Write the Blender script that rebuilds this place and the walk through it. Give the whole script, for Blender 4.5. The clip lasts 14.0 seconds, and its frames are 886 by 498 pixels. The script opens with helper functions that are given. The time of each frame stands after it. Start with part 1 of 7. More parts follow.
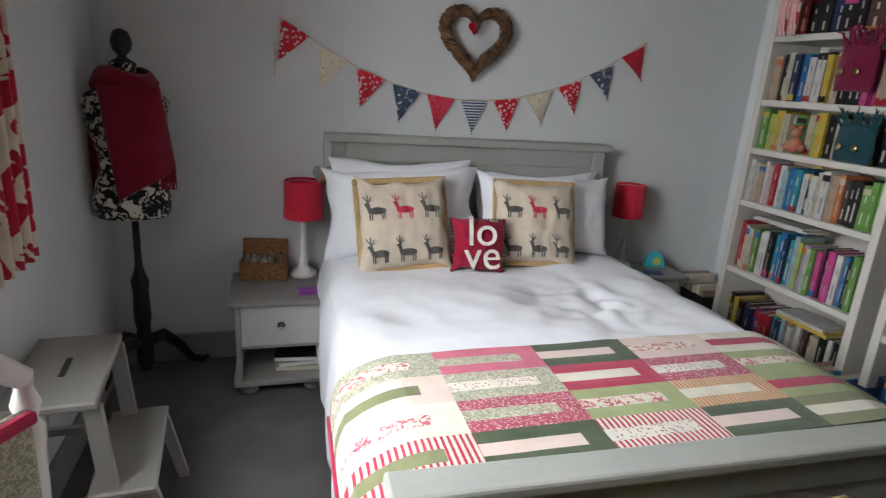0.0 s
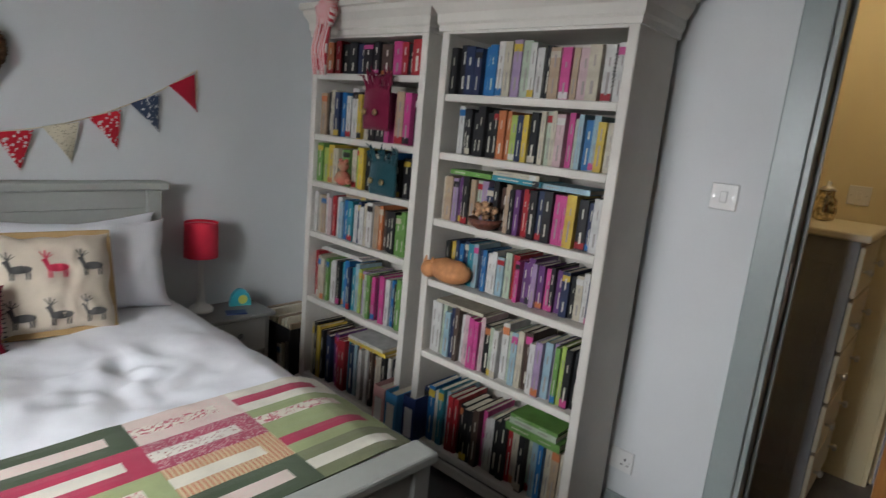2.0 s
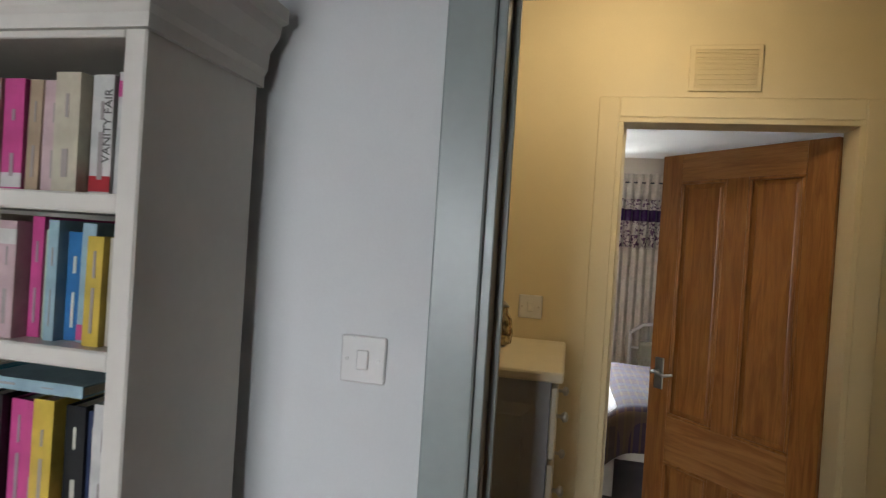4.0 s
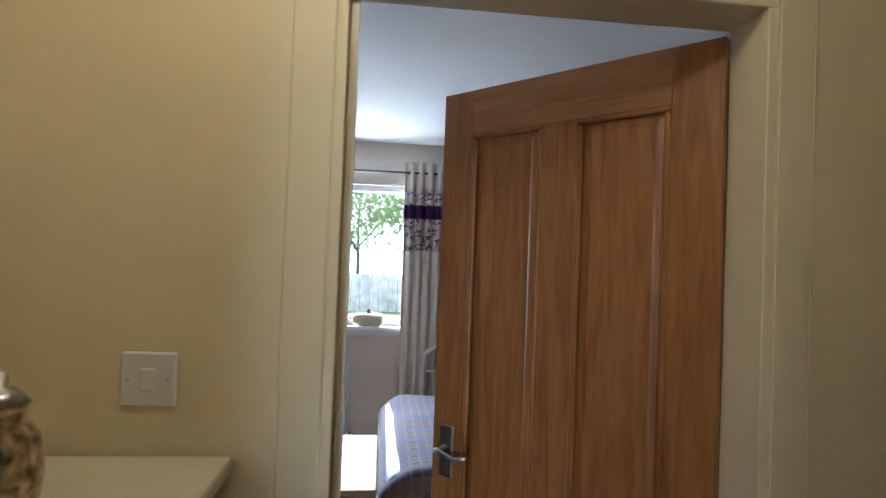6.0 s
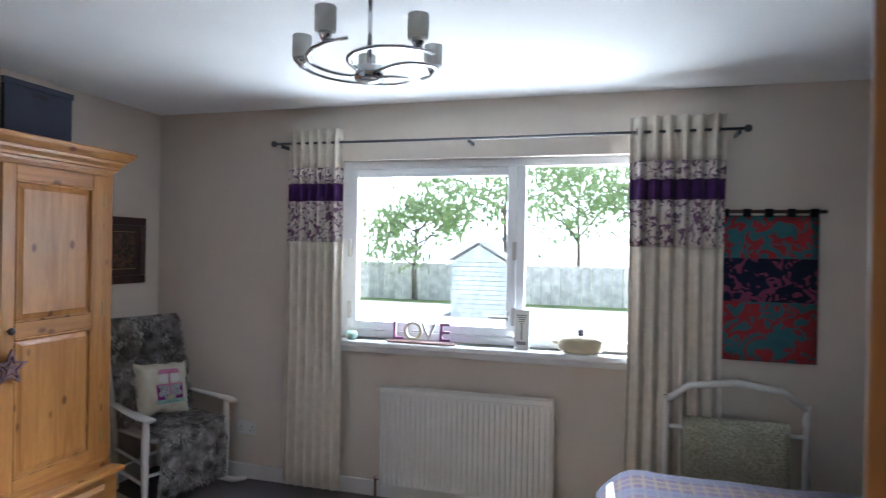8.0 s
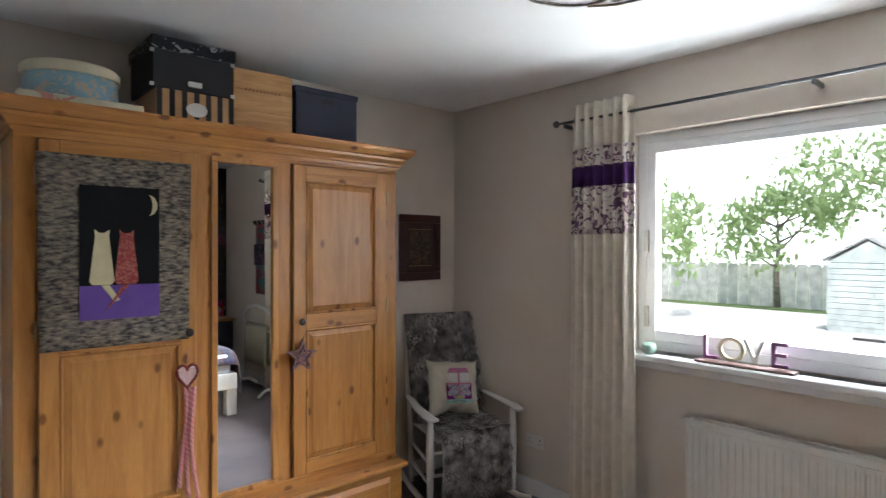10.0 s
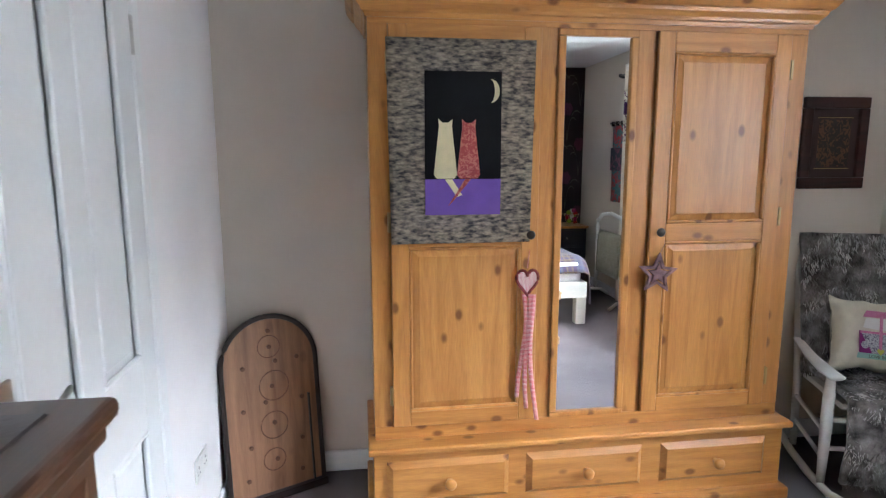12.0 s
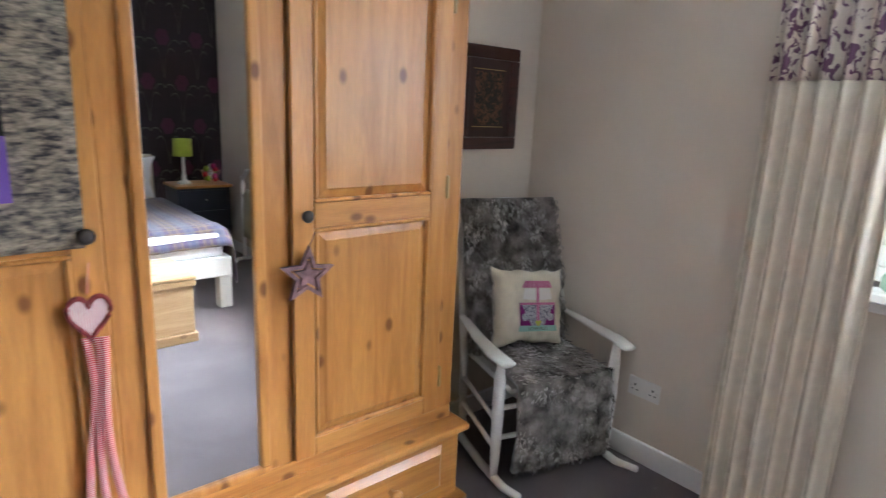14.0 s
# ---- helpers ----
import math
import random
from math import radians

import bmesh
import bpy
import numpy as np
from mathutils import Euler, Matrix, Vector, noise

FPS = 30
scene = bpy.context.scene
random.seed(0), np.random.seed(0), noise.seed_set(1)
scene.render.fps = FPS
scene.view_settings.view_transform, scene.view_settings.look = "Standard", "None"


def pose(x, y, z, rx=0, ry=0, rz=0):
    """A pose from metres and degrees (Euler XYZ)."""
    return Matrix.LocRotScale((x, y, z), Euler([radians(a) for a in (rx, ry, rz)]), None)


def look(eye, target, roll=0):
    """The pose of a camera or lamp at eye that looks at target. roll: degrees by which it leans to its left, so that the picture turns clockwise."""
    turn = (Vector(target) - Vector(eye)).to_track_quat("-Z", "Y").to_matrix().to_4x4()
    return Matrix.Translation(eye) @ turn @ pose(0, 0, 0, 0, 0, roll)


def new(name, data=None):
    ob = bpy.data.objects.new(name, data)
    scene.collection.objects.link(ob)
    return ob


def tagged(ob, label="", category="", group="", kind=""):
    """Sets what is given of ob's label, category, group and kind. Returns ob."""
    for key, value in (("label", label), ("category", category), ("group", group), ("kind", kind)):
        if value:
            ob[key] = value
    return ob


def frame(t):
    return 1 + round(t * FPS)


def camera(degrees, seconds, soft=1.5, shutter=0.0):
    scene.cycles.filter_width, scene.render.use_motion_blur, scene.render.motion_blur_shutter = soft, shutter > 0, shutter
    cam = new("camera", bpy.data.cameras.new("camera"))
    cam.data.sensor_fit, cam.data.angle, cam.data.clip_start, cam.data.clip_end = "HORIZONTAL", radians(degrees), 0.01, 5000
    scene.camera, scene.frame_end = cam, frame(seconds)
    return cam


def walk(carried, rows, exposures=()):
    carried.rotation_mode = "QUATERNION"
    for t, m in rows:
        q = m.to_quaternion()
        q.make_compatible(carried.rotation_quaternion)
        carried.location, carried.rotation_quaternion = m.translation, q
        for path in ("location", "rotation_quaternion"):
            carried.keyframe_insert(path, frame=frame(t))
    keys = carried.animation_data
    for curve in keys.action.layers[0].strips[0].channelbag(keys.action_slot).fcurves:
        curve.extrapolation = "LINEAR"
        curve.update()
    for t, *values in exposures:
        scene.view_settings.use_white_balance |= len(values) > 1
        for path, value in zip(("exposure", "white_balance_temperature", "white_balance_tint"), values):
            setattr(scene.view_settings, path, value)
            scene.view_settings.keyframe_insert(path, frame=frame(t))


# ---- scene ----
cam = camera(74.1, 14.0, 1.2, 0.2)
PATH = [
    (0, (0.734, 0.424, 1.336), (1.302, 2.26, 0.785), 4.0),
    (0.5, (0.808, 0.381, 1.358), (1.593, 2.124, 0.771), 4.1),
    (1, (0.895, 0.368, 1.368), (1.922, 1.977, 0.772), 3.9),
    (1.5, (1.062, 0.343, 1.423), (2.301, 1.802, 0.843), 4.1),
    (2, (1.234, 0.347, 1.448), (2.708, 1.634, 1.036), 5.5),
    (2.5, (1.487, 0.455, 1.498), (3.168, 1.509, 1.246), 5.8),
    (3, (1.76, 0.517, 1.509), (3.6, 1.288, 1.375), 5.1),
    (3.5, (2.042, 0.541, 1.532), (3.954, 1.124, 1.471), 4.2),
    (4, (2.249, 0.579, 1.526), (4.203, 1.006, 1.507), 3.7),
    (4.2, (2.355, 0.602, 1.532), (4.324, 0.955, 1.522), 3.6),
    (6.3, (3.638, 0.283, 1.516), (5.624, 0.031, 1.559), 1.4),
    (6.5, (3.759, 0.234, 1.528), (5.744, -0.024, 1.564), 0.8),
    (7, (4.061, 0.169, 1.580), (6.052, -0.037, 1.580), 0.9),
    (7.2, (4.251, 0.189, 1.586), (6.245, 0.017, 1.589), 1.1),
    (8.2, (4.86, 0.32, 1.58), (6.7, 1.0, 1.57), 0.8),
    (9.3, (5.293, 0.167, 1.563), (6.974, 1.25, 1.549), 0.2),
    (9.5, (5.343, 0.214, 1.553), (6.927, 1.435, 1.539), 0.2),
    (10, (5.422, 0.313, 1.537), (6.755, 1.804, 1.526), 0.1),
    (10.5, (5.4, 0.386, 1.501), (6.434, 2.097, 1.47), 0.1),
    (11, (5.423, 0.425, 1.496), (6.132, 2.292, 1.403), 0.1),
    (11.5, (5.48, 0.525, 1.456), (5.906, 2.472, 1.288), -0.0),
    (12, (5.644, 0.731, 1.462), (5.915, 2.688, 1.152), -0.1),
    (12.5, (5.815, 0.906, 1.468), (6.075, 2.842, 1.038), 0.1),
    (13, (5.928, 1.063, 1.45), (6.258, 2.979, 0.981), 0.6),
    (13.5, (5.963, 1.275, 1.465), (6.726, 3.064, 0.999), 1.5),
    (14, (6.059, 1.447, 1.466), (7.332, 2.92, 1.006), 2.5),
]
EXPOSURES = [(0, -0.08, 6450, 10), (4.2, 0.05, 6350, 10), (6.4, 0.24, 5050, 8), (7.2, 0.28, 5050, 8), (9.3, -0.3, 6100, 10), (10, 0.0, 6000, 9), (10.5, 0.38, 5850, 9), (11, 0.68, 5700, 8), (11.5, 0.82, 5650, 8), (12, 0.76, 5650, 8), (13, 0.74, 5650, 8), (14, 0.82, 5750, 8)]
walk(cam, [(t, look(eye, target, roll)) for t, eye, target, roll in PATH], exposures=EXPOSURES)

# ---- light ----
world = bpy.data.worlds.new("sky")
scene.world = world
world.use_nodes = True
wn, wl = world.node_tree.nodes, world.node_tree.links
sky = wn.new("ShaderNodeTexSky")
sky.sky_type, sky.sun_disc = "NISHITA", False
sky.sun_elevation, sky.sun_rotation = radians(48), radians(200)
wl.new(sky.outputs[0], wn["Background"].inputs[0])
wn["Background"].inputs[1].default_value = 0.15


def area_lamp(name, m, sx, sy, watts, colour):
    data = bpy.data.lights.new(name, "AREA")
    data.shape, data.size, data.size_y, data.energy, data.color = "RECTANGLE", sx, sy, watts, colour
    ob = new(name, data)
    ob.matrix_world = m
    return ob


sun = bpy.data.lights.new("sun", "SUN")
sun.energy, sun.angle, sun.color = 5.0, radians(3), (1.0, 0.96, 0.9)
new("sun", sun).matrix_world = look((0, 0, 8), (1.6, 1.2, 0))
area_lamp("sky_light_east", look((15.5, 1.0, 7.2), (8.3, 1.0, 1.5)), 15.0, 6.5, 11500, (0.95, 0.98, 1.0))
area_lamp("window_bounce_east", look((9.3, 1.0, 0.25), (7.6, 1.0, 2.2)), 2.6, 1.2, 130, (0.97, 1.0, 0.95))
area_lamp("window_light_west", look((-0.3, 1.45, 1.5), (3.2, 2.5, -0.9)), 1.2, 1.0, 58, (0.93, 0.97, 1.0)).data.spread = radians(124)
bulb = bpy.data.lights.new("hall_bulb", "POINT")
bulb.energy, bulb.color, bulb.shadow_soft_size = 6.5, (1.0, 0.8, 0.52), 0.05
new("hall_bulb", bulb).location = (3.9, 0.42, 2.29)

# ---- materials ----


def mat(name, colour, rough=0.6, metal=0.0, vary=0.08, scale=6.0, bump=0.0, bump_scale=60.0, second=None, stretch=(1, 1, 1), spec=0.4, coat=0.0, sheen=0.0, fine=None):
    """A surface with variation at two scales: broad stains and a fine grain that also drives the bump."""
    m = bpy.data.materials.new(name)
    m.use_nodes = True
    n, l = m.node_tree.nodes, m.node_tree.links
    b = n["Principled BSDF"]
    b.inputs["Roughness"].default_value, b.inputs["Metallic"].default_value = rough, metal
    b.inputs["Specular IOR Level"].default_value, b.inputs["Coat Weight"].default_value = spec, coat
    b.inputs["Sheen Weight"].default_value = sheen
    tc, mp = n.new("ShaderNodeTexCoord"), n.new("ShaderNodeMapping")
    mp.inputs["Scale"].default_value = stretch
    l.new(tc.outputs["Object"], mp.inputs[0])
    big, small = n.new("ShaderNodeTexNoise"), n.new("ShaderNodeTexNoise")
    big.inputs["Scale"].default_value, big.inputs["Detail"].default_value = scale, 4
    small.inputs["Scale"].default_value, small.inputs["Detail"].default_value = bump_scale, 3
    l.new(mp.outputs[0], big.inputs[0]), l.new(mp.outputs[0], small.inputs[0])
    ramp = n.new("ShaderNodeValToRGB")
    dark = second or [c * (1 - 2 * vary) for c in colour]
    light = [min(1, c * (1 + vary)) for c in colour]
    ramp.color_ramp.elements[0].position, ramp.color_ramp.elements[1].position = 0.32, 0.68
    ramp.color_ramp.elements[0].color, ramp.color_ramp.elements[1].color = (*dark, 1), (*light, 1)
    l.new(big.outputs[0], ramp.inputs[0])
    mix = n.new("ShaderNodeMix")
    mix.data_type, mix.blend_type = "RGBA", "MULTIPLY"
    mix.inputs[0].default_value = 0.35 if fine is None else fine
    l.new(ramp.outputs[0], mix.inputs[6]), l.new(small.outputs[0], mix.inputs[7])
    gain = n.new("ShaderNodeMix")
    gain.data_type, gain.blend_type = "RGBA", "MULTIPLY"
    gain.inputs[0].default_value = 1.0
    g = 1 + (0.35 if fine is None else fine) * 0.85
    gain.inputs[7].default_value = (g, g, g, 1)
    l.new(mix.outputs[2], gain.inputs[6])
    l.new(gain.outputs[2], b.inputs["Base Color"])
    if bump:
        bp = n.new("ShaderNodeBump")
        bp.inputs["Strength"].default_value, bp.inputs["Distance"].default_value = bump, 0.004
        l.new(small.outputs[0], bp.inputs["Height"])
        l.new(bp.outputs[0], b.inputs["Normal"])
    return m


def wood(name, light, dark, axis="z", ring=7.0, rough=0.42, coat=0.15, knots=0.0, bump=0.08):
    """Grain along one axis of the object, with slow colour drift, rings and, for pine, scattered knots."""
    m = bpy.data.materials.new(name)
    m.use_nodes = True
    n, l = m.node_tree.nodes, m.node_tree.links
    b = n["Principled BSDF"]
    b.inputs["Roughness"].default_value, b.inputs["Coat Weight"].default_value = rough, coat
    b.inputs["Coat Roughness"].default_value = 0.25
    tc, mp = n.new("ShaderNodeTexCoord"), n.new("ShaderNodeMapping")
    oi = n.new("ShaderNodeObjectInfo")
    shift = n.new("ShaderNodeVectorMath")
    shift.operation = "MULTIPLY_ADD"
    l.new(oi.outputs["Random"], shift.inputs[0])
    shift.inputs[1].default_value = (7.3, 5.1, 3.7)
    l.new(tc.outputs["Object"], shift.inputs[2])
    mp.inputs["Scale"].default_value = {"x": (0.09, 1, 1), "y": (1, 0.09, 1), "z": (1, 1, 0.09)}[axis]
    l.new(shift.outputs[0], mp.inputs[0])
    w = n.new("ShaderNodeTexNoise")
    w.inputs["Scale"].default_value, w.inputs["Detail"].default_value, w.inputs["Distortion"].default_value = ring * 4, 6, 1.2
    l.new(mp.outputs[0], w.inputs[0])
    fine = n.new("ShaderNodeTexNoise")
    fine.inputs["Scale"].default_value, fine.inputs["Detail"].default_value = 260, 2
    l.new(mp.outputs[0], fine.inputs[0])
    ramp = n.new("ShaderNodeValToRGB")
    e = ramp.color_ramp.elements
    e[0].position, e[0].color, e[1].position, e[1].color = 0.3, (*dark, 1), 0.62, (*light, 1)
    l.new(w.outputs[0], ramp.inputs[0])
    mix = n.new("ShaderNodeMix")
    mix.data_type, mix.blend_type = "RGBA", "MULTIPLY"
    mix.inputs[0].default_value = 0.3
    l.new(ramp.outputs[0], mix.inputs[6]), l.new(fine.outputs[0], mix.inputs[7])
    out = mix.outputs[2]
    if knots:
        mk = n.new("ShaderNodeMapping")
        mk.inputs["Scale"].default_value = {"x": (0.6, 1, 1), "y": (1, 0.6, 1), "z": (1, 1, 0.6)}[axis]
        l.new(shift.outputs[0], mk.inputs[0])
        v = n.new("ShaderNodeTexVoronoi")
        v.inputs["Scale"].default_value = 10.5
        l.new(mk.outputs[0], v.inputs[0])
        kr = n.new("ShaderNodeValToRGB")
        k = kr.color_ramp.elements
        k[0].position, k[0].color, k[1].position, k[1].color = 0.10, (1, 1, 1, 1), 0.19, (0, 0, 0, 1)
        l.new(v.outputs["Distance"], kr.inputs[0])
        km = n.new("ShaderNodeMix")
        km.data_type, km.blend_type = "RGBA", "MIX"
        mul = n.new("ShaderNodeMath")
        mul.operation = "MULTIPLY"
        mul.inputs[1].default_value = knots
        l.new(kr.outputs[0], mul.inputs[0]), l.new(mul.outputs[0], km.inputs[0])
        l.new(out, km.inputs[6])
        km.inputs[7].default_value = (dark[0] * 0.3, dark[1] * 0.22, dark[2] * 0.2, 1)
        out = km.outputs[2]
    l.new(out, b.inputs["Base Color"])
    bp = n.new("ShaderNodeBump")
    bp.inputs["Strength"].default_value, bp.inputs["Distance"].default_value = bump, 0.002
    l.new(fine.outputs[0], bp.inputs["Height"])
    l.new(bp.outputs[0], b.inputs["Normal"])
    return m


def cloth(name, ground, ink=None, kind="plain", scale=60.0, amount=0.5, rough=0.9):
    """Woven cloth: plain, striped, checked, spotted or a leafy print."""
    m = mat(name, ground, rough, vary=0.06, scale=14, bump=0.25, bump_scale=900, sheen=0.15, spec=0.15)
    if ink is None:
        return m
    n, l = m.node_tree.nodes, m.node_tree.links
    b = n["Principled BSDF"]
    src = b.inputs["Base Color"].links[0].from_socket
    tc = n.new("ShaderNodeTexCoord")
    ramp = n.new("ShaderNodeValToRGB")
    e = ramp.color_ramp.elements
    ramp.color_ramp.interpolation = "CONSTANT"
    e[0].color, e[1].color = (0, 0, 0, 1), (1, 1, 1, 1)
    e[0].position, e[1].position = 0.0, 1 - amount
    if kind in ("stripe", "stripe_y", "diagonal", "zigzag"):
        t = n.new("ShaderNodeTexWave")
        t.wave_type, t.bands_direction = "BANDS", {"stripe": "X", "stripe_y": "Y", "diagonal": "DIAGONAL", "zigzag": "Z"}[kind]
        t.inputs["Scale"].default_value = scale
        l.new(tc.outputs["Object"], t.inputs[0])
        l.new(t.outputs["Fac"], ramp.inputs[0])
    elif kind == "spot":
        t = n.new("ShaderNodeTexVoronoi")
        t.inputs["Scale"].default_value = scale
        l.new(tc.outputs["Object"], t.inputs[0])
        inv = n.new("ShaderNodeMath")
        inv.operation, inv.inputs[0].default_value = "SUBTRACT", 1.0
        l.new(t.outputs["Distance"], inv.inputs[1])
        l.new(inv.outputs[0], ramp.inputs[0])
    else:
        t = n.new("ShaderNodeTexNoise")
        t.inputs["Scale"].default_value, t.inputs["Detail"].default_value, t.inputs["Distortion"].default_value = scale, 2, 1.5
        l.new(tc.outputs["Object"], t.inputs[0])
        e[1].position = 0.62 - amount * 0.25
        l.new(t.outputs[0], ramp.inputs[0])
    mix = n.new("ShaderNodeMix")
    mix.data_type = "RGBA"
    l.new(ramp.outputs[0], mix.inputs[0]), l.new(src, mix.inputs[6])
    mix.inputs[7].default_value = (*ink, 1)
    l.new(mix.outputs[2], b.inputs["Base Color"])
    return m


def glass(name, tint=(1, 1, 1), rough=0.0):
    m = bpy.data.materials.new(name)
    m.use_nodes = True
    b = m.node_tree.nodes["Principled BSDF"]
    b.inputs["Base Color"].default_value, b.inputs["Roughness"].default_value = (*tint, 1), rough
    b.inputs["Transmission Weight"].default_value, b.inputs["IOR"].default_value = 1.0, 1.45
    return m


def plain(name, colour, rough=0.5, metal=0.0, spec=0.4):
    return mat(name, colour, rough, metal, vary=0.05, scale=9, bump=0.03, bump_scale=300, spec=spec, fine=0.12)


WALL1 = mat("grey_white_wall_paint", (0.62, 0.63, 0.63), 0.85, vary=0.02, scale=2.5, bump=0.05, bump_scale=220, fine=0.06)
# paler than WALL2: window light on the cupboard front is put into this colour
LITWALL = mat("window_lit_wall_colour", (0.78, 0.76, 0.76), 0.7, vary=0.02, scale=2.5, bump=0.05, bump_scale=220, fine=0.06)
WALLH = mat("cream_yellow_wall_paint", (0.68, 0.585, 0.38), 0.85, vary=0.02, scale=2.5, bump=0.05, bump_scale=220, fine=0.06)
WALL2 = mat("beige_wall_paint", (0.64, 0.575, 0.50), 0.85, vary=0.02, scale=2.5, bump=0.05, bump_scale=220, fine=0.06)
CEIL = mat("white_ceiling_paint", (0.8, 0.8, 0.8), 0.9, vary=0.015, scale=2, bump=0.05, bump_scale=160, fine=0.05)
CARPET1 = mat("dark_taupe_carpet", (0.105, 0.092, 0.088), 0.97, vary=0.14, scale=5, bump=0.9, bump_scale=420, sheen=0.2, spec=0.1, fine=0.6)
CARPET2 = mat("mauve_grey_carpet", (0.135, 0.112, 0.118), 0.97, vary=0.12, scale=3, bump=0.9, bump_scale=420, sheen=0.2, spec=0.1, fine=0.6)
GREYTRIM = mat("grey_green_gloss_paint", (0.27, 0.30, 0.29), 0.35, vary=0.03, scale=4, bump=0.04, fine=0.08)
GREYSKIRT = mat("taupe_gloss_paint", (0.24, 0.235, 0.225), 0.4, vary=0.03, scale=4, fine=0.08)
CREAMTRIM = mat("cream_gloss_paint", (0.68, 0.60, 0.43), 0.35, vary=0.02, scale=4, fine=0.06)
WHITETRIM = mat("white_gloss_paint", (0.75, 0.76, 0.76), 0.3, vary=0.02, scale=4, bump=0.03, fine=0.06)
UPVC = mat("white_upvc", (0.8, 0.81, 0.82), 0.28, vary=0.01, scale=4, fine=0.04)
OAK = wood("golden_oak", (0.38, 0.16, 0.04), (0.24, 0.088, 0.02), "z", 9, 0.38, 0.2, bump=0.16)
OAKX = wood("golden_oak_rail", (0.43, 0.2, 0.06), (0.28, 0.112, 0.03), "x", 9, 0.38, 0.2, bump=0.16)
PINE = wood("honey_pine_upright", (0.62, 0.285, 0.072), (0.44, 0.175, 0.038), "z", 4.5, 0.36, 0.35, 0.85)
PINEX = wood("honey_pine_across", (0.62, 0.285, 0.072), (0.44, 0.175, 0.038), "x", 4.5, 0.36, 0.35, 0.85)
PALEPINE = wood("pale_pine", (0.66, 0.45, 0.24), (0.52, 0.32, 0.15), "x", 4, 0.5, 0.05, 0.5)
CRATE = wood("crate_pine", (0.62, 0.36, 0.15), (0.42, 0.21, 0.07), "x", 7, 0.6, 0.0, 0.5)
DARKWOOD = wood("dark_walnut", (0.075, 0.035, 0.022), (0.03, 0.014, 0.01), "y", 6, 0.35, 0.4)
MAHOGANY = wood("mahogany_frame", (0.06, 0.015, 0.012), (0.025, 0.007, 0.006), "x", 6, 0.3, 0.4)
BAGWOOD = wood("worn_bagatelle_wood", (0.30, 0.15, 0.075), (0.17, 0.078, 0.036), "z", 5, 0.5, 0.15, 0.3)
CHROME = plain("chrome", (0.75, 0.76, 0.78), 0.18, 1.0)
STEEL = plain("brushed_steel", (0.55, 0.54, 0.52), 0.32, 1.0)
BRASS = plain("aged_brass", (0.45, 0.33, 0.16), 0.35, 1.0)
IRON = plain("dark_iron", (0.09, 0.08, 0.075), 0.4, 1.0)
BLACK = plain("black_lacquer", (0.012, 0.011, 0.012), 0.35)
GREYPAINT = mat("warm_grey_furniture_paint", (0.31, 0.30, 0.275), 0.45, vary=0.03, scale=5, bump=0.04, fine=0.1)
GREYTOP = mat("mid_grey_furniture_paint", (0.24, 0.235, 0.22), 0.45, vary=0.04, scale=5, bump=0.04, fine=0.1)
BEDPAINT = mat("sage_grey_furniture_paint", (0.34, 0.345, 0.315), 0.45, vary=0.03, scale=5, bump=0.04, fine=0.1)
IVORY = mat("ivory_shelf_paint", (0.53, 0.50, 0.45), 0.42, vary=0.03, scale=5, bump=0.04, fine=0.08)
LINEN = mat("white_cotton", (0.8, 0.8, 0.83), 0.92, vary=0.02, scale=7, bump=0.2, bump_scale=700, sheen=0.2, spec=0.1, fine=0.05)
WHITEWOOD = mat("white_painted_wood", (0.74, 0.73, 0.7), 0.4, vary=0.03, scale=6, bump=0.05, fine=0.08)
PLASTIC = mat("white_plastic", (0.68, 0.67, 0.65), 0.3, vary=0.01, scale=8, fine=0.03)
REDCLOTH = cloth("crimson_lampshade_cloth", (0.52, 0.02, 0.045))
MIRROR = mat("silvered_mirror", (0.9, 0.91, 0.91), 0.0, 1.0, vary=0.0, fine=0.0)
PANE = glass("window_glass")

# ---- building helpers ----


def part(name, bm, material, parent=None, label="", smooth=False):
    """Links a bmesh as one mesh object under a thing or part."""
    bmesh.ops.recalc_face_normals(bm, faces=bm.faces)
    me = bpy.data.meshes.new(name)
    bm.to_mesh(me)
    bm.free()
    for one in material if isinstance(material, (list, tuple)) else [material]:
        me.materials.append(one)
    if smooth:
        me.polygons.foreach_set("use_smooth", [True] * len(me.polygons))
    ob = new(name, me)
    ob.parent = parent
    if label:
        ob["label"] = label
    return ob


def thing(name, m, label, category, group="", kind=""):
    ob = new(name)
    ob.empty_display_size = 0.1
    ob.matrix_world = m
    return tagged(ob, label, category, group, kind)


def box(x0, y0, z0, x1, y1, z1, bevel=0.0, bm=None, seg=1, index=0):
    """A box between two corners, added to bm."""
    bm = bm or bmesh.new()
    made = bmesh.ops.create_cube(bm, size=1.0)["verts"]
    for v in made:
        v.co = ((x0 + x1) / 2 + v.co.x * abs(x1 - x0), (y0 + y1) / 2 + v.co.y * abs(y1 - y0), (z0 + z1) / 2 + v.co.z * abs(z1 - z0))
    faces = {f for v in made for f in v.link_faces}
    for f in faces:
        f.material_index = index
    if bevel:
        bmesh.ops.bevel(bm, geom=list({e for v in made for e in v.link_edges}), offset=bevel, segments=seg, affect="EDGES", profile=0.5)
    return bm


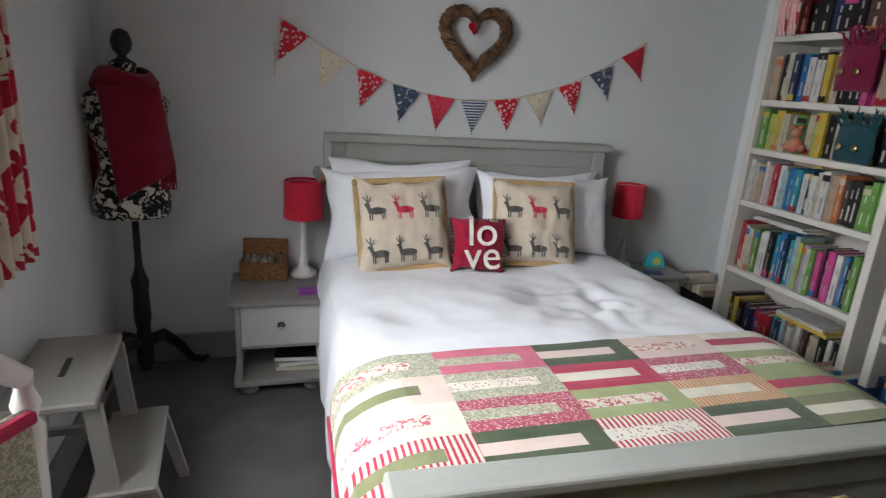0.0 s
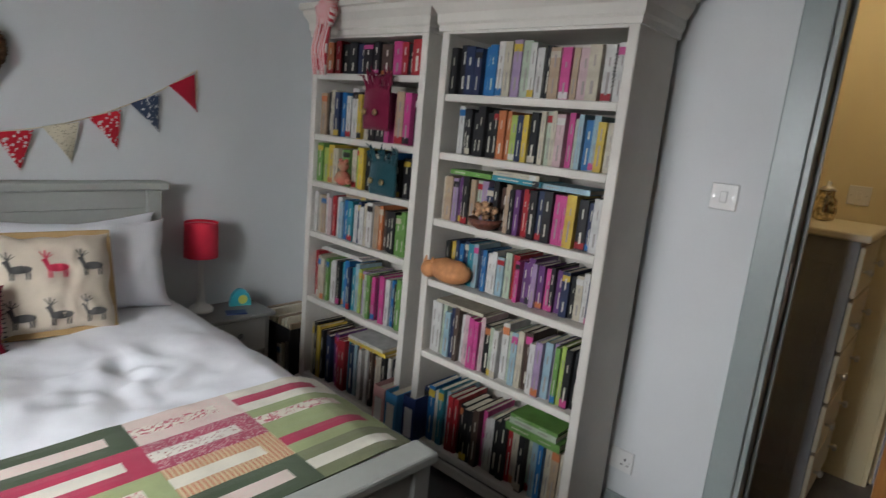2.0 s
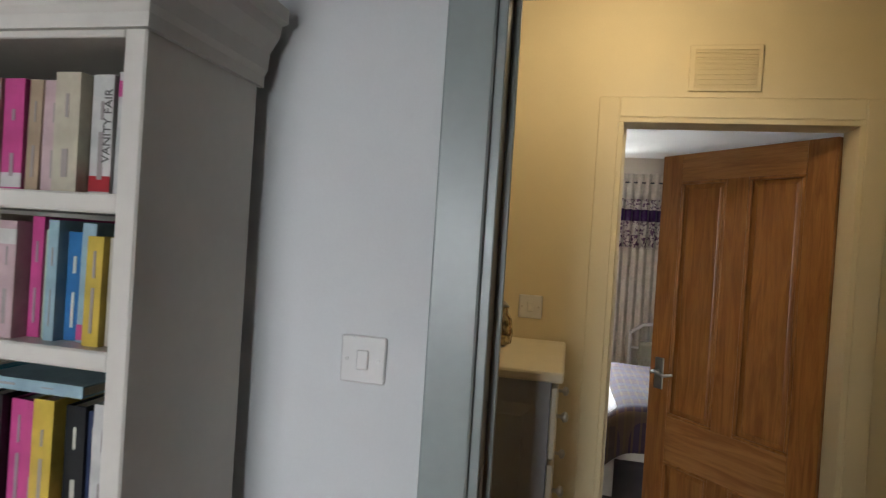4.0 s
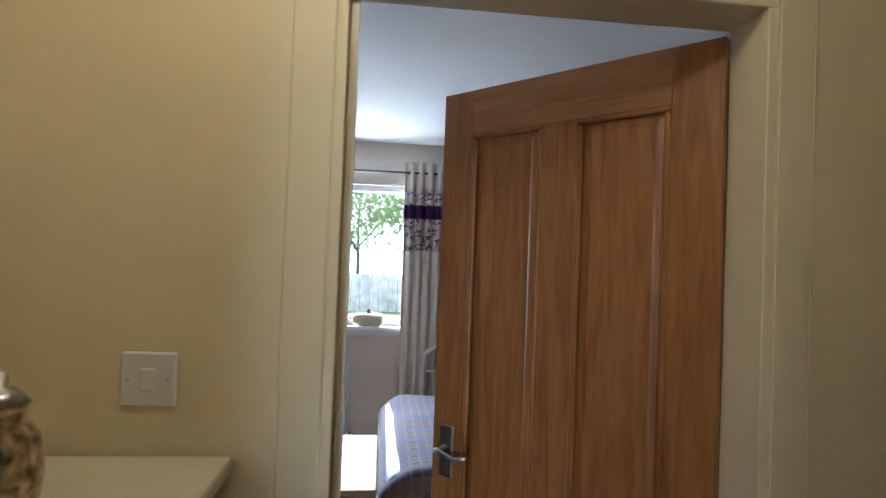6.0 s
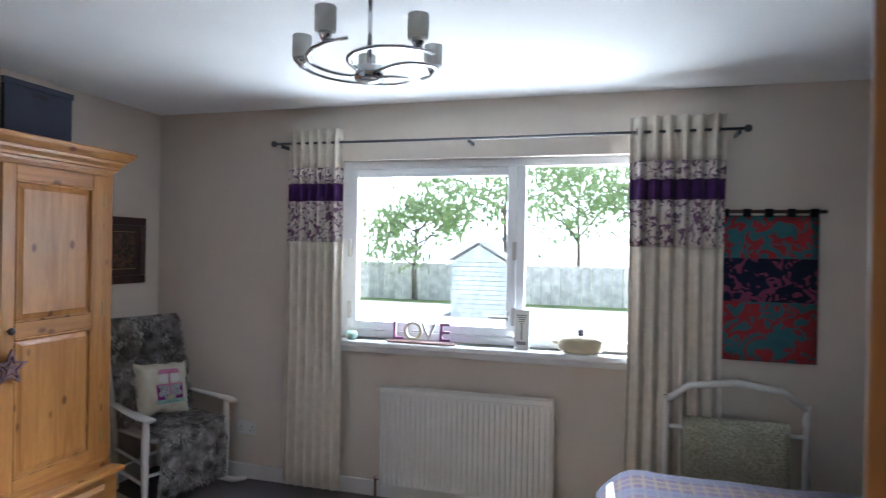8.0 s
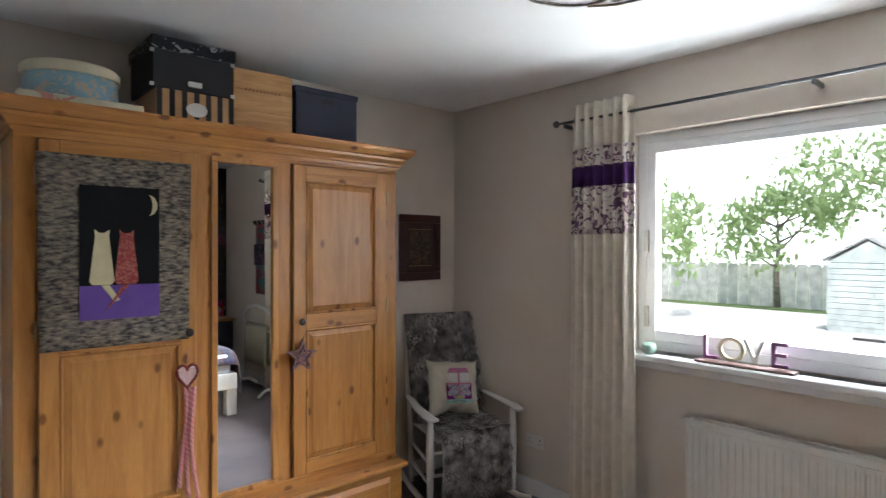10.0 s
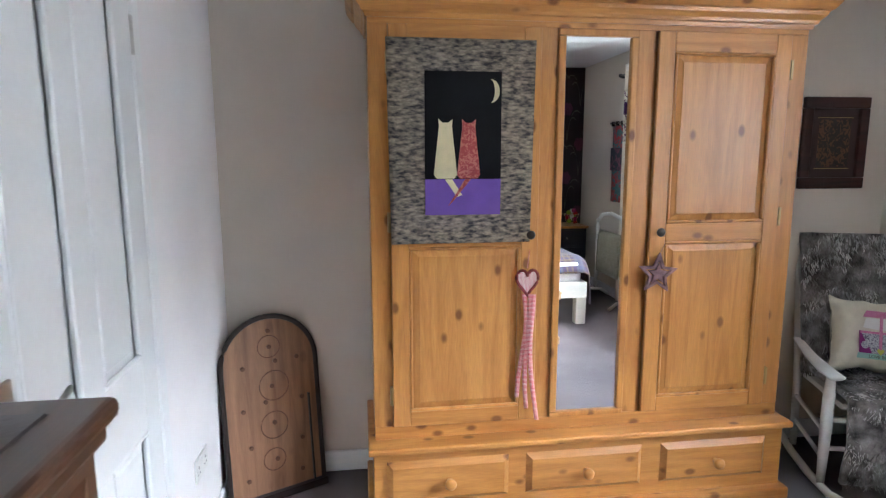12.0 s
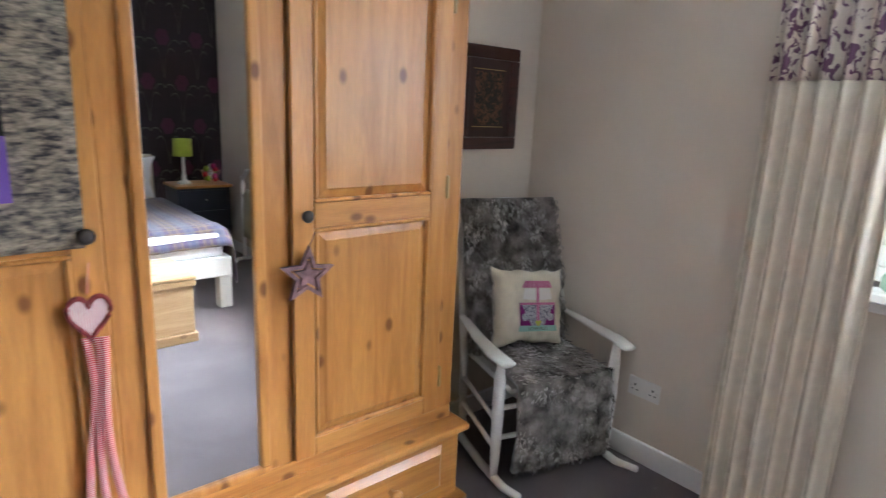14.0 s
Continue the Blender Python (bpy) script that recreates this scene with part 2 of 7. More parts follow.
def lathe(profile, seg=20, bm=None, cap=True):
    """A turned shape from (radius, height) pairs."""
    bm = bm or bmesh.new()
    rings = []
    for r, z in profile:
        rings.append([bm.verts.new((max(r, 1e-4) * math.cos(2 * math.pi * i / seg), max(r, 1e-4) * math.sin(2 * math.pi * i / seg), z)) for i in range(seg)])
    for a, b in zip(rings, rings[1:]):
        for i in range(seg):
            bm.faces.new((a[i], a[(i + 1) % seg], b[(i + 1) % seg], b[i]))
    if cap:
        bm.faces.new(list(reversed(rings[0])))
        bm.faces.new(rings[-1])
    return bm


def tube(points, radius, seg=10, bm=None, flat=1.0):
    """A round bar swept along points; radius may be a list."""
    bm = bm or bmesh.new()
    pts = [Vector(p) for p in points]
    rings, up = [], Vector((0, 0, 1))
    for i, p in enumerate(pts):
        d = (pts[min(i + 1, len(pts) - 1)] - pts[max(i - 1, 0)]).normalized()
        side = d.cross(up if abs(d.dot(up)) < 0.95 else Vector((1, 0, 0))).normalized()
        over = side.cross(d)
        r = radius[i] if isinstance(radius, (list, tuple)) else radius
        rings.append([bm.verts.new(p + r * (math.cos(2 * math.pi * k / seg) * side + flat * math.sin(2 * math.pi * k / seg) * over)) for k in range(seg)])
    for a, b in zip(rings, rings[1:]):
        for k in range(seg):
            bm.faces.new((a[k], a[(k + 1) % seg], b[(k + 1) % seg], b[k]))
    bm.faces.new(list(reversed(rings[0])))
    bm.faces.new(rings[-1])
    return bm


def sheet(nx, ny, place, bm=None, thick=0.0, closed=False):
    """A grid of points place(u, v) with u, v in 0..1; thick gives it a body."""
    bm = bm or bmesh.new()
    g = [[bm.verts.new(place(i / nx, j / ny)) for j in range(ny + 1)] for i in range(nx + 1)]
    faces = [bm.faces.new((g[i][j], g[i + 1][j], g[i + 1][j + 1], g[i][j + 1])) for i in range(nx) for j in range(ny)]
    if thick:
        bm.normal_update()
        bmesh.ops.solidify(bm, geom=faces, thickness=thick)
    return bm


def slab(points, thick, plane="xz", bm=None):
    """An outline pushed out to a thin solid. plane: the two axes of the outline."""
    bm = bm or bmesh.new()
    axes = ["xyz".index(c) for c in plane]
    third = 3 - sum(axes)

    def at(p, t):
        co = [0.0, 0.0, 0.0]
        co[axes[0]], co[axes[1]], co[third] = p[0], p[1], t
        return co

    a = [bm.verts.new(at(p, 0)) for p in points]
    b = [bm.verts.new(at(p, thick)) for p in points]
    bm.faces.new(a)
    bm.faces.new(list(reversed(b)))
    for i in range(len(a)):
        bm.faces.new((a[i], b[i], b[(i + 1) % len(a)], a[(i + 1) % len(a)]))
    return bm


def crown(w, d, profile, bm=None):
    """A moulding round the front and both sides of a case that is w wide and d deep, front at y = 0."""
    bm = bm or bmesh.new()
    rows = [[bm.verts.new(c) for c in ((-w / 2 - o, d, z), (-w / 2 - o, -o, z), (w / 2 + o, -o, z), (w / 2 + o, d, z))] for o, z in profile]
    for a, b in zip(rows, rows[1:] + rows[:1]):
        for i in range(3):
            bm.faces.new((a[i], a[i + 1], b[i + 1], b[i]))
    bm.faces.new([r[0] for r in rows])
    bm.faces.new([r[3] for r in rows])
    return bm


def raised_panel(x0, x1, z0, z1, y, depth, edge=0.035, out=0.008, bm=None):
    """A fielded panel: a flat field with sloping edges, its back at y, its face towards -y."""
    bm = bm or bmesh.new()
    rings = []
    for inset, yy in ((0, y), (edge, y - depth), (edge + 0.004, y - depth - out * 0.3)):
        rings.append([bm.verts.new(c) for c in ((x0 + inset, yy, z0 + inset), (x1 - inset, yy, z0 + inset), (x1 - inset, yy, z1 - inset), (x0 + inset, yy, z1 - inset))])
    for a, b in zip(rings, rings[1:]):
        for i in range(4):
            bm.faces.new((a[i], a[(i + 1) % 4], b[(i + 1) % 4], b[i]))
    bm.faces.new(rings[-1])
    bm.faces.new(list(reversed(rings[0])))
    return bm


def letters(name, text, size, depth, material, m, parent=None, label=""):
    """Words as a thin solid mesh in the built-in font."""
    cu = bpy.data.curves.new(name, "FONT")
    cu.body, cu.size, cu.extrude, cu.align_x, cu.align_y = text, size, depth / 2, "CENTER", "CENTER"
    tmp = bpy.data.objects.new("tmp", cu)
    scene.collection.objects.link(tmp)
    me = bpy.data.meshes.new_from_object(tmp.evaluated_get(bpy.context.evaluated_depsgraph_get()))
    bpy.data.objects.remove(tmp)
    me.materials.clear()
    me.materials.append(material)
    ob = new(name, me)
    ob.parent = parent
    ob.matrix_basis = m
    if label:
        ob["label"] = label
    return ob


def setting(name, bm, material, label, category="", smooth=False):
    return tagged(part(name, bm, material, None, label, smooth), label, category or name.split("_")[0], kind="structure")


# ---- the shell ----
H = 2.48
DOOR_H = 2.03


def wall_x(name, x0, x1, y0, y1, holes, material, label):
    """A wall that runs along y, with openings (y0, y1, z0, z1) through it."""
    bm, at = bmesh.new(), y0
    for a, b, z0, z1 in sorted(holes):
        if a - at > 0.001:
            box(x0, at, 0, x1, a, H, bm=bm)
        if z0 > 0:
            box(x0, a, 0, x1, b, z0, bm=bm)
        box(x0, a, z1, x1, b, H, bm=bm)
        at = b
    box(x0, at, 0, x1, y1, H, bm=bm)
    return setting(name, bm, material, label, "wall")


D1 = (-0.085, 0.742)
D2 = (-0.352, 0.455)
# bedroom with the bookcases
setting("floor_1", box(-0.2, -1.75, -0.12, 3.32, 3.3, 0), CARPET1, "dark taupe cut-pile carpet, slightly trodden", "carpet")
setting("ceiling_1", box(-0.2, -1.75, H, 3.32, 3.3, H + 0.1), CEIL, "matt white painted ceiling", "ceiling")
setting("wall_north_1", box(-0.2, 3.15, 0, 3.4, 3.3, H), WALL1, "pale grey-white painted bedroom wall behind the bed", "wall")
setting("wall_south_1", box(-0.2, -1.75, 0, 3.32, -1.6, H), WALL1, "pale grey-white painted bedroom wall", "wall")
wall_x("wall_west_1", -0.2, 0.08, -1.6, 3.15, [(0.8, 2.0, 0.95, 2.1)], WALL1, "pale grey-white painted window wall")
wall_x("wall_east_1", 3.266, 3.32, -1.6, 3.15, [(*D1, 0, DOOR_H)], WALL1, "pale grey-white painted wall with the doorway")
# hall
wall_x("wall_west_hall", 3.32, 3.38, -1.5, 1.06, [(*D1, 0, DOOR_H)], WALLH, "cream-yellow painted hall wall with the doorway")
wall_x("wall_east_hall", 4.43, 4.49, -1.5, 1.06, [(*D2, 0, DOOR_H)], WALLH, "cream-yellow painted hall wall with a doorway")
setting("wall_north_hall", box(3.32, 1.06, 0, 4.49, 1.16, H), WALLH, "cream-yellow painted end wall of the hall", "wall")
setting("wall_south_hall", box(3.32, -1.65, 0, 4.49, -1.5, H), WALLH, "cream-yellow painted end wall of the hall", "wall")
setting("floor_hall", box(3.32, -1.65, -0.12, 4.49, 1.16, 0), CARPET1, "dark taupe hall carpet", "carpet")
setting("ceiling_hall", box(3.32, -1.65, H, 4.49, 1.16, H + 0.1), CEIL, "white painted hall ceiling", "ceiling")
# bedroom with the wardrobe
setting("floor_2", box(4.49, -1.77, -0.12, 8.5, 3.5, 0), CARPET2, "mauve-grey cut-pile carpet, slightly trodden", "carpet")
setting("ceiling_2", box(4.49, -1.77, H, 8.5, 3.5, H + 0.1), CEIL, "matt white painted ceiling", "ceiling")
wall_x("wall_west_2", 4.49, 4.55, -1.62, 3.36, [(*D2, 0, DOOR_H)], WALL2, "beige painted wall with the doorway")
setting("wall_north_2", box(4.49, 3.36, 0, 8.25, 3.5, H), WALL2, "beige painted wall behind the wardrobe", "wall")
W2 = (-0.08, 1.97, 0.985, 2.13)
wall_x("wall_east_2", 8.25, 8.5, -1.62, 3.5, [W2], WALL2, "beige painted wall with the wide window")
setting("wall_south_2", box(4.49, -1.77, 0, 8.5, -1.62, H), mat("dark_plum_wallpaper_ground", (0.018, 0.010, 0.014), 0.7, vary=0.1, scale=8), "dark plum floral wallpapered wall", "wall")
# built-in cupboard in the corner: its face carries a white door
CUP = 5.04
setting("cupboard_wall_face", box(CUP - 0.08, 2.44, 0, CUP, 3.36, H, bm=box(CUP - 0.08, 1.67, 2.03, CUP, 2.44, H, bm=box(CUP - 0.08, 1.6, 0, CUP, 1.67, H))), LITWALL, "cupboard front wall, coloured off-white as if lit by the window", "wall")
setting("cupboard_wall_side", box(4.55, 1.6, 0, CUP - 0.08, 1.67, H), WALL2, "beige painted side wall of the cupboard", "wall")


def door_frame(name, x0, x1, y0, y1, top, material, label, width=0.075, lip=0.016):
    """Lining and flat architrave of a doorway through a wall from x0 to x1; the clear opening is y0 to y1."""
    t = thing(name, Matrix.Identity(4), label, "door frame", kind="structure")
    part("lining", box(x0, y0, top - 0.03, x1, y1, top, 0.002, box(x0, y1 - 0.03, 0, x1, y1, top - 0.03, 0.002, box(x0, y0, 0, x1, y0 + 0.03, top - 0.03, 0.002))), material, t)
    for side, a, b in ((-1, x0 - lip, x0), (1, x1, x1 + lip)):
        part("architrave", box(a, y1 - 0.012, 0, b, y1 + width, top + width, 0.004), material, t)
        part("architrave", box(a, y0 - width, 0, b, y0 + 0.012, top + width, 0.004), material, t)
        part("architrave", box(a, y0 + 0.012, top - 0.012, b, y1 - 0.012, top + width, 0.004), material, t)
    return t


f1 = door_frame("door_frame_1", 3.266, 3.38, D1[0], D1[1], DOOR_H, GREYTRIM, "grey-green painted wooden door frame")
f2 = door_frame("door_frame_2", 4.43, 4.55, D2[0], D2[1], DOOR_H, WALLH, "cream painted wooden door frame", 0.06, 0.004)
part("door_stop", box(3.335, D1[1] - 0.045, 0, 3.35, D1[1] - 0.03, DOOR_H, 0.001), GREYTRIM, f1)
part("strike_plate", box(3.285, D1[1] - 0.0325, 0.95, 3.31, D1[1] - 0.0295, 1.13), STEEL, f1, "worn steel strike plate")
part("door_stop", box(4.49, D2[1] - 0.045, 0, 4.505, D2[1] - 0.03, DOOR_H - 0.03, 0.001), CREAMTRIM, f2)


def lever(parent, x, y, z, face, towards):
    """A lever handle on a square plate; face: the side of the leaf (+1, -1 along y); towards: way of the lever along x."""
    plate = part("handle_plate", box(x - 0.024, y, z - 0.07, x + 0.024, y + face * 0.008, z + 0.07, 0.003), STEEL, parent, "brushed steel handle plate")
    part("lever", tube([(x, y + face * 0.006, z + 0.01), (x, y + face * 0.05, z + 0.01), (x + towards * 0.02, y + face * 0.056, z + 0.012), (x + towards * 0.07, y + face * 0.056, z + 0.004), (x + towards * 0.11, y + face * 0.056, z + 0.016)], [0.009, 0.008, 0.008, 0.007, 0.006], 8), STEEL, plate, smooth=True)


def panel_door(name, m, width, material, rail_material, label, height=1.981, t=0.036, handle=1.0, flip=1, lower=0.62, kind="structure"):
    """A four-panel door, hinged at x = 0 of its own frame and reaching to x = width; its faces look along y."""
    d = thing(name, m, label, "door", kind=kind)
    st, mid = 0.105, 0.095
    z1, z2, z3, z4 = 0.21, lower, lower + 0.2, height - 0.12
    part("stile", box(0, -t / 2, 0, st, t / 2, height, 0.002), material, d)
    part("stile", box(width - st, -t / 2, 0, width, t / 2, height, 0.002), material, d)
    for a, b in ((0, z1), (z2, z3), (z4, height)):
        part("rail", box(st, -t / 2, a, width - st, t / 2, b, 0.001), rail_material, d)
    for a, b in ((z1, z2), (z3, z4)):
        part("muntin", box(width / 2 - mid / 2, -t / 2, a, width / 2 + mid / 2, t / 2, b, 0.001), material, d)
        for x0, x1 in ((st, width / 2 - mid / 2), (width / 2 + mid / 2, width - st)):
            p = part("panel", raised_panel(x0 + 0.002, x1 - 0.002, a + 0.002, b - 0.002, 0.0, 0.008, 0.03), material, d)
            q = raised_panel(x0 + 0.002, x1 - 0.002, a + 0.002, b - 0.002, 0.0, 0.008, 0.03)
            bmesh.ops.transform(q, matrix=Matrix.Diagonal((1, -1, 1, 1)), verts=q.verts)
            part("panel", q, material, d)
            for s in (-1, 1):
                bm = bmesh.new()
                for u0, u1, v0, v1 in ((x0, x1, a, a + 0.014), (x0, x1, b - 0.014, b), (x0, x0 + 0.014, a + 0.014, b - 0.014), (x1 - 0.014, x1, a + 0.014, b - 0.014)):
                    box(u0, s * 0.006, v0, u1, s * (t / 2 + 0.003), v1, 0.004, bm)
                part("bead", bm, material, d)
    for z in (0.22, 1.72):
        part("hinge", lathe([(0.007, z), (0.007, z + 0.1)], 8), STEEL, d, "steel butt hinge").location = (-0.004, flip * t / 2, 0)
    for s in (-1, 1):
        lever(d, width - 0.055, s * t / 2, handle, s, -1)
    part("latch_plate", box(width - 0.0005, -0.011, handle - 0.03, width + 0.0015, 0.011, handle + 0.03), BRASS, d)
    return d


ang2 = math.degrees(math.atan2(0.165 + 0.322, 5.09 - 4.55))
panel_door("door_2", pose(4.548, D2[0] + 0.032, 0.006, 0, 0, ang2), 0.745, OAK, OAKX, "golden oak four-panel door standing half open", flip=-1)
panel_door("door_1", pose(3.262, D1[0] + 0.03, 0.006, 0, 0, 147.4), 0.762, OAK, OAKX, "golden oak four-panel door standing open into the bedroom", flip=1)
panel_door("cupboard_door", pose(CUP - 0.005, 2.435, 0.01, 0, 0, -90), 0.762, WHITETRIM, WHITETRIM, "white gloss panelled cupboard door, closed", flip=1, height=2.01, lower=0.72, handle=1.02)
cf = thing("cupboard_door_frame", Matrix.Identity(4), "white gloss architrave round the cupboard door", "door frame", kind="structure")
for y0, y1, z0, z1 in ((1.605, 1.67, 0, 2.09), (2.44, 2.50, 0, 2.09), (1.67, 2.44, 2.03, 2.09)):
    part("architrave", box(CUP, y0, z0, CUP + 0.016, y1, z1, 0.004), WHITETRIM, cf)

# skirting boards
sk = bmesh.new()
box(0.08, 3.134, 0, 2.96, 3.15, 0.13, 0.004, sk)
setting("baseboard_1", sk, GREYSKIRT, "taupe grey painted skirting board", "skirting")
setting("baseboard_2", box(3.25, D1[1] + 0.08, 0, 3.266, 1.16, 0.13, 0.004), GREYTRIM, "grey painted skirting board", "skirting")
setting("baseboard_3", box(0.08, -1.6, 0, 0.096, 3.13, 0.13, 0.004), GREYSKIRT, "taupe grey painted skirting board", "skirting")
setting("baseboard_4", box(5.1, 3.345, 0, 8.25, 3.36, 0.1, 0.004), WHITETRIM, "white gloss skirting board", "skirting")
setting("baseboard_5", box(8.235, -1.5, 0, 8.25, 3.345, 0.1, 0.004), WHITETRIM, "white gloss skirting board", "skirting")
setting("baseboard_6", box(CUP, 2.50, 0, CUP + 0.015, 3.345, 0.1, 0.004), WHITETRIM, "white gloss skirting board", "skirting")


def window(name, m, width, z0, z1, split, label):
    """A two-light casement in its own frame: x along the wall, y outwards."""
    w = thing(name, m, label, "window", kind="structure")
    f, s = 0.05, 0.055
    bm = bmesh.new()
    for a in ((0, 0, z0, f, 0.07, z1), (width - f, 0, z0, width, 0.07, z1), (f, 0, z0, width - f, 0.07, z0 + f), (f, 0, z1 - f, width - f, 0.07, z1), (split - f / 2, 0, z0 + f, split + f / 2, 0.07, z1 - f)):
        box(*a, 0.003, bm)
    part("window_frame", bm, UPVC, w)
    for n, (a, b, sash) in enumerate(((f, split - f / 2, True), (split + f / 2, width - f, False))):
        inset = 0
        if sash:
            bm = bmesh.new()
            c, d, e, g = a + 0.002, b - 0.002, z0 + f + 0.002, z1 - f - 0.002
            for q in ((c, -0.012, e, c + s, 0.05, g), (d - s, -0.012, e, d, 0.05, g), (c + s, -0.012, e, d - s, 0.05, e + s), (c + s, -0.012, g - s, d - s, 0.05, g)):
                box(*q, 0.004, bm)
            sash_ob = part("sash", bm, UPVC, w)
            part("trickle_vent", box(c + 0.15, -0.02, g - 0.03, d - 0.15, -0.0125, g - 0.01, 0.002), UPVC, sash_ob)
            part("window_handle", box(d - 0.05, -0.03, e + 0.1, d - 0.03, -0.0125, e + 0.16, 0.003, box(d - 0.16, -0.035, e + 0.11, d - 0.03, -0.026, e + 0.125, 0.003)), STEEL, sash_ob)
            for zz in (e + 0.02, (e + g) / 2 - 0.1):
                part("hinge", box(c - 0.005, -0.022, zz + 0.05, c + 0.02, -0.0125, zz + 0.16, 0.002), STEEL, sash_ob)
                part("hinge", box(d - 0.02, -0.022, zz + 0.05, d + 0.005, -0.0125, zz + 0.16, 0.002), STEEL, sash_ob)
            inset = s
        p = part("pane", box(a + inset, 0.018, z0 + f + inset, b - inset, 0.024, z1 - f - inset), PANE, w)
        p.visible_shadow = False
    return w


# casement to the garden: x of the frame runs from +y to -y
window("window_1", Matrix(((0, 1, 0, 8.315), (-1, 0, 0, W2[1]), (0, 0, 1, 0), (0, 0, 0, 1))), W2[1] - W2[0], W2[2] + 0.005, W2[3], 1.17, "white plastic casement window with two lights")
setting("window_sill_1", box(8.165, W2[0] - 0.05, 0.95, 8.315, W2[1] - 0.02, 0.985, 0.006), WHITETRIM, "deep white gloss window sill board", "sill")
setting("sill_apron", box(8.236, W2[0], 0.905, 8.25, W2[1] - 0.02, 0.95, 0.003), WHITETRIM, "white gloss strip below the sill", "trim")
window("window_2", Matrix(((0, -1, 0, -0.08), (1, 0, 0, 0.8), (0, 0, 1, 0), (0, 0, 0, 1))), 1.2, 0.95, 2.1, 0.9, "white plastic casement window with two lights")

# ---- garden seen through the window ----
PAVING = mat("pale_concrete_paving", (0.62, 0.6, 0.56), 0.9, vary=0.1, scale=1.5, bump=0.3, bump_scale=25)
GRASS = mat("mown_grass", (0.12, 0.17, 0.06), 0.95, vary=0.25, scale=0.8, bump=0.4, bump_scale=30)
setting("ground", box(-60, -60, -0.9, 120, 60, -0.7), GRASS, "green mown lawn", "lawn")
setting("pavement", box(8.6, -14, -0.705, 27.5, 16, -0.68), PAVING, "pale sunlit concrete paving behind the house", "paving")
LEAF = mat("pale_green_leaves", (0.22, 0.3, 0.12), 0.6, vary=0.3, scale=3)
ln, ll = LEAF.node_tree.nodes, LEAF.node_tree.links
thin, both = ln.new("ShaderNodeBsdfTranslucent"), ln.new("ShaderNodeMixShader")
thin.inputs[0].default_value = (0.55, 0.66, 0.35, 1)
both.inputs[0].default_value = 0.55
ll.new(ln["Principled BSDF"].outputs[0], both.inputs[1]), ll.new(thin.outputs[0], both.inputs[2])
ll.new(both.outputs[0], ln["Material Output"].inputs[0])
BARK = mat("grey_bark", (0.26, 0.22, 0.18), 0.9, vary=0.3, scale=12, bump=0.6, bump_scale=40)


def tree(m, height, spread, seed):
    rnd = random.Random(seed)
    t = thing("tree", m, "leafy green garden tree with a slim trunk", "tree", "garden trees")
    bm = tube([(0, 0, 0), (0.05, 0.02, height * 0.25), (-0.03, 0.05, height * 0.5), (0.05, 0, height * 0.85)], [0.13, 0.1, 0.075, 0.02], 8)
    ends = []
    for i in range(9):
        a, z = rnd.uniform(0, 6.28), height * rnd.uniform(0.3, 0.65)
        r = spread * rnd.uniform(0.6, 1.0)
        end = (r * math.cos(a), r * math.sin(a), z + height * rnd.uniform(0.1, 0.32))
        tube([(0, 0, z), (end[0] * 0.5, end[1] * 0.5, (z + end[2]) / 2 + 0.1), end], [0.05, 0.03, 0.008], 6, bm)
        ends.append(end)
    part("trunk", bm, BARK, t, smooth=True)
    bm = bmesh.new()
    for i in range(1500):
        e = ends[rnd.randrange(len(ends))] if rnd.random() < 0.8 else (0, 0, height * 0.85)
        c = Vector(e) + Vector((rnd.gauss(0, 0.42), rnd.gauss(0, 0.42), rnd.gauss(0, 0.33))) * spread * 0.55
        q = Euler((rnd.uniform(0, 6), rnd.uniform(0, 6), rnd.uniform(0, 6))).to_matrix()
        s = rnd.uniform(0.1, 0.2)
        bm.faces.new([bm.verts.new(c + q @ Vector(p) * s) for p in ((-1, 0, 0), (-0.2, -0.5, 0.1), (1, 0, 0), (-0.2, 0.5, 0.1))])
    part("crown", bm, LEAF, t)


for i, (x, y, h, s) in enumerate(((31, 4.6, 7.0, 3.0), (33, -1.4, 7.4, 3.2), (29, 8.2, 4.6, 1.9), (26, -5, 5.8, 2.2), (23, 10.5, 4.2, 1.8), (35, 1.6, 7.6, 3.2))):
    tree(pose(x, y, -0.7, 0, 0, i * 50), h, s, i)
SHEDGREEN = mat("sage_green_boards", (0.62, 0.66, 0.62), 0.7, vary=0.1, scale=4)
SHEDROOF = mat("grey_felt_roof", (0.42, 0.41, 0.4), 0.9, vary=0.1, scale=5)
shed = thing("garden_shed", pose(24.0, 4.2, -0.68, 0, 0, 90), "sage green weatherboarded garden shed with a felt roof", "shed")
for i in range(12):
    part("board", box(-0.9, -0.7, i * 0.15, 0.9, 0.7, i * 0.15 + 0.14), SHEDGREEN, shed)
part("gable", slab([(-0.9, 1.8), (0.9, 1.8), (0, 2.35)], 1.4, "xz"), SHEDGREEN, shed).location = (0, -0.7, 0)
part("roof", box(-1.15, -0.85, 0, 0, 0.85, 0.05), SHEDROOF, shed).matrix_basis = pose(0, 0, 2.42, 0, -31, 0)
part("roof", box(0, -0.85, 0, 1.15, 0.85, 0.05), SHEDROOF, shed).matrix_basis = pose(0, 0, 2.42, 0, 31, 0)
part("shed_door", box(-0.35, -0.74, 0.05, 0.35, -0.7, 1.65), mat("dark_shed_door", (0.3, 0.34, 0.32), 0.7), shed)
FENCE = mat("weathered_fence_boards", (0.72, 0.7, 0.66), 0.9, vary=0.15, scale=3)
fence = thing("garden_fence", pose(29, 0, -0.7), "pale weathered close-boarded garden fence", "fence")
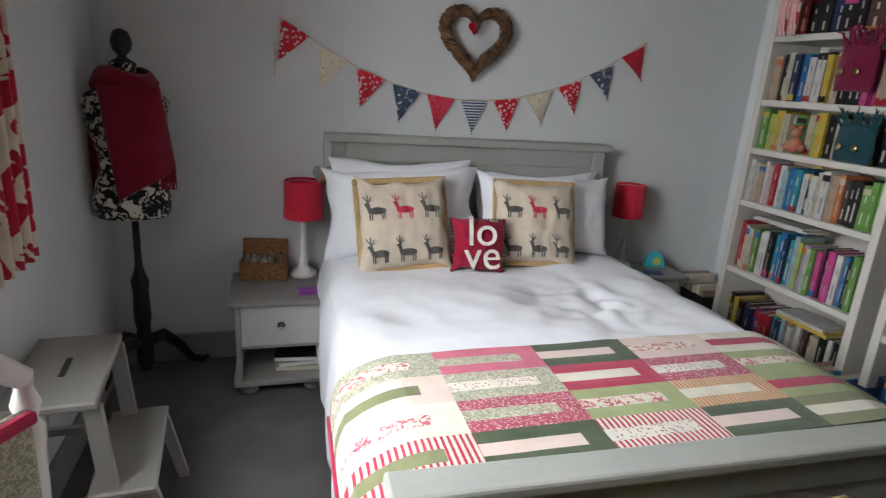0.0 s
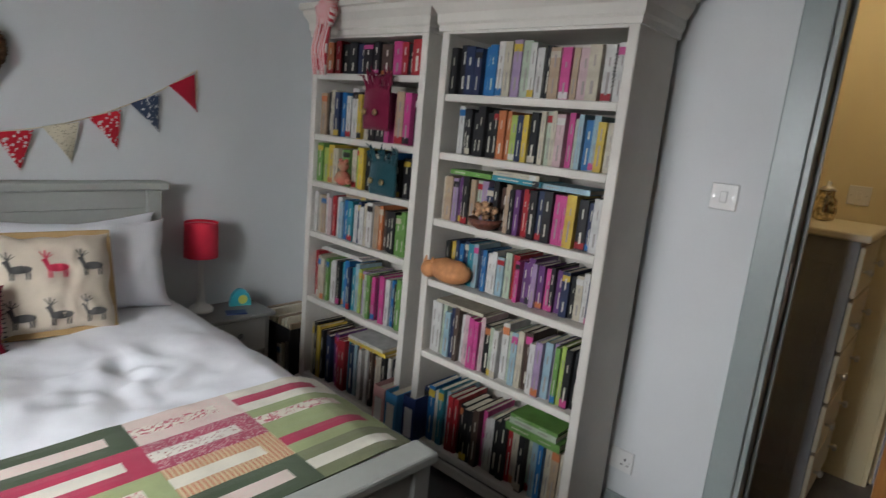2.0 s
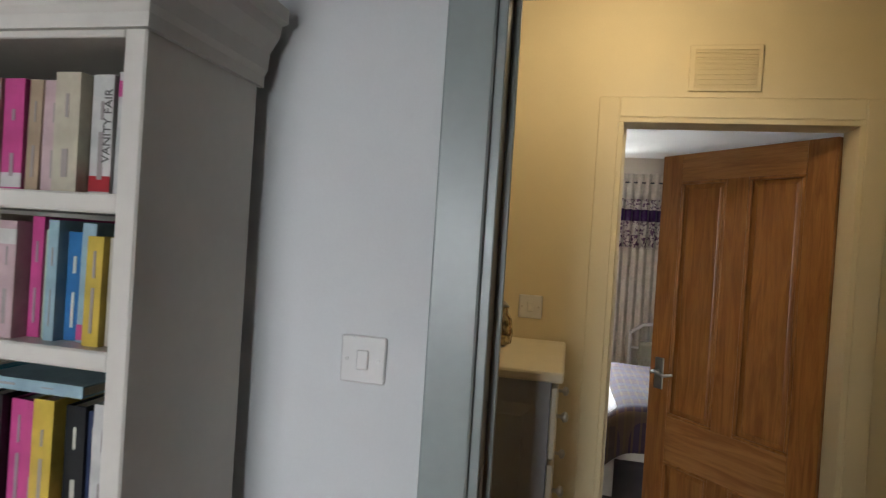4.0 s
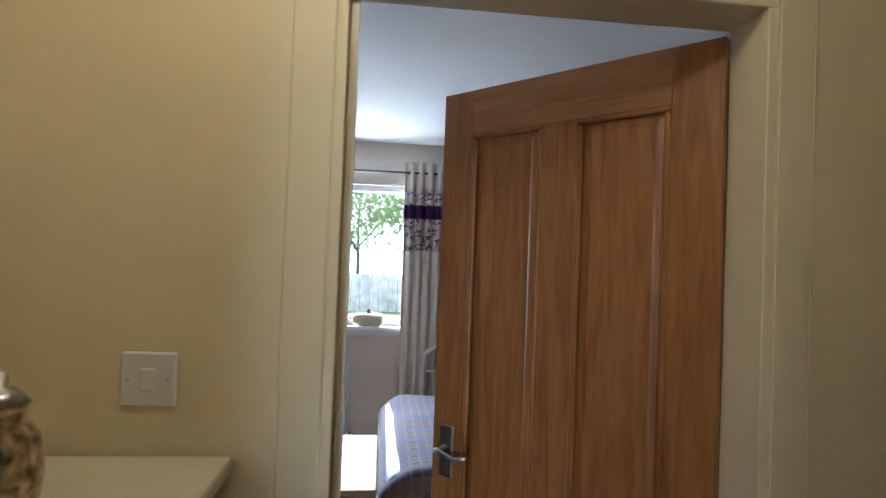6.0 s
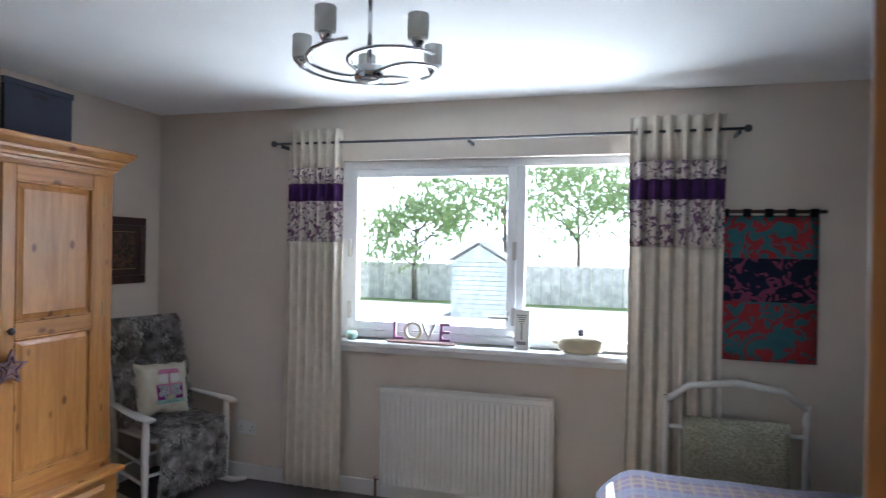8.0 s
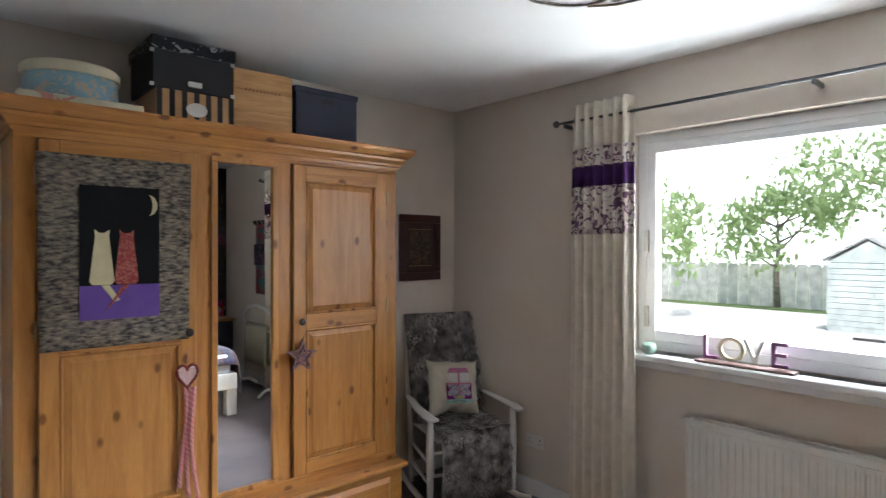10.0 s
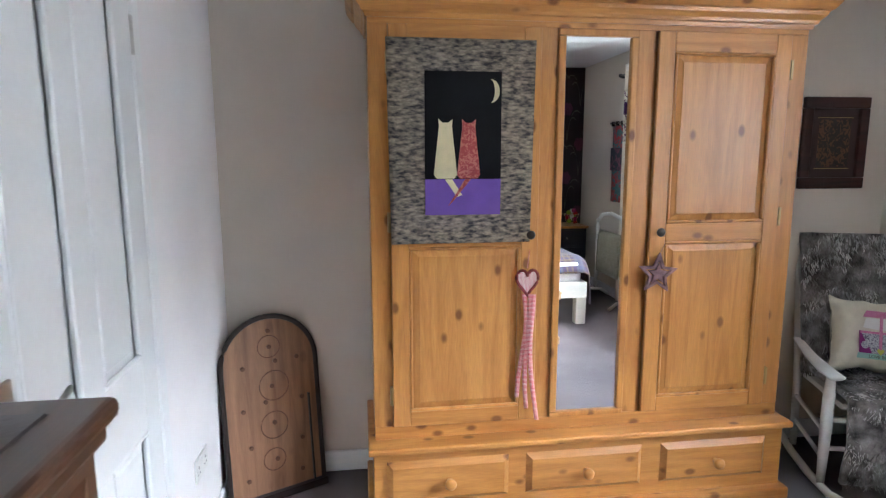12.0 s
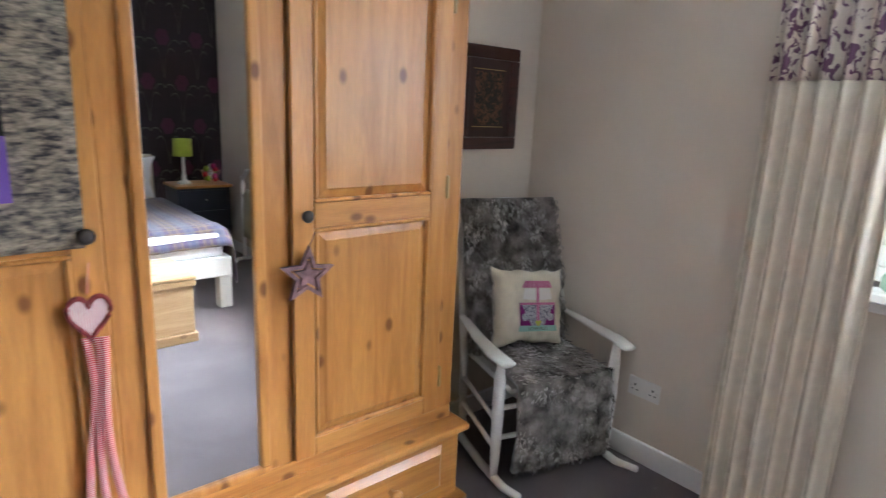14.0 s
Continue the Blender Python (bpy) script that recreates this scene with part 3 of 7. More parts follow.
for i in range(90):
    part("board", box(-0.015, -18 + i * 0.4, 0, 0.015, -18 + i * 0.4 + 0.37, 1.6), FENCE, fence)

glow = bpy.data.materials.new("bright_overcast_sky")
glow.use_nodes = True
glow.node_tree.nodes["Principled BSDF"].inputs["Base Color"].default_value = (0, 0, 0, 1)
glow.node_tree.nodes["Principled BSDF"].inputs["Emission Color"].default_value = (0.95, 0.98, 1.0, 1)
glow.node_tree.nodes["Principled BSDF"].inputs["Emission Strength"].default_value = 4.0
setting("backdrop", box(78, -110, -5, 78.5, 110, 70), glow, "bright overcast sky in the distance", "sky")

# ---- bedroom one: the bed ----
bed = thing("bed", pose(1.685, 3.125, 0, 0, 0, -1.9), "sage grey painted wooden double bed, neatly made", "bed")
BW = 0.675
hb = part("headboard", box(-BW + 0.06, -0.045, 0.3, BW - 0.06, -0.02, 0.96, 0.002), BEDPAINT, bed)
for s in (-1, 1):
    part("headboard_post", box(s * (BW - 0.06), -0.07, 0, s * BW, -0.005, 1.045, 0.004), BEDPAINT, hb)
part("top_rail", box(-BW + 0.06, -0.055, 0.96, BW - 0.06, -0.012, 1.045, 0.004), BEDPAINT, hb)
part("cap", box(-BW - 0.03, -0.09, 1.045, BW + 0.03, 0.012, 1.08, 0.008, seg=2), BEDPAINT, hb)
FY = -1.84
fb = part("footboard", box(-BW + 0.06, FY, 0.16, BW - 0.06, FY + 0.025, 0.52, 0.002), BEDPAINT, bed)
for s in (-1, 1):
    part("footboard_post", box(s * (BW - 0.06), FY - 0.02, 0, s * BW, FY + 0.045, 0.58, 0.004), BEDPAINT, fb)
part("top_rail", box(-BW + 0.06, FY - 0.01, 0.5, BW - 0.06, FY + 0.035, 0.58, 0.003), BEDPAINT, fb)
part("cap", box(-BW - 0.015, FY - 0.03, 0.58, BW + 0.015, FY + 0.058, 0.612, 0.008, seg=2), BEDPAINT, fb)
for s in (-1, 1):
    part("side_rail", box(s * (BW - 0.045), FY + 0.045, 0.2, s * (BW - 0.015), -0.07, 0.36, 0.003), BEDPAINT, bed)
part("mattress", box(-0.66, FY + 0.08, 0.28, 0.66, -0.09, 0.52, 0.05, seg=3), LINEN, bed)


def bed_top(x, y, wrinkle=1.0):
    """Height of the made bed above the floor at a place on it, in the bed's frame."""
    e = 0.72 - abs(x)
    calm = min(1.0, max(0.12, (y + 1.32) / 0.2))
    z = 0.585 + 0.02 * calm * noise.noise((x * 2.2, y * 2.2, 0)) - 0.05 * max(0, 1 - e / 0.14) ** 2
    if wrinkle:
        z += wrinkle * calm * (0.012 * noise.noise((x * 7, y * 5, 3)) + 0.006 * noise.ridged_multi_fractal((x * 5, y * 6, 1), 0.9, 2.0, 3, 1.0, 2.0))
        d = math.hypot(x - 0.22, y + 0.95)
        z += 0.02 * math.exp(-d * d / 0.05) * noise.noise((x * 14, y * 16, 9)) * 1.6
    return z


def duvet_place(u, v):
    y = -0.12 + v * (FY + 0.10 + 0.12)
    s = (u - 0.5) * 2
    half, drop = 0.70, 0.44
    run = s * (half + drop)
    if abs(run) <= half:
        return (run, y, bed_top(run, y))
    k = abs(run) - half
    out = half + 0.035 * math.sin(min(1, k / 0.12) * 1.57) + 0.018 * noise.noise((y * 4, k * 3, s)) + 0.012 * math.sin(y * 17) * min(1, k * 4)
    return (math.copysign(out, s), y, bed_top(half, y) - k - 0.004)


duvet = tagged(part("duvet", sheet(120, 90, duvet_place, thick=-0.012), LINEN, smooth=True), "rumpled white cotton duvet spread over the bed", "duvet")
duvet.matrix_world = bed.matrix_world.copy()


def pillow(name, m, w, h, t, material, label, category="pillow", group="", corner=0.1, seed=0, parts=()):
    """A stuffed rectangular pillow, standing: x across, z up, face towards -y."""
    p = thing(name, m, label, category, group)
    for side, nm in ((-1, "front"), (1, "back")):
        def place(u, v):
            x, z = (u - 0.5) * 2, (v - 0.5) * 2
            full = max(0.0, (1 - abs(x) ** 3.2) * (1 - abs(z) ** 3.2)) ** 0.55
            bow = 1 - 0.13 * (1 - abs(x) ** 2) * abs(z) ** 3
            bow2 = 1 - 0.10 * (1 - abs(z) ** 2) * abs(x) ** 3
            y = side * (t / 2 * full + 0.004) + 0.008 * noise.noise((x * 3 + seed, z * 3, seed)) * full + 0.016 * noise.noise((x * 7 + seed, z * 3, seed + 2)) * full
            ox, oz = 0.016 * noise.noise((z * 2.3, seed * 3.1, x)), 0.02 * noise.noise((x * 2.1, seed * 1.7, z))
            return (x * w / 2 * bow2 + ox, y, h / 2 + z * h / 2 * bow + oz)
        part(nm, sheet(24, 24, place), material, p, smooth=True)
    return p


B = bed.matrix_world
pillow("pillow", B @ pose(-0.36, -0.17, 0.57, -12, 0, 0), 0.66, 0.42, 0.16, LINEN, "plump white cotton pillow leaning on the headboard", group="bed pillows", seed=1)
pillow("pillow", B @ pose(0.30, -0.17, 0.57, -12, 0, 0), 0.66, 0.38, 0.16, LINEN, "plump white cotton pillow leaning on the headboard", group="bed pillows", seed=2)
pillow("pillow", B @ pose(-0.37, -0.30, 0.575, -17, -2, 0), 0.70, 0.40, 0.23, LINEN, "plump white cotton pillow leaning on another", group="bed pillows", seed=3)
pillow("pillow", B @ pose(0.29, -0.30, 0.575, -17, 2, 0), 0.68, 0.39, 0.23, LINEN, "plump white cotton pillow leaning on another", group="bed pillows", seed=4)
HESS = cloth("oatmeal_linen", (0.55, 0.47, 0.37))
JUTE = cloth("tan_jute", (0.42, 0.28, 0.13))
INKGREY = plain("charcoal_print", (0.085, 0.08, 0.075), 0.9)
INKRED = plain("raspberry_print", (0.5, 0.03, 0.07), 0.9)


def motif(w, flip):
    """A plain print shape: an oval on four bars with a branched stem."""
    bm = bmesh.new()
    k = -1 if flip else 1
    pts = [(k * w * 0.42 * math.cos(a), w * 0.17 * math.sin(a) + w * 0.42) for a in [i * 0.3927 for i in range(16)]]
    slab(pts, -0.003, "xz", bm)
    for x in (-0.34, -0.24, 0.22, 0.33):
        box(k * w * x - w * 0.03, -0.003, 0, k * w * x + w * 0.03, 0, w * 0.4, bm=bm)
    slab([(k * w * a, w * b) for a, b in ((-0.42, 0.46), (-0.26, 0.5), (-0.36, 0.86), (-0.56, 0.8), (-0.56, 0.72), (-0.45, 0.7))], -0.003, "xz", bm)
    for a, b in ((-0.62, 1.15), (-0.44, 1.2), (-0.26, 1.1), (-0.16, 1.0)):
        slab([(k * w * -0.42, w * 0.83), (k * w * -0.37, w * 0.83), (k * w * (a + 0.05), w * b), (k * w * a, w * b)], -0.003, "xz", bm)
    return bm


def deer_cushion(m, size, flip, label, seed):
    c = pillow("cushion", m, size, size, 0.13, HESS, label, "cushion", "printed cushions", seed=seed)
    e = size / 2
    bm = bmesh.new()
    for a in ((-e, -0.008, 0, e, 0.008, 0.025), (-e, -0.008, size - 0.025, e, 0.008, size), (-e, -0.008, 0.025, -e + 0.022, 0.008, size - 0.025), (e - 0.022, -0.008, 0.025, e, 0.008, size - 0.025)):
        box(*a, 0.004, bm)
    part("border", bm, JUTE, c, "tan jute border")
    for row in range(2):
        for col in range(3):
            x, z = (col - 1) * size * 0.29, size * (0.54 if row else 0.10)
            bm = motif(size * 0.22, False)
            bmesh.ops.triangulate(bm, faces=bm.faces)
            bmesh.ops.subdivide_edges(bm, edges=[e for e in bm.edges if e.calc_length() > 0.02], cuts=1)
            for v in bm.verts:
                v.co.x, v.co.z = v.co.x + x, v.co.z + z
                u, w = 2 * v.co.x / size, 2 * v.co.z / size - 1
                full = max(0.0, (1 - abs(u) ** 3.2) * (1 - abs(w) ** 3.2)) ** 0.55
                y = -(0.065 * full + 0.004) + 0.008 * noise.noise((u * 3 + seed, w * 3, seed)) * full + 0.011 * noise.noise((u * 7 + seed, w * 3, seed + 2)) * full
                v.co.y = y - 0.0012 + 0.5 * v.co.y
            part("print", bm, INKRED if row and col == 1 else INKGREY, c)


deer_cushion(B @ pose(-0.40, -0.52, 0.585, -22, -3, 3), 0.385, False, "oatmeal linen cushion with grey and red printed shapes", 5)
deer_cushion(B @ pose(0.165, -0.49, 0.59, -20, 1, -3), 0.375, True, "oatmeal linen cushion with grey and red printed shapes, jute edged", 6)
LOVE = cloth("wine_red_felt", (0.27, 0.01, 0.035))
lc = pillow("love_cushion", B @ pose(-0.115, -0.57, 0.59, -16, 0, 0), 0.23, 0.225, 0.10, LOVE, "small wine red cushion lettered love in cream", "cushion", seed=8)
CREAMFELT = cloth("cream_felt", (0.75, 0.71, 0.62))
letters("lettering", "lo", 0.17, 0.004, CREAMFELT, pose(0, -0.062, 0.165, 90, 0, 0), lc, "cream felt letters")
letters("lettering", "ve", 0.17, 0.004, CREAMFELT, pose(0, -0.062, 0.07, 90, 0, 0), lc, "cream felt letters")
stitch = bmesh.new()
for i in range(15):
    k = (i - 7) * 0.0165
    for a, b in ((k * 0.93, 0.006), (k * 0.93, 0.219)):
        box(a - 0.002, -0.009, b - 0.004, a + 0.002, 0.009, b + 0.004, bm=stitch)
    for s in (-1, 1):
        box(s * 0.111 - 0.004, -0.009, 0.112 + k * 0.9 - 0.002, s * 0.111 + 0.004, 0.009, 0.112 + k * 0.9 + 0.002, bm=stitch)
part("stitching", stitch, BLACK, lc, "dark blanket stitching")

# ---- bookcases ----


def bookcase(m, w, shelves, label):
    """An open bookcase, front at y = 0, back at y = d, with crown, plinth and shelves."""
    c = thing("bookcase", m, label, "bookcase", "pair of bookcases")
    d, t, top = 0.295, 0.035, 1.80
    for s in (-1, 1):
        part("side_panel", box(s * w / 2, 0, 0, s * (w / 2 - t), d - 0.008, top, 0.003), IVORY, c)
    part("back_panel", box(-w / 2 + t, d - 0.012, 0.06, w / 2 - t, d - 0.004, top), IVORY, c)
    for z in shelves:
        part("shelf", box(-w / 2 + t, 0.004, z - 0.028, w / 2 - t, d - 0.013, z, 0.003), IVORY, c)
    part("frieze", box(-w / 2 + t, 0.0, 1.78, w / 2 - t, d - 0.013, 1.86, 0.002), IVORY, c)
    part("crown_moulding", crown(w, d - 0.004, [(0.0, 1.79), (0.01, 1.79), (0.01, 1.81), (0.016, 1.82), (0.018, 1.85), (0.036, 1.88), (0.04, 1.9), (0.052, 1.905), (0.052, 1.93), (0.0, 1.93)]), IVORY, c)
    part("top_board", box(-w / 2, 0.0, 1.91, w / 2, d - 0.004, 1.928), IVORY, c)
    h = w / 2
    part("plinth", slab([(-h - 0.012, 0), (-h + 0.09, 0), (-h + 0.11, 0.04), (-h + 0.15, 0.06), (h - 0.15, 0.06), (h - 0.11, 0.04), (h - 0.09, 0), (h + 0.012, 0), (h + 0.012, 0.10), (-h - 0.012, 0.10)], -0.014, "xz"), IVORY, c)
    for s in (-1, 1):
        part("plinth_side", box(s * h, -0.013, 0, s * (h + 0.012), d - 0.02, 0.10, 0.002), IVORY, c)
    return c


SHELVES2 = (0.13, 0.525, 0.833, 1.083, 1.345, 1.565)
SHELVES1 = (0.13, 0.545, 0.878, 1.128, 1.35, 1.63)
BC2 = pose(2.938, 1.549, 0, 0, 0, -90)
BC1 = pose(2.938, 2.384, 0, 0, 0, -90)
bookcase(BC2, 0.781, SHELVES2, "ivory painted bookcase crammed with upright and stacked books")
bookcase(BC1, 0.743, SHELVES1, "ivory painted bookcase full of books and small ornaments")

# ---- bedroom two: the wardrobe ----
WX0, WX1, WY = 5.676, 7.41, 2.93
WC, WW, WD = (WX0 + WX1) / 2, WX1 - WX0, 3.34 - WY
ward = thing("wardrobe", pose(WC, WY, 0), "honey pine triple wardrobe with mirrored middle and base drawers", "wardrobe")
hw = WW / 2
for s in (-1, 1):
    part("side_panel", box(s * (hw - 0.02), 0.022, 0.34, s * hw, WD, 1.95, 0.002), PINE, ward)
part("back_panel", box(-hw + 0.02, WD - 0.012, 0.34, hw - 0.02, WD, 1.95), PINE, ward)
part("top_board", box(-hw + 0.02, 0.022, 1.93, hw - 0.02, WD - 0.012, 1.95), PINEX, ward)
# face frame
X = [-hw, -0.796, -0.223, -0.16, 0.157, 0.23, 0.788, hw]
for a, b in ((X[0], X[1]), (X[2], X[3]), (X[4], X[5]), (X[6], X[7])):
    part("stile", box(a, 0, 0.405, b, 0.022, 1.935, 0.002), PINE, ward)
part("rail", box(-hw, 0, 1.935, hw, 0.022, 1.985, 0.002), PINEX, ward)
part("rail", box(-hw, 0, 0.35, hw, 0.022, 0.405, 0.002), PINEX, ward)
part("crown_moulding", crown(WW, WD, [(0, 1.955), (0.008, 1.955), (0.012, 1.97), (0.02, 1.974), (0.024, 1.985), (0.042, 2.003), (0.046, 2.016), (0.056, 2.02), (0.074, 2.045), (0.08, 2.058), (0.08, 2.067), (0, 2.067)]), PINEX, ward)
part("cornice_board", box(-hw, 0, 2.05, hw, WD, 2.064), PINEX, ward)


def ward_door(x0, x1, z0, z1, hinge, stile=0.066):
    d = part("door", box(x0, -0.02, z0, x0 + stile, -0.001, z1, 0.003), PINE, ward)
    part("stile", box(x1 - stile, -0.02, z0, x1, -0.001, z1, 0.003), PINE, d)
    mid = z0 + (z1 - z0) * 0.494
    for a, b in ((z0, z0 + 0.06), (mid - 0.036, mid + 0.036), (z1 - 0.073, z1)):
        part("rail", box(x0 + stile, -0.02, a, x1 - stile, -0.001, b, 0.002), PINEX, d)
    for a, b in ((z0 + 0.06, mid - 0.036), (mid + 0.036, z1 - 0.073)):
        part("panel", raised_panel(x0 + stile, x1 - stile, a, b, -0.003, 0.012, 0.035), PINE, d)
        bm = bmesh.new()
        for q in ((x0 + stile, a, x1 - stile, a + 0.012), (x0 + stile, b - 0.012, x1 - stile, b), (x0 + stile, a + 0.012, x0 + stile + 0.012, b - 0.012), (x1 - stile - 0.012, a + 0.012, x1 - stile, b - 0.012)):
            box(q[0], -0.024, q[1], q[2], -0.006, q[3], 0.004, bm)
        part("bead", bm, PINE, d)
    hx = x0 - 0.006 if hinge < 0 else x1 + 0.006
    for z in (z0 + 0.09, mid + 0.02, z1 - 0.17):
        part("hinge", box(hx - 0.006, -0.022, z, hx + 0.006, -0.001, z + 0.075, 0.002), BRASS, d, "aged brass hinge")
    kx = x1 - 0.035 if hinge < 0 else x0 + 0.035
    k = part("knob", lathe([(0.006, 0), (0.006, 0.012), (0.016, 0.018), (0.018, 0.026), (0.010, 0.034)], 12), IRON, d, "small dark iron knob", True)
    k.matrix_basis = pose(kx, -0.019, mid + 0.005, 90, 0, 0)
    return d


ward_door(X[1] + 0.003, X[2] - 0.003, 0.41, 1.931, -1)
ward_door(X[5] + 0.003, X[6] - 0.003, 0.41, 1.931, 1)
mir = part("mirror", box(X[3] + 0.03, 0.0, 0.428, X[4] - 0.03, 0.004, 1.907), MIRROR, ward, "tall silvered mirror")
bm = bmesh.new()
for q in ((X[3], 0.406, X[4], 0.428), (X[3], 1.907, X[4], 1.934), (X[3], 0.428, X[3] + 0.03, 1.907), (X[4] - 0.03, 0.428, X[4], 1.907)):
    box(q[0], -0.014, q[1], q[2], 0.018, q[3], 0.006, bm, 2)
part("mirror_frame", bm, PINE, mir)
# base with three drawers
bx = hw + 0.008
part("base_top", box(-bx - 0.02, -0.085, 0.322, bx + 0.02, WD, 0.35, 0.008, seg=2), PINEX, ward)
part("base_body", box(-bx, -0.045, 0.05, bx, WD - 0.005, 0.322, 0.002), PINEX, ward)
xs = [-0.824, -0.334, -0.262, 0.233, 0.317, 0.794]
for i in range(3):
    a, b = xs[2 * i], xs[2 * i + 1]
    dr = part("drawer_front", raised_panel(a, b, 0.105, 0.278, -0.045, 0.02, 0.022, 0.0), PINEX, ward)
    k = part("knob", lathe([(0.011, 0), (0.010, 0.014), (0.021, 0.026), (0.024, 0.036), (0.019, 0.046), (0.006, 0.05)], 14), PINEX, dr, "turned pine knob", True)
    k.matrix_basis = pose((a + b) / 2, -0.064, 0.194, 90, 0, 0)
part("plinth", box(-bx - 0.025, -0.085, 0.0, bx + 0.025, WD, 0.05, 0.008, seg=2), PINEX, ward)

# ---- books ----
BOOK = {}
for key, col in dict(k=(0.012, 0.012, 0.014), w=(0.72, 0.70, 0.66), c=(0.62, 0.55, 0.42), b=(0.02, 0.17, 0.42), n=(0.02, 0.035, 0.1), t=(0.03, 0.28, 0.36), g=(0.16, 0.34, 0.08), l=(0.42, 0.55, 0.12), p=(0.62, 0.07, 0.27), r=(0.45, 0.02, 0.03), y=(0.68, 0.48, 0.06), o=(0.6, 0.19, 0.07), m=(0.16, 0.05, 0.2), v=(0.42, 0.3, 0.46), s=(0.35, 0.5, 0.56), a=(0.5, 0.36, 0.24), d=(0.10, 0.06, 0.045), e=(0.5, 0.58, 0.44), f=(0.64, 0.45, 0.46)).items():
    BOOK[key] = mat("book_cover_" + key, [c * 0.62 for c in col], 0.45, vary=0.12, scale=18, bump=0.04, fine=0.2)
WORDS = dict(k="black", w="white", c="cream", b="blue", n="navy", t="teal", g="green", l="lime", p="pink", r="red", y="yellow", o="orange", m="purple", v="lilac", s="pale blue", a="tan", d="brown", e="pale green", f="blush")
PAGES = mat("book_pages", (0.62, 0.56, 0.44), 0.9, vary=0.08, scale=40, stretch=(30, 1, 1))
TITLE = {True: plain("pale_spine_print", (0.46, 0.43, 0.36), 0.5), False: plain("dark_spine_print", (0.24, 0.21, 0.2), 0.5)}
brand = random.Random(11)


def book(m, key, w, d, h, group, how="standing upright on a shelf", lean=0):
    """A bound book: spine towards -y, thickness along x, height along z."""
    t = 0.0025
    cover = box(-w / 2, 0, 0, w / 2, t, h)
    box(-w / 2, t, 0, -w / 2 + t, d, h, bm=cover)
    box(w / 2 - t, t, 0, w / 2, d, h, bm=cover)
    ob = thing("book", m, WORDS[key] + " covered book " + how, "book", group)
    part("cover", cover, BOOK[key], ob)
    part("page_block", box(-w / 2 + t, t, 0.003, w / 2 - t, d - 0.004, h - 0.004), PAGES, ob)
    dark = key in "knbtmrdgo"
    if w > 0.012:
        for a, b, k in ((0.12, 0.12 + brand.uniform(0.2, 0.42), brand.uniform(0.05, 0.13)), (0.62, 0.62 + brand.uniform(0.1, 0.25), brand.uniform(0.04, 0.1))):
            part("title_bar", box(-w * k, -0.0006, h * a, w * k, 0.0002, h * b), TITLE[dark], ob)
        if brand.random() < 0.4:
            other = brand.choice("wkrybcpo")
            a = h * brand.choice((0.02, 0.8))
            part("spine_band", box(-w / 2 - 0.0003, -0.0005, a, w / 2 + 0.0003, 0.001, a + h * 0.13), BOOK[other], ob)
    return ob


def row(base, x0, x1, z, keys, tall, group, depth=0.17, y0=0.03):
    """Books side by side from x0 to x1 on the shelf at height z."""
    n = len(keys)
    widths = [brand.uniform(0.7, 1.35) for _ in keys]
    k = (x1 - x0) / sum(widths)
    x = x0
    for key, w in zip(keys, widths):
        w *= k
        h = tall * brand.uniform(0.84, 1.0)
        book(base @ pose(x + w / 2, y0 + brand.uniform(-0.012, 0.02), z + 0.0005, 0, brand.uniform(-0.6, 0.6), brand.uniform(-1, 1)), key, w * 0.95, depth * brand.uniform(0.8, 1.0), h, group)
        x += w


def stack(base, x, y, z, items, group):
    """Books lying flat on one another; each item is colour, length, thickness."""
    for key, length, t in items:
        m = base @ pose(x + brand.uniform(-0.008, 0.008), y, z + t / 2 + 0.001, 0, 90, 0) @ pose(0, 0, -length / 2, 0, 0, 0)
        book(m, key, t, 0.14, length, group, "lying flat on top of other books")
        z += t + 0.0005


G2, G1 = "books in the wider bookcase", "books in the narrower bookcase"
row(BC2, -0.352, 0.347, 1.565, "kknnbbwcvewwkapafcww", 0.195, G2)
row(BC2, -0.310, 0.347, 1.345, "wkkkkkkkoolnykscecfpesbsyc", 0.185, G2)
row(BC2, -0.342, 0.347, 1.083, "cavmkaevnkdakmrrknkppyknw", 0.185, G2)
row(BC2, -0.321, 0.347, 0.833, "kynbntsnbwwserpmmvmpkmnkcwn", 0.175, G2, y0=0.06)
row(BC2, -0.342, 0.347, 0.525, "wwesndwfppfkewwescdwvsvglkk", 0.225, G2)
row(BC2, -0.347, 0.347, 0.13, "nbwtsrrkkkdpwwkkrcckesbcac", 0.25, G2, 0.2)
stack(BC2, -0.21, 0.03, 1.266, [("g", 0.2, 0.018)], G2)
stack(BC2, 0.0, 0.03, 1.266, [("t", 0.22, 0.02), ("c", 0.2, 0.018)], G2)
stack(BC2, 0.2, 0.03, 1.266, [("s", 0.19, 0.018)], G2)
stack(BC2, -0.2, 0.03, 0.741, [("c", 0.24, 0.014)], G2)
stack(BC2, 0.215, -0.0, 0.371, [("g", 0.23, 0.03), ("e", 0.2, 0.024), ("g", 0.2, 0.014)], G2)
row(BC1, -0.308, 0.330, 1.63, "orkknkkdprkr", 0.15, G1)
row(BC1, -0.330, 0.330, 1.35, "akcnbwwkyckkkppapk", 0.22, G1)
row(BC1, -0.330, 0.330, 1.128, "glycegclykcwsbkkn", 0.185, G1)
row(BC1, -0.330, 0.330, 0.878, "wcawfrwsbtwnwcwaodkkggg", 0.205, G1)
row(BC1, -0.330, 0.330, 0.545, "rrccgwwktbntslvegpkpwbkgg", 0.235, G1)
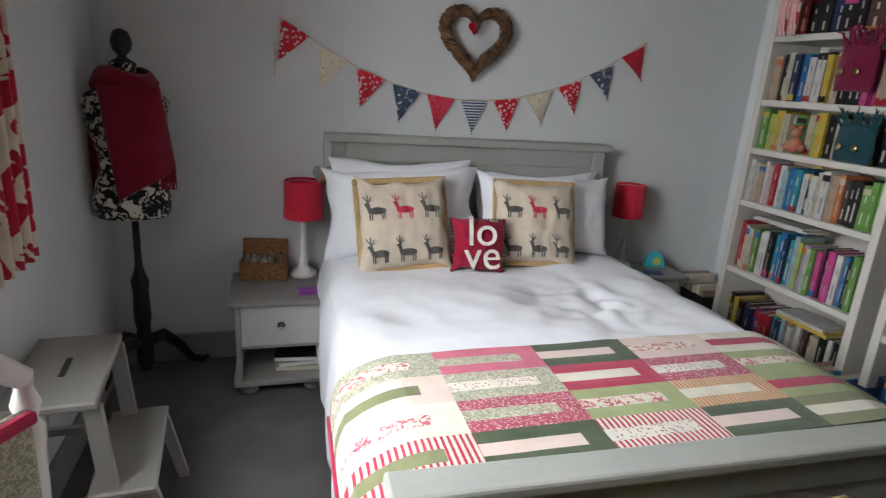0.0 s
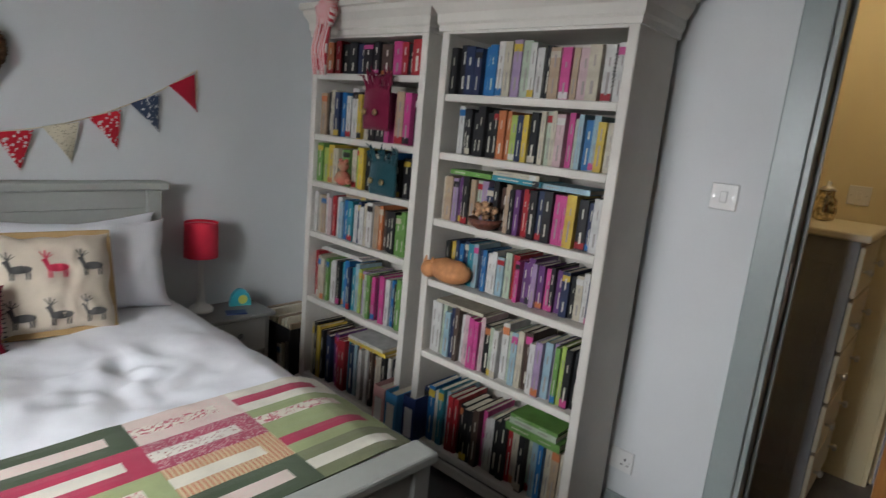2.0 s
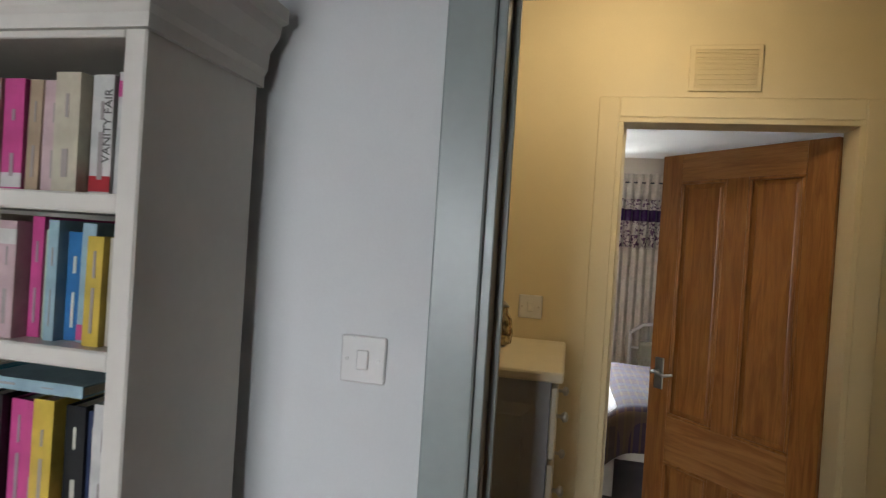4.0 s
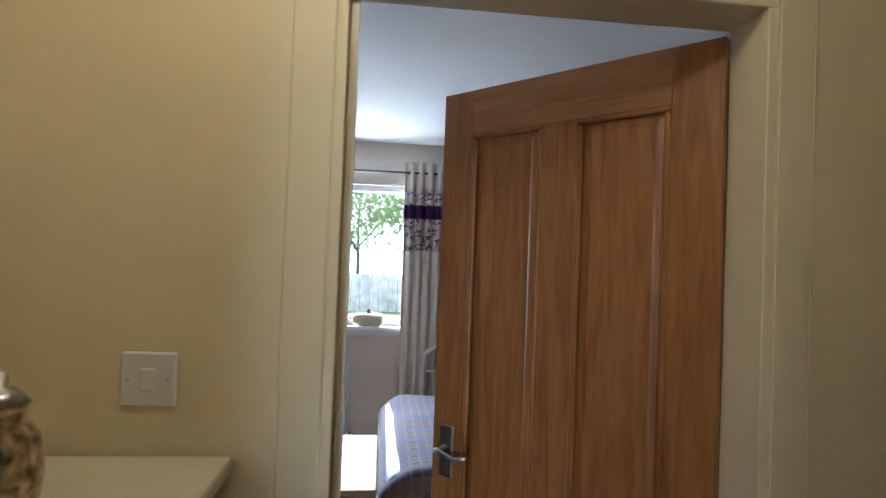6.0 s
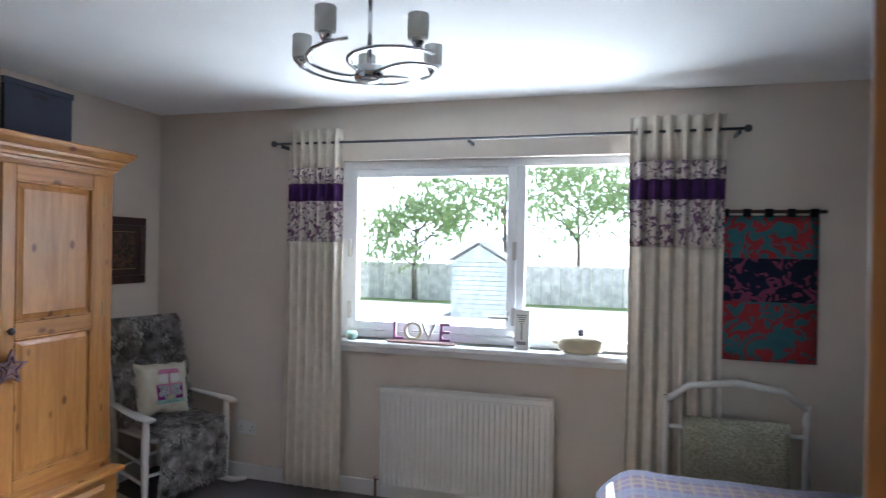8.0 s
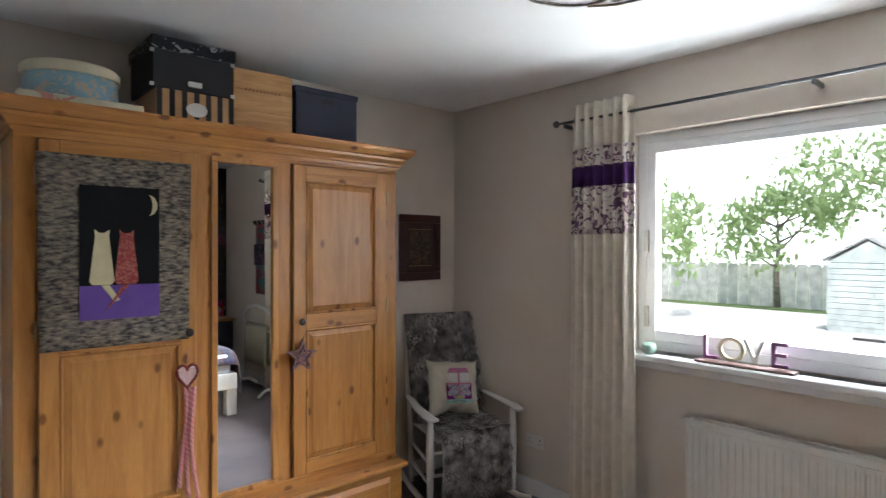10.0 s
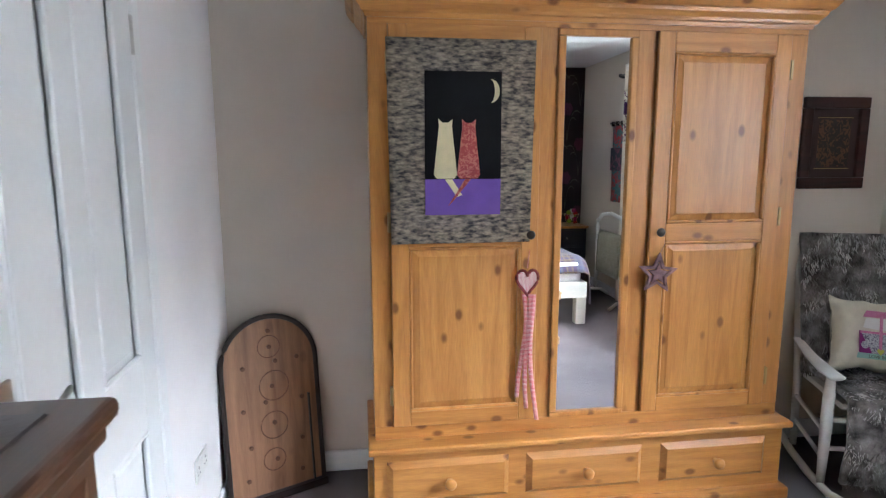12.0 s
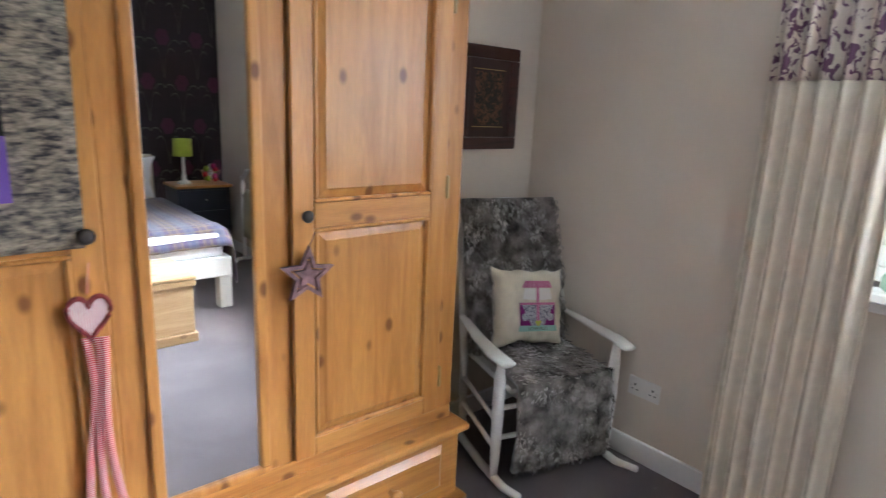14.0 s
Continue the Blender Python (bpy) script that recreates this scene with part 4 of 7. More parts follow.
row(BC1, -0.330, 0.330, 0.13, "cckykdnmprrtnsowcwrdwckwkk", 0.29, G1, 0.2)
stack(BC1, -0.02, 0.02, 1.083, [("a", 0.14, 0.02)], G1)
stack(BC1, -0.1, 0.02, 0.80, [("w", 0.3, 0.01), ("w", 0.26, 0.008)], G1)
stack(BC1, 0.14, -0.0, 0.412, [("y", 0.26, 0.016), ("w", 0.24, 0.014)], G1)
for i, (x, key, w, h) in enumerate(((-0.3, "k", 0.05, 0.22), (-0.22, "a", 0.07, 0.2), (-0.1, "e", 0.06, 0.17), (0.0, "s", 0.09, 0.16), (0.11, "t", 0.05, 0.2), (0.18, "k", 0.06, 0.18), (0.27, "r", 0.1, 0.14))):
    book(BC2 @ pose(x, 0.05, 1.9305, 0, 0, brand.uniform(-8, 8)), key, w, 0.15, h, "books on top of the bookcase", "standing on top of the bookcase")
tagged(letters("title", "VANITY FAIR", 0.018, 0.001, INKGREY, BC2 @ pose(0.326, 0.012, 1.66, 90, -90, 0)), "dark printed title lettering on a white book", "lettering")

# lever arch files in the gap between the bookcases, and a box of papers at the far end


def lever_file(m, material, label):
    f = thing("lever_arch_file", m, label, "file", "files between the bookcases")
    part("cover", box(-0.035, 0, 0, 0.035, 0.004, 0.32, 0.001, box(-0.035, 0.004, 0, -0.031, 0.28, 0.32, bm=box(0.031, 0.004, 0, 0.035, 0.28, 0.32))), material, f)
    part("paper_block", box(-0.026, 0.02, 0.006, 0.026, 0.27, 0.303), PAGES, f)
    part("spine_label", box(-0.022, -0.0012, 0.14, 0.022, 0.0, 0.27), WHITEWOOD, f, "white paper spine label")
    part("finger_ring", tube([(0.011 * math.cos(a), -0.001, 0.06 + 0.011 * math.sin(a)) for a in [i * 0.3307 for i in range(20)]], 0.002, 5), STEEL, f)


for y, m_, words in ((1.985, plain("sky_blue_card", (0.06, 0.27, 0.5), 0.45), "sky blue"), (2.062, plain("blush_card", (0.55, 0.3, 0.28), 0.45), "blush pink"), (1.905, plain("navy_card", (0.02, 0.04, 0.13), 0.45), "navy blue")):
    lever_file(pose(2.865 if y > 1.95 else 2.90, y, 0.0, 0, 0, -90) @ pose(0, 0, 0, 0, brand.uniform(-1, 1), 0), m_, words + " lever arch file standing on the carpet")
pb = thing("paper_box", pose(3.02, 2.93, 0), "black open box of papers and magazines beside the bookcase", "box")
bm = bmesh.new()
for q in ((-0.12, -0.14, 0, 0.12, -0.134, 0.34), (-0.12, 0.134, 0, 0.12, 0.14, 0.34), (-0.12, -0.134, 0, -0.114, 0.134, 0.34), (0.114, -0.134, 0, 0.12, 0.134, 0.34), (-0.114, -0.134, 0, 0.114, 0.134, 0.006)):
    box(*q, 0.001, bm)
part("body", bm, BLACK, pb)
for i in range(7):
    part("paper", box(-0.105, -0.125 + i * 0.036, 0.008, 0.105, -0.125 + i * 0.036 + brand.uniform(0.01, 0.026), 0.35 + brand.uniform(0, 0.05)), PAGES if i % 3 else BOOK["a"], pb)
for i, key in enumerate("wcw"):
    book(pose(2.90 - 0.004 * i, 2.80 + i * 0.034, 0.0005, 0, 0, -90) @ pose(0, 0, 0, 0, -3, 0), key, 0.028, 0.19, 0.27 - 0.015 * i, "books on the carpet", "standing on the carpet beside the bookcase")
# ornaments on the shelves
TERRA = mat("terracotta", (0.42, 0.18, 0.07), 0.7, vary=0.12, scale=14, bump=0.1)
bm = bmesh.new()
bmesh.ops.create_uvsphere(bm, u_segments=24, v_segments=14, radius=1.0)
for v in bm.verts:
    v.co = Vector((v.co.x * 0.105, v.co.y * 0.055, v.co.z * 0.05 + 0.05)) * (1 + 0.1 * noise.noise(v.co * 1.7))
    v.co.z = max(0, v.co.z)
bmesh.ops.create_icosphere(bm, subdivisions=3, radius=0.036, matrix=pose(-0.082, -0.03, 0.045))
for s in (-0.105, -0.07):
    bmesh.ops.create_cone(bm, segments=8, radius1=0.013, radius2=0.002, depth=0.028, cap_ends=True, matrix=pose(s, -0.03, 0.082))
o = tagged(part("curled_ornament", bm, TERRA, smooth=True), "curled terracotta ornament resting on a bookshelf", "ornament")
o.matrix_world = BC2 @ pose(-0.265, 0.03, 0.8335)
BASKET = mat("dark_wicker", (0.12, 0.035, 0.02), 0.6, vary=0.25, scale=60, bump=0.8, bump_scale=160)
pot = thing("potpourri_bowl", BC2 @ pose(-0.11, 0.02, 1.0835), "dark woven bowl heaped with dried petals", "bowl")
part("bowl", lathe([(0.03, 0), (0.055, 0.015), (0.068, 0.04), (0.062, 0.042), (0.045, 0.02)], 18), BASKET, pot, smooth=True)
bm = bmesh.new()
for i in range(40):
    bmesh.ops.create_icosphere(bm, subdivisions=1, radius=brand.uniform(0.008, 0.016), matrix=pose(brand.gauss(0, 0.022), brand.gauss(0, 0.022), 0.045 + brand.uniform(0, 0.05)))
part("petals", bm, mat("dried_petals", (0.36, 0.2, 0.11), 0.9, vary=0.5, scale=50), pot)
PLUM = cloth("plum_feather_trim", (0.13, 0.008, 0.03))
TEAL = cloth("teal_felt", (0.012, 0.05, 0.06))
for nm, x, z, rx, rz, mt, lab in (("carnival_mask", 0.13, 1.40, 0.085, 0.09, PLUM, "dark plum feathered ornament mask hung on the shelf edge"), ("felt_bag", 0.20, 1.133, 0.085, 0.075, TEAL, "dark teal felt bag propped on the shelf")):
    t = thing(nm, BC1 @ pose(x, -0.03, z), lab, "ornament")
    part("body", sheet(14, 12, lambda u, v: ((u - 0.5) * 2 * rx * (1 - 0.2 * abs(v - 0.4)), -0.03 * math.sin(u * 3.14) * math.sin(v * 3.14), v * 2 * rz), thick=0.012), mt, t, smooth=True)
    for s in (-1, 1):
        q = part("button", lathe([(0.004, 0), (0.014, 0.003), (0.012, 0.006), (0.002, 0.006)], 12), BRASS, t, "brass coloured ring", True)
        q.matrix_basis = pose(s * rx * 0.4, -0.034, rz * 0.8, 90, 0, 0)
    bm = bmesh.new()
    for i in range(26):
        a = brand.uniform(-1, 1)
        tube([(a * rx * 0.8, 0.0, rz * 1.7), (a * rx * 1.1, -0.01, rz * (2.1 + brand.uniform(0, 0.5))), (a * rx * 1.3, -0.02 + brand.uniform(-0.02, 0.02), rz * (2.0 + brand.uniform(0, 0.9)))], [0.004, 0.006, 0.001], 5, bm)
    part("fringe", bm, mt, t)
bear = bmesh.new()
for x, z, r in ((0, 0.04, 0.036), (0, 0.095, 0.026), (-0.04, 0.03, 0.016), (0.04, 0.03, 0.016), (-0.02, 0.118, 0.01), (0.02, 0.118, 0.01)):
    bmesh.ops.create_icosphere(bear, subdivisions=2, radius=r, matrix=pose(x, 0, z))
tagged(part("soft_toy", bear, mat("red_and_tan_plush", (0.4, 0.06, 0.05), 0.95, second=(0.32, 0.2, 0.12), scale=16, bump=0.6, bump_scale=200), smooth=True), "small red and tan plush soft toy on the shelf", "soft toy").matrix_world = BC1 @ pose(-0.1, 0.0, 1.1285)
GING = cloth("red_gingham", (0.66, 0.6, 0.56), (0.5, 0.04, 0.06), "stripe", 55, 0.5)
doll = bmesh.new()
for p, q, r in (((0, 0, 0), (0, -0.03, -0.12), 0.05), ((-0.02, -0.04, -0.12), (-0.02, -0.05, -0.33), 0.022), ((0.03, -0.04, -0.12), (0.03, -0.05, -0.33), 0.022)):
    tube([p, ((p[0] + q[0]) / 2, (p[1] + q[1]) / 2 - 0.012, (p[2] + q[2]) / 2), q], [r * 0.8, r, r * 0.7], 10, doll)
bmesh.ops.create_icosphere(doll, subdivisions=2, radius=0.055, matrix=pose(0, 0.02, 0.05))
tagged(part("rag_toy", doll, GING, smooth=True), "red gingham cloth toy sitting on the bookcase top, hanging over", "soft toy").matrix_world = BC1 @ pose(-0.16, -0.065, 1.94)
bm = bmesh.new()
for i in range(30):
    bmesh.ops.create_icosphere(bm, subdivisions=1, radius=brand.uniform(0.02, 0.032), matrix=pose(brand.gauss(0, 0.04), brand.gauss(0, 0.03), 0.03 + brand.uniform(0, 0.09)))
tagged(part("plush_toy", bm, mat("beige_fleece", (0.42, 0.33, 0.24), 0.95, vary=0.2, scale=40, bump=0.8, bump_scale=200), smooth=True), "curly beige plush toy on the bookcase top", "soft toy").matrix_world = BC1 @ pose(0.02, 0.02, 1.931)

# ---- quilt across the foot of the bed ----
FAB = [cloth("quilt_cream_floral", (0.66, 0.6, 0.5), (0.46, 0.1, 0.13), "print", 60, 0.3), cloth("quilt_pink_ticking", (0.66, 0.47, 0.43), (0.64, 0.58, 0.5), "diagonal", 90, 0.4),
       cloth("quilt_olive", (0.17, 0.18, 0.09)), cloth("quilt_dark_green", (0.05, 0.07, 0.035)), cloth("quilt_crimson", (0.36, 0.02, 0.06)),
       cloth("quilt_crimson_print", (0.34, 0.05, 0.09), (0.6, 0.4, 0.38), "spot", 160, 0.35), cloth("quilt_red_stripe", (0.66, 0.6, 0.52), (0.42, 0.02, 0.05), "stripe", 22, 0.45),
       cloth("quilt_sage_print", (0.5, 0.47, 0.37), (0.27, 0.27, 0.18), "print", 130, 0.5), cloth("quilt_rose", (0.5, 0.11, 0.17)), cloth("quilt_cream", (0.66, 0.62, 0.52)),
       cloth("quilt_pale_green", (0.29, 0.33, 0.15)), cloth("quilt_apricot_stripe", (0.55, 0.42, 0.24), (0.45, 0.12, 0.06), "stripe", 26, 0.3), cloth("quilt_white_print", (0.66, 0.62, 0.55), (0.3, 0.06, 0.06), "spot", 110, 0.3)]
quilt = thing("patchwork_quilt", bed.matrix_world.copy(), "red, green and cream patchwork quilt folded across the bed foot", "quilt")


def on_bed(run, y, lift):
    half = 0.70
    if abs(run) <= half:
        return (run, y, bed_top(run, y) + lift)
    k = abs(run) - half
    return (math.copysign(half + 0.035 * math.sin(min(1, k / 0.12) * 1.57) + lift, run), y, bed_top(half, y) - k * 0.9 + lift)


def patch(a, b, y0, y1, mt):
    nx, ny = max(2, int(abs(b - a) / 0.035)), max(2, int(abs(y1 - y0) / 0.03))

    def place(u, v):
        puff = 0.0016 * (math.sin(math.pi * u) * math.sin(math.pi * v)) ** 0.3
        x, y = a + (b - a) * u, y0 + (y1 - y0) * v
        return on_bed(x, y + 0.03 * math.sin(x * 1.3), 0.021 + puff)
    part("patch", sheet(nx, ny, place, thick=-0.005), mt, quilt)


qr = random.Random(5)
Q0, Q1 = -1.27, -1.79
rows_n, cols_n = 2, 5
COLS = (-0.87, -0.48, -0.18, 0.115, 0.40, 0.74)
rh = (Q1 - Q0) / rows_n
halves = [[(7, 0), (1, 2)], [(8, 7), (7, 12)], [(3, 1), (4, 9)], [(1, 0), (5, 12)], [(9, 4), (10, 0)],
          [(9, 0), (6, 2)], [(5, 7), (3, 1)], [(10, 0), (6, 12)], [(11, 9), (3, 1)], [(10, 4), (2, 9)]]
for r in range(rows_n):
    for c in range(cols_n):
        x0, cw, y0 = COLS[c], COLS[c + 1] - COLS[c], Q0 + r * rh
        for k, (outer, inner) in enumerate(halves[r * cols_n + c]):
            ya, st = y0 + rh * k / 2, rh / 6
            xe = x0 + cw * 0.81
            for i in range(3):
                patch(x0, xe, ya + st * i, ya + st * (i + 1), FAB[inner if i == 1 else outer])
            patch(xe, x0 + cw, ya, ya + rh / 2, FAB[outer])
for run in (-0.876,):
    part("binding", sheet(2, 24, lambda u, v: on_bed(run + u * 0.014, Q0 + (Q1 - Q0) * v + 0.03 * math.sin(run * 1.3), 0.03), thick=-0.012), FAB[4], quilt, "crimson bound edge", True)

# ---- bedside tables and lamps ----


def bedside(m, w, d, h, label):
    t = thing("bedside_table", m, label, "bedside table", "pair of bedside tables")
    part("top", box(-w / 2 - 0.025, -0.025, h - 0.022, w / 2 + 0.025, d, h, 0.007, seg=2), GREYTOP, t)
    for s in (-1, 1):
        part("side_panel", box(s * w / 2, 0, 0.05, s * (w / 2 - 0.02), d - 0.01, h - 0.022, 0.002), GREYPAINT, t)
    part("back_panel", box(-w / 2 + 0.02, d - 0.02, 0.05, w / 2 - 0.02, d - 0.012, h - 0.022), GREYPAINT, t)
    part("bottom_board", box(-w / 2 - 0.012, -0.012, 0.05, w / 2 + 0.012, d - 0.01, 0.075, 0.005), GREYPAINT, t)
    part("divider", box(-w / 2 + 0.02, 0.01, h * 0.5, w / 2 - 0.02, d - 0.02, h * 0.5 + 0.015), GREYPAINT, t)
    dr = part("drawer_front", box(-w / 2 + 0.022, -0.004, h * 0.5 + 0.017, w / 2 - 0.022, 0.014, h - 0.026, 0.003), mat("pale_grey_drawer_paint", (0.5, 0.49, 0.46), 0.42, vary=0.03, fine=0.08), t)
    k = part("knob", lathe([(0.007, 0), (0.007, 0.01), (0.018, 0.018), (0.016, 0.03), (0.006, 0.034)], 10), glass("cut_glass", (0.9, 0.92, 0.95)), dr, "faceted clear glass knob")
    k.matrix_basis = pose(0, -0.004, h * 0.76, 90, 0, 0)
    for x in (-w / 2 + 0.05, w / 2 - 0.05):
        for y in (0.04, d - 0.06):
            f = part("bun_foot", lathe([(0.02, 0), (0.036, 0.012), (0.038, 0.03), (0.024, 0.05)], 16), GREYPAINT, t, smooth=True)
            f.location = (x, y, 0)
    return t


bedside(pose(0.778, 2.75, 0), 0.36, 0.38, 0.43, "grey painted bedside table with a glass knob and open shelf")
bedside(pose(2.668, 2.89, 0), 0.34, 0.245, 0.43, "grey painted bedside table with a round knob")


def table_lamp(m, shade_mat, label, h=0.45, r=0.075, group="pair of red table lamps"):
    t = thing("table_lamp", m, label, "table lamp", group)
    part("base", lathe([(0.058, 0), (0.06, 0.012), (0.05, 0.024), (0.026, 0.034), (0.018, 0.06), (0.022, 0.075), (0.014, 0.09), (0.012, h * 0.5), (0.016, h * 0.55), (0.01, h * 0.6), (0.008, h * 0.8)], 20), WHITEWOOD, t, smooth=True)
    part("shade", lathe([(r, h * 0.62), (r * 0.97, h), (r * 0.97 - 0.003, h), (r - 0.003, h * 0.62), (r, h * 0.62)], 32, cap=False), shade_mat, t, "crimson cloth drum shade", True)
    part("bulb", lathe([(0.01, h * 0.7), (0.024, h * 0.8), (0.016, h * 0.9), (0.002, h * 0.92)], 12), PLASTIC, t, smooth=True)
    part("shade_ring", tube([(0.9 * r * math.cos(a), 0.9 * r * math.sin(a), h * 0.97) for a in [i * 0.3307 for i in range(20)]], 0.0015, 5), STEEL, t)
    return t


table_lamp(pose(0.885, 3.06, 0.431), REDCLOTH, "red drum-shaded table lamp with a cream turned base", 0.44, 0.088)
table_lamp(pose(2.555, 3.06, 0.431), REDCLOTH, "red drum-shaded table lamp with a slim base", 0.45, 0.08)
WICKER = mat("honey_wicker", (0.26, 0.12, 0.045), 0.65, vary=0.25, scale=50, bump=0.9, bump_scale=150, stretch=(1, 1, 2.5))
bk = thing("wicker_basket", pose(0.712, 3.045, 0.431, 0, 0, -6), "open wicker basket of small bottles on the bedside table", "basket")
bm = bmesh.new()
for a in ((-0.1, -0.055, 0, 0.1, -0.045, 0.085), (-0.1, 0.045, 0, 0.1, 0.055, 0.085), (-0.1, -0.045, 0, -0.09, 0.045, 0.085), (0.09, -0.045, 0, 0.1, 0.045, 0.085), (-0.09, -0.045, 0, 0.09, 0.045, 0.01)):
    box(*a, 0.003, bm)
part("body", bm, WICKER, bk)
part("lid", box(-0.1, 0, 0, 0.1, 0.012, 0.08, 0.004), WICKER, bk).matrix_basis = pose(0, 0.057, 0.083, -18, 0, 0)
bm = bmesh.new()
for i in range(14):
    x, y = brand.uniform(-0.075, 0.075), brand.uniform(-0.032, 0.03)
    q = lathe([(0.011, 0.03), (0.011, 0.08), (0.005, 0.088), (0.006, 0.1 + brand.uniform(0, 0.025))], 8)
    bmesh.ops.translate(q, verts=q.verts, vec=(x, y, 0))
    me = bpy.data.meshes.new("tmp")
    q.to_mesh(me)
    q.free()
    bm.from_mesh(me)
    bpy.data.meshes.remove(me)
tagged(part("small_bottles", bm, mat("mixed_glass_bottles", (0.35, 0.33, 0.3), 0.2, vary=0.5, scale=40)), "small glass bottles filling the wicker basket", "bottles", kind="stuff").matrix_world = bk.matrix_world.copy()
tagged(part("purple_notebook", box(-0.05, -0.035, 0, 0.05, 0.035, 0.012, 0.002), plain("bright_purple_cover", (0.26, 0.04, 0.33), 0.4)), "bright purple notebook lying on the bedside table", "notebook").matrix_world = pose(0.90, 2.835, 0.4305, 0, 0, 6)
for i in range(3):
    ob = thing("magazine", pose(0.86, 2.93, 0.0755 + i * 0.022, 0, 0, brand.uniform(-5, 5)), "white-paged magazine on the bedside shelf", "magazine", "magazines in the bedside table")
    part("page_block", box(-0.1, -0.12, 0.002, 0.1, 0.11, 0.019), PAGES if i == 0 else WHITEWOOD, ob)
    part("cover", box(-0.102, -0.122, 0.019, 0.102, 0.112, 0.021), BOOK["k" if i == 2 else "w"], ob)
clk = thing("desk_clock", pose(2.755, 3.03, 0.431, 0, 0, -15), "small turquoise and yellow arched clock", "clock")
part("body", slab([(0.055 * math.cos(a), 0.09 * math.sin(a)) for a in [i * math.pi / 12 for i in range(13)]], 0.03, "xz"), plain("turquoise_lacquer", (0.05, 0.4, 0.48), 0.35), clk)
part("face", slab([(0.01 + 0.024 * math.cos(a), 0.035 + 0.024 * math.sin(a)) for a in [i * math.pi / 8 for i in range(16)]], -0.003, "xz"), plain("lime_yellow_face", (0.5, 0.55, 0.12), 0.4), clk)
tagged(part("blue_coaster", box(-0.05, -0.03, 0, 0.05, 0.03, 0.008, 0.002), plain("navy_cover", (0.03, 0.05, 0.16), 0.4)), "small navy blue card case on the bedside table", "case").matrix_world = pose(2.68, 2.94, 0.4305, 0, 0, -20)
HEARTPTS = [(16 * math.sin(a) ** 3 / 16, (13 * math.cos(a) - 5 * math.cos(2 * a) - 2 * math.cos(3 * a) - math.cos(4 * a)) / 16) for a in [i * 2 * math.pi / 48 for i in range(48)]]
hang = thing("heart_plaque", pose(0.975, 3.09, 0.89, 0, 0, -3), "grey wooden heart plaque hung from the headboard post", "plaque")
part("heart", slab([(x * 0.05, z * 0.055) for x, z in HEARTPTS], 0.014, "xz"), GREYTRIM, hang)
part("tag", box(-0.014, -0.004, -0.03, 0.014, -0.0005, 0.02), JUTE, hang)
part("ribbon", tube([(0, 0.006, 0.045), (-0.004, 0.008, 0.12), (0.0, 0.012, 0.2)], 0.002, 6), JUTE, hang)

# ---- bunting and wreath on the wall behind the bed ----
FLAGS = dict(r=cloth("flag_red_print", (0.5, 0.015, 0.03), (0.66, 0.6, 0.58), "spot", 60, 0.36), c=cloth("flag_cream_print", (0.62, 0.56, 0.42), (0.35, 0.3, 0.22), "spot", 110, 0.3), n=cloth("flag_navy_print", (0.05, 0.07, 0.12), (0.6, 0.6, 0.6), "print", 32, 0.3), d=cloth("flag_red_dots", (0.5, 0.02, 0.05), (0.6, 0.3, 0.3), "spot", 150, 0.3), z=cloth("flag_navy_stripe", (0.06, 0.08, 0.14), (0.6, 0.6, 0.6), "zigzag", 24, 0.4), p=cloth("flag_crimson", (0.4, 0.01, 0.03)))
bun = thing("bunting", pose(0, 3.145, 0), "string of red, navy and cream triangular cloth flags on the wall", "bunting")


def dip(x):
    return 1.255 + 0.40 * (x - 1.65) ** 2


part("cord", tube([(x, -0.004, dip(x) + 0.001) for x in [0.78 + i * 0.0492 for i in range(37)]], 0.003, 6), FLAGS["c"], bun)
for i, key in enumerate("rcrndzrcrnp"):
    x = 0.855 + i * 0.1635
    a = math.degrees(math.atan(0.8 * (x - 1.65))) * 0.85
    f = part("flag", sheet(8, 8, lambda u, v: ((u - 0.5) * 0.132 * (1 - v) + 0.0, -0.006 - 0.008 * math.sin(v * 3 + u * 2), -v * 0.158), thick=0.002), FLAGS[key], bun)
    f.matrix_basis = pose(x, -0.004, dip(x), 0, -a, 0)
for x, z in ((0.768, 1.3), (2.565, 1.45)):
    part("cord_end", box(x - 0.004, -0.006, z, x + 0.004, -0.001, z + 0.14), FLAGS["c"], bun)
wr = thing("heart_wreath", pose(1.652, 3.115, 1.519), "heart-shaped wreath of woven brown twigs on the wall", "wreath")
TWIG = mat("dry_brown_twigs", (0.17, 0.09, 0.045), 0.85, vary=0.35, scale=30, bump=0.6, bump_scale=120)
wrnd = random.Random(3)
bm = bmesh.new()
for k in range(40):
    ph, tw, rr = wrnd.uniform(0, 6.28), wrnd.choice((3, 4, 5)) if k < 14 else wrnd.choice((15, 17, 19, 22)), wrnd.uniform(0.010, 0.022) if k < 14 else wrnd.uniform(0.022, 0.031)
    pts = []
    n = 72 if k < 14 else 216
    s0 = wrnd.randrange(48)
    for i in range(n + 1):
        f = (i / n * 48 + s0) % 48
        i0, fr = int(f), f - int(f)
        p = [HEARTPTS[i0 % 48][j] * (1 - fr) + HEARTPTS[(i0 + 1) % 48][j] * fr for j in (0, 1)]
        ln = math.hypot(*p) or 1
        o = rr * math.cos(ph + tw * i / n * 6.28)
        pts.append((p[0] * 0.148 + p[0] / ln * o, rr * math.sin(ph + tw * i / n * 6.28), p[1] * 0.152 + p[1] / ln * o + 0.012))
    tube(pts, wrnd.uniform(0.0022, 0.0036), 4, bm)
part("twigs", bm, TWIG, wr, smooth=True)
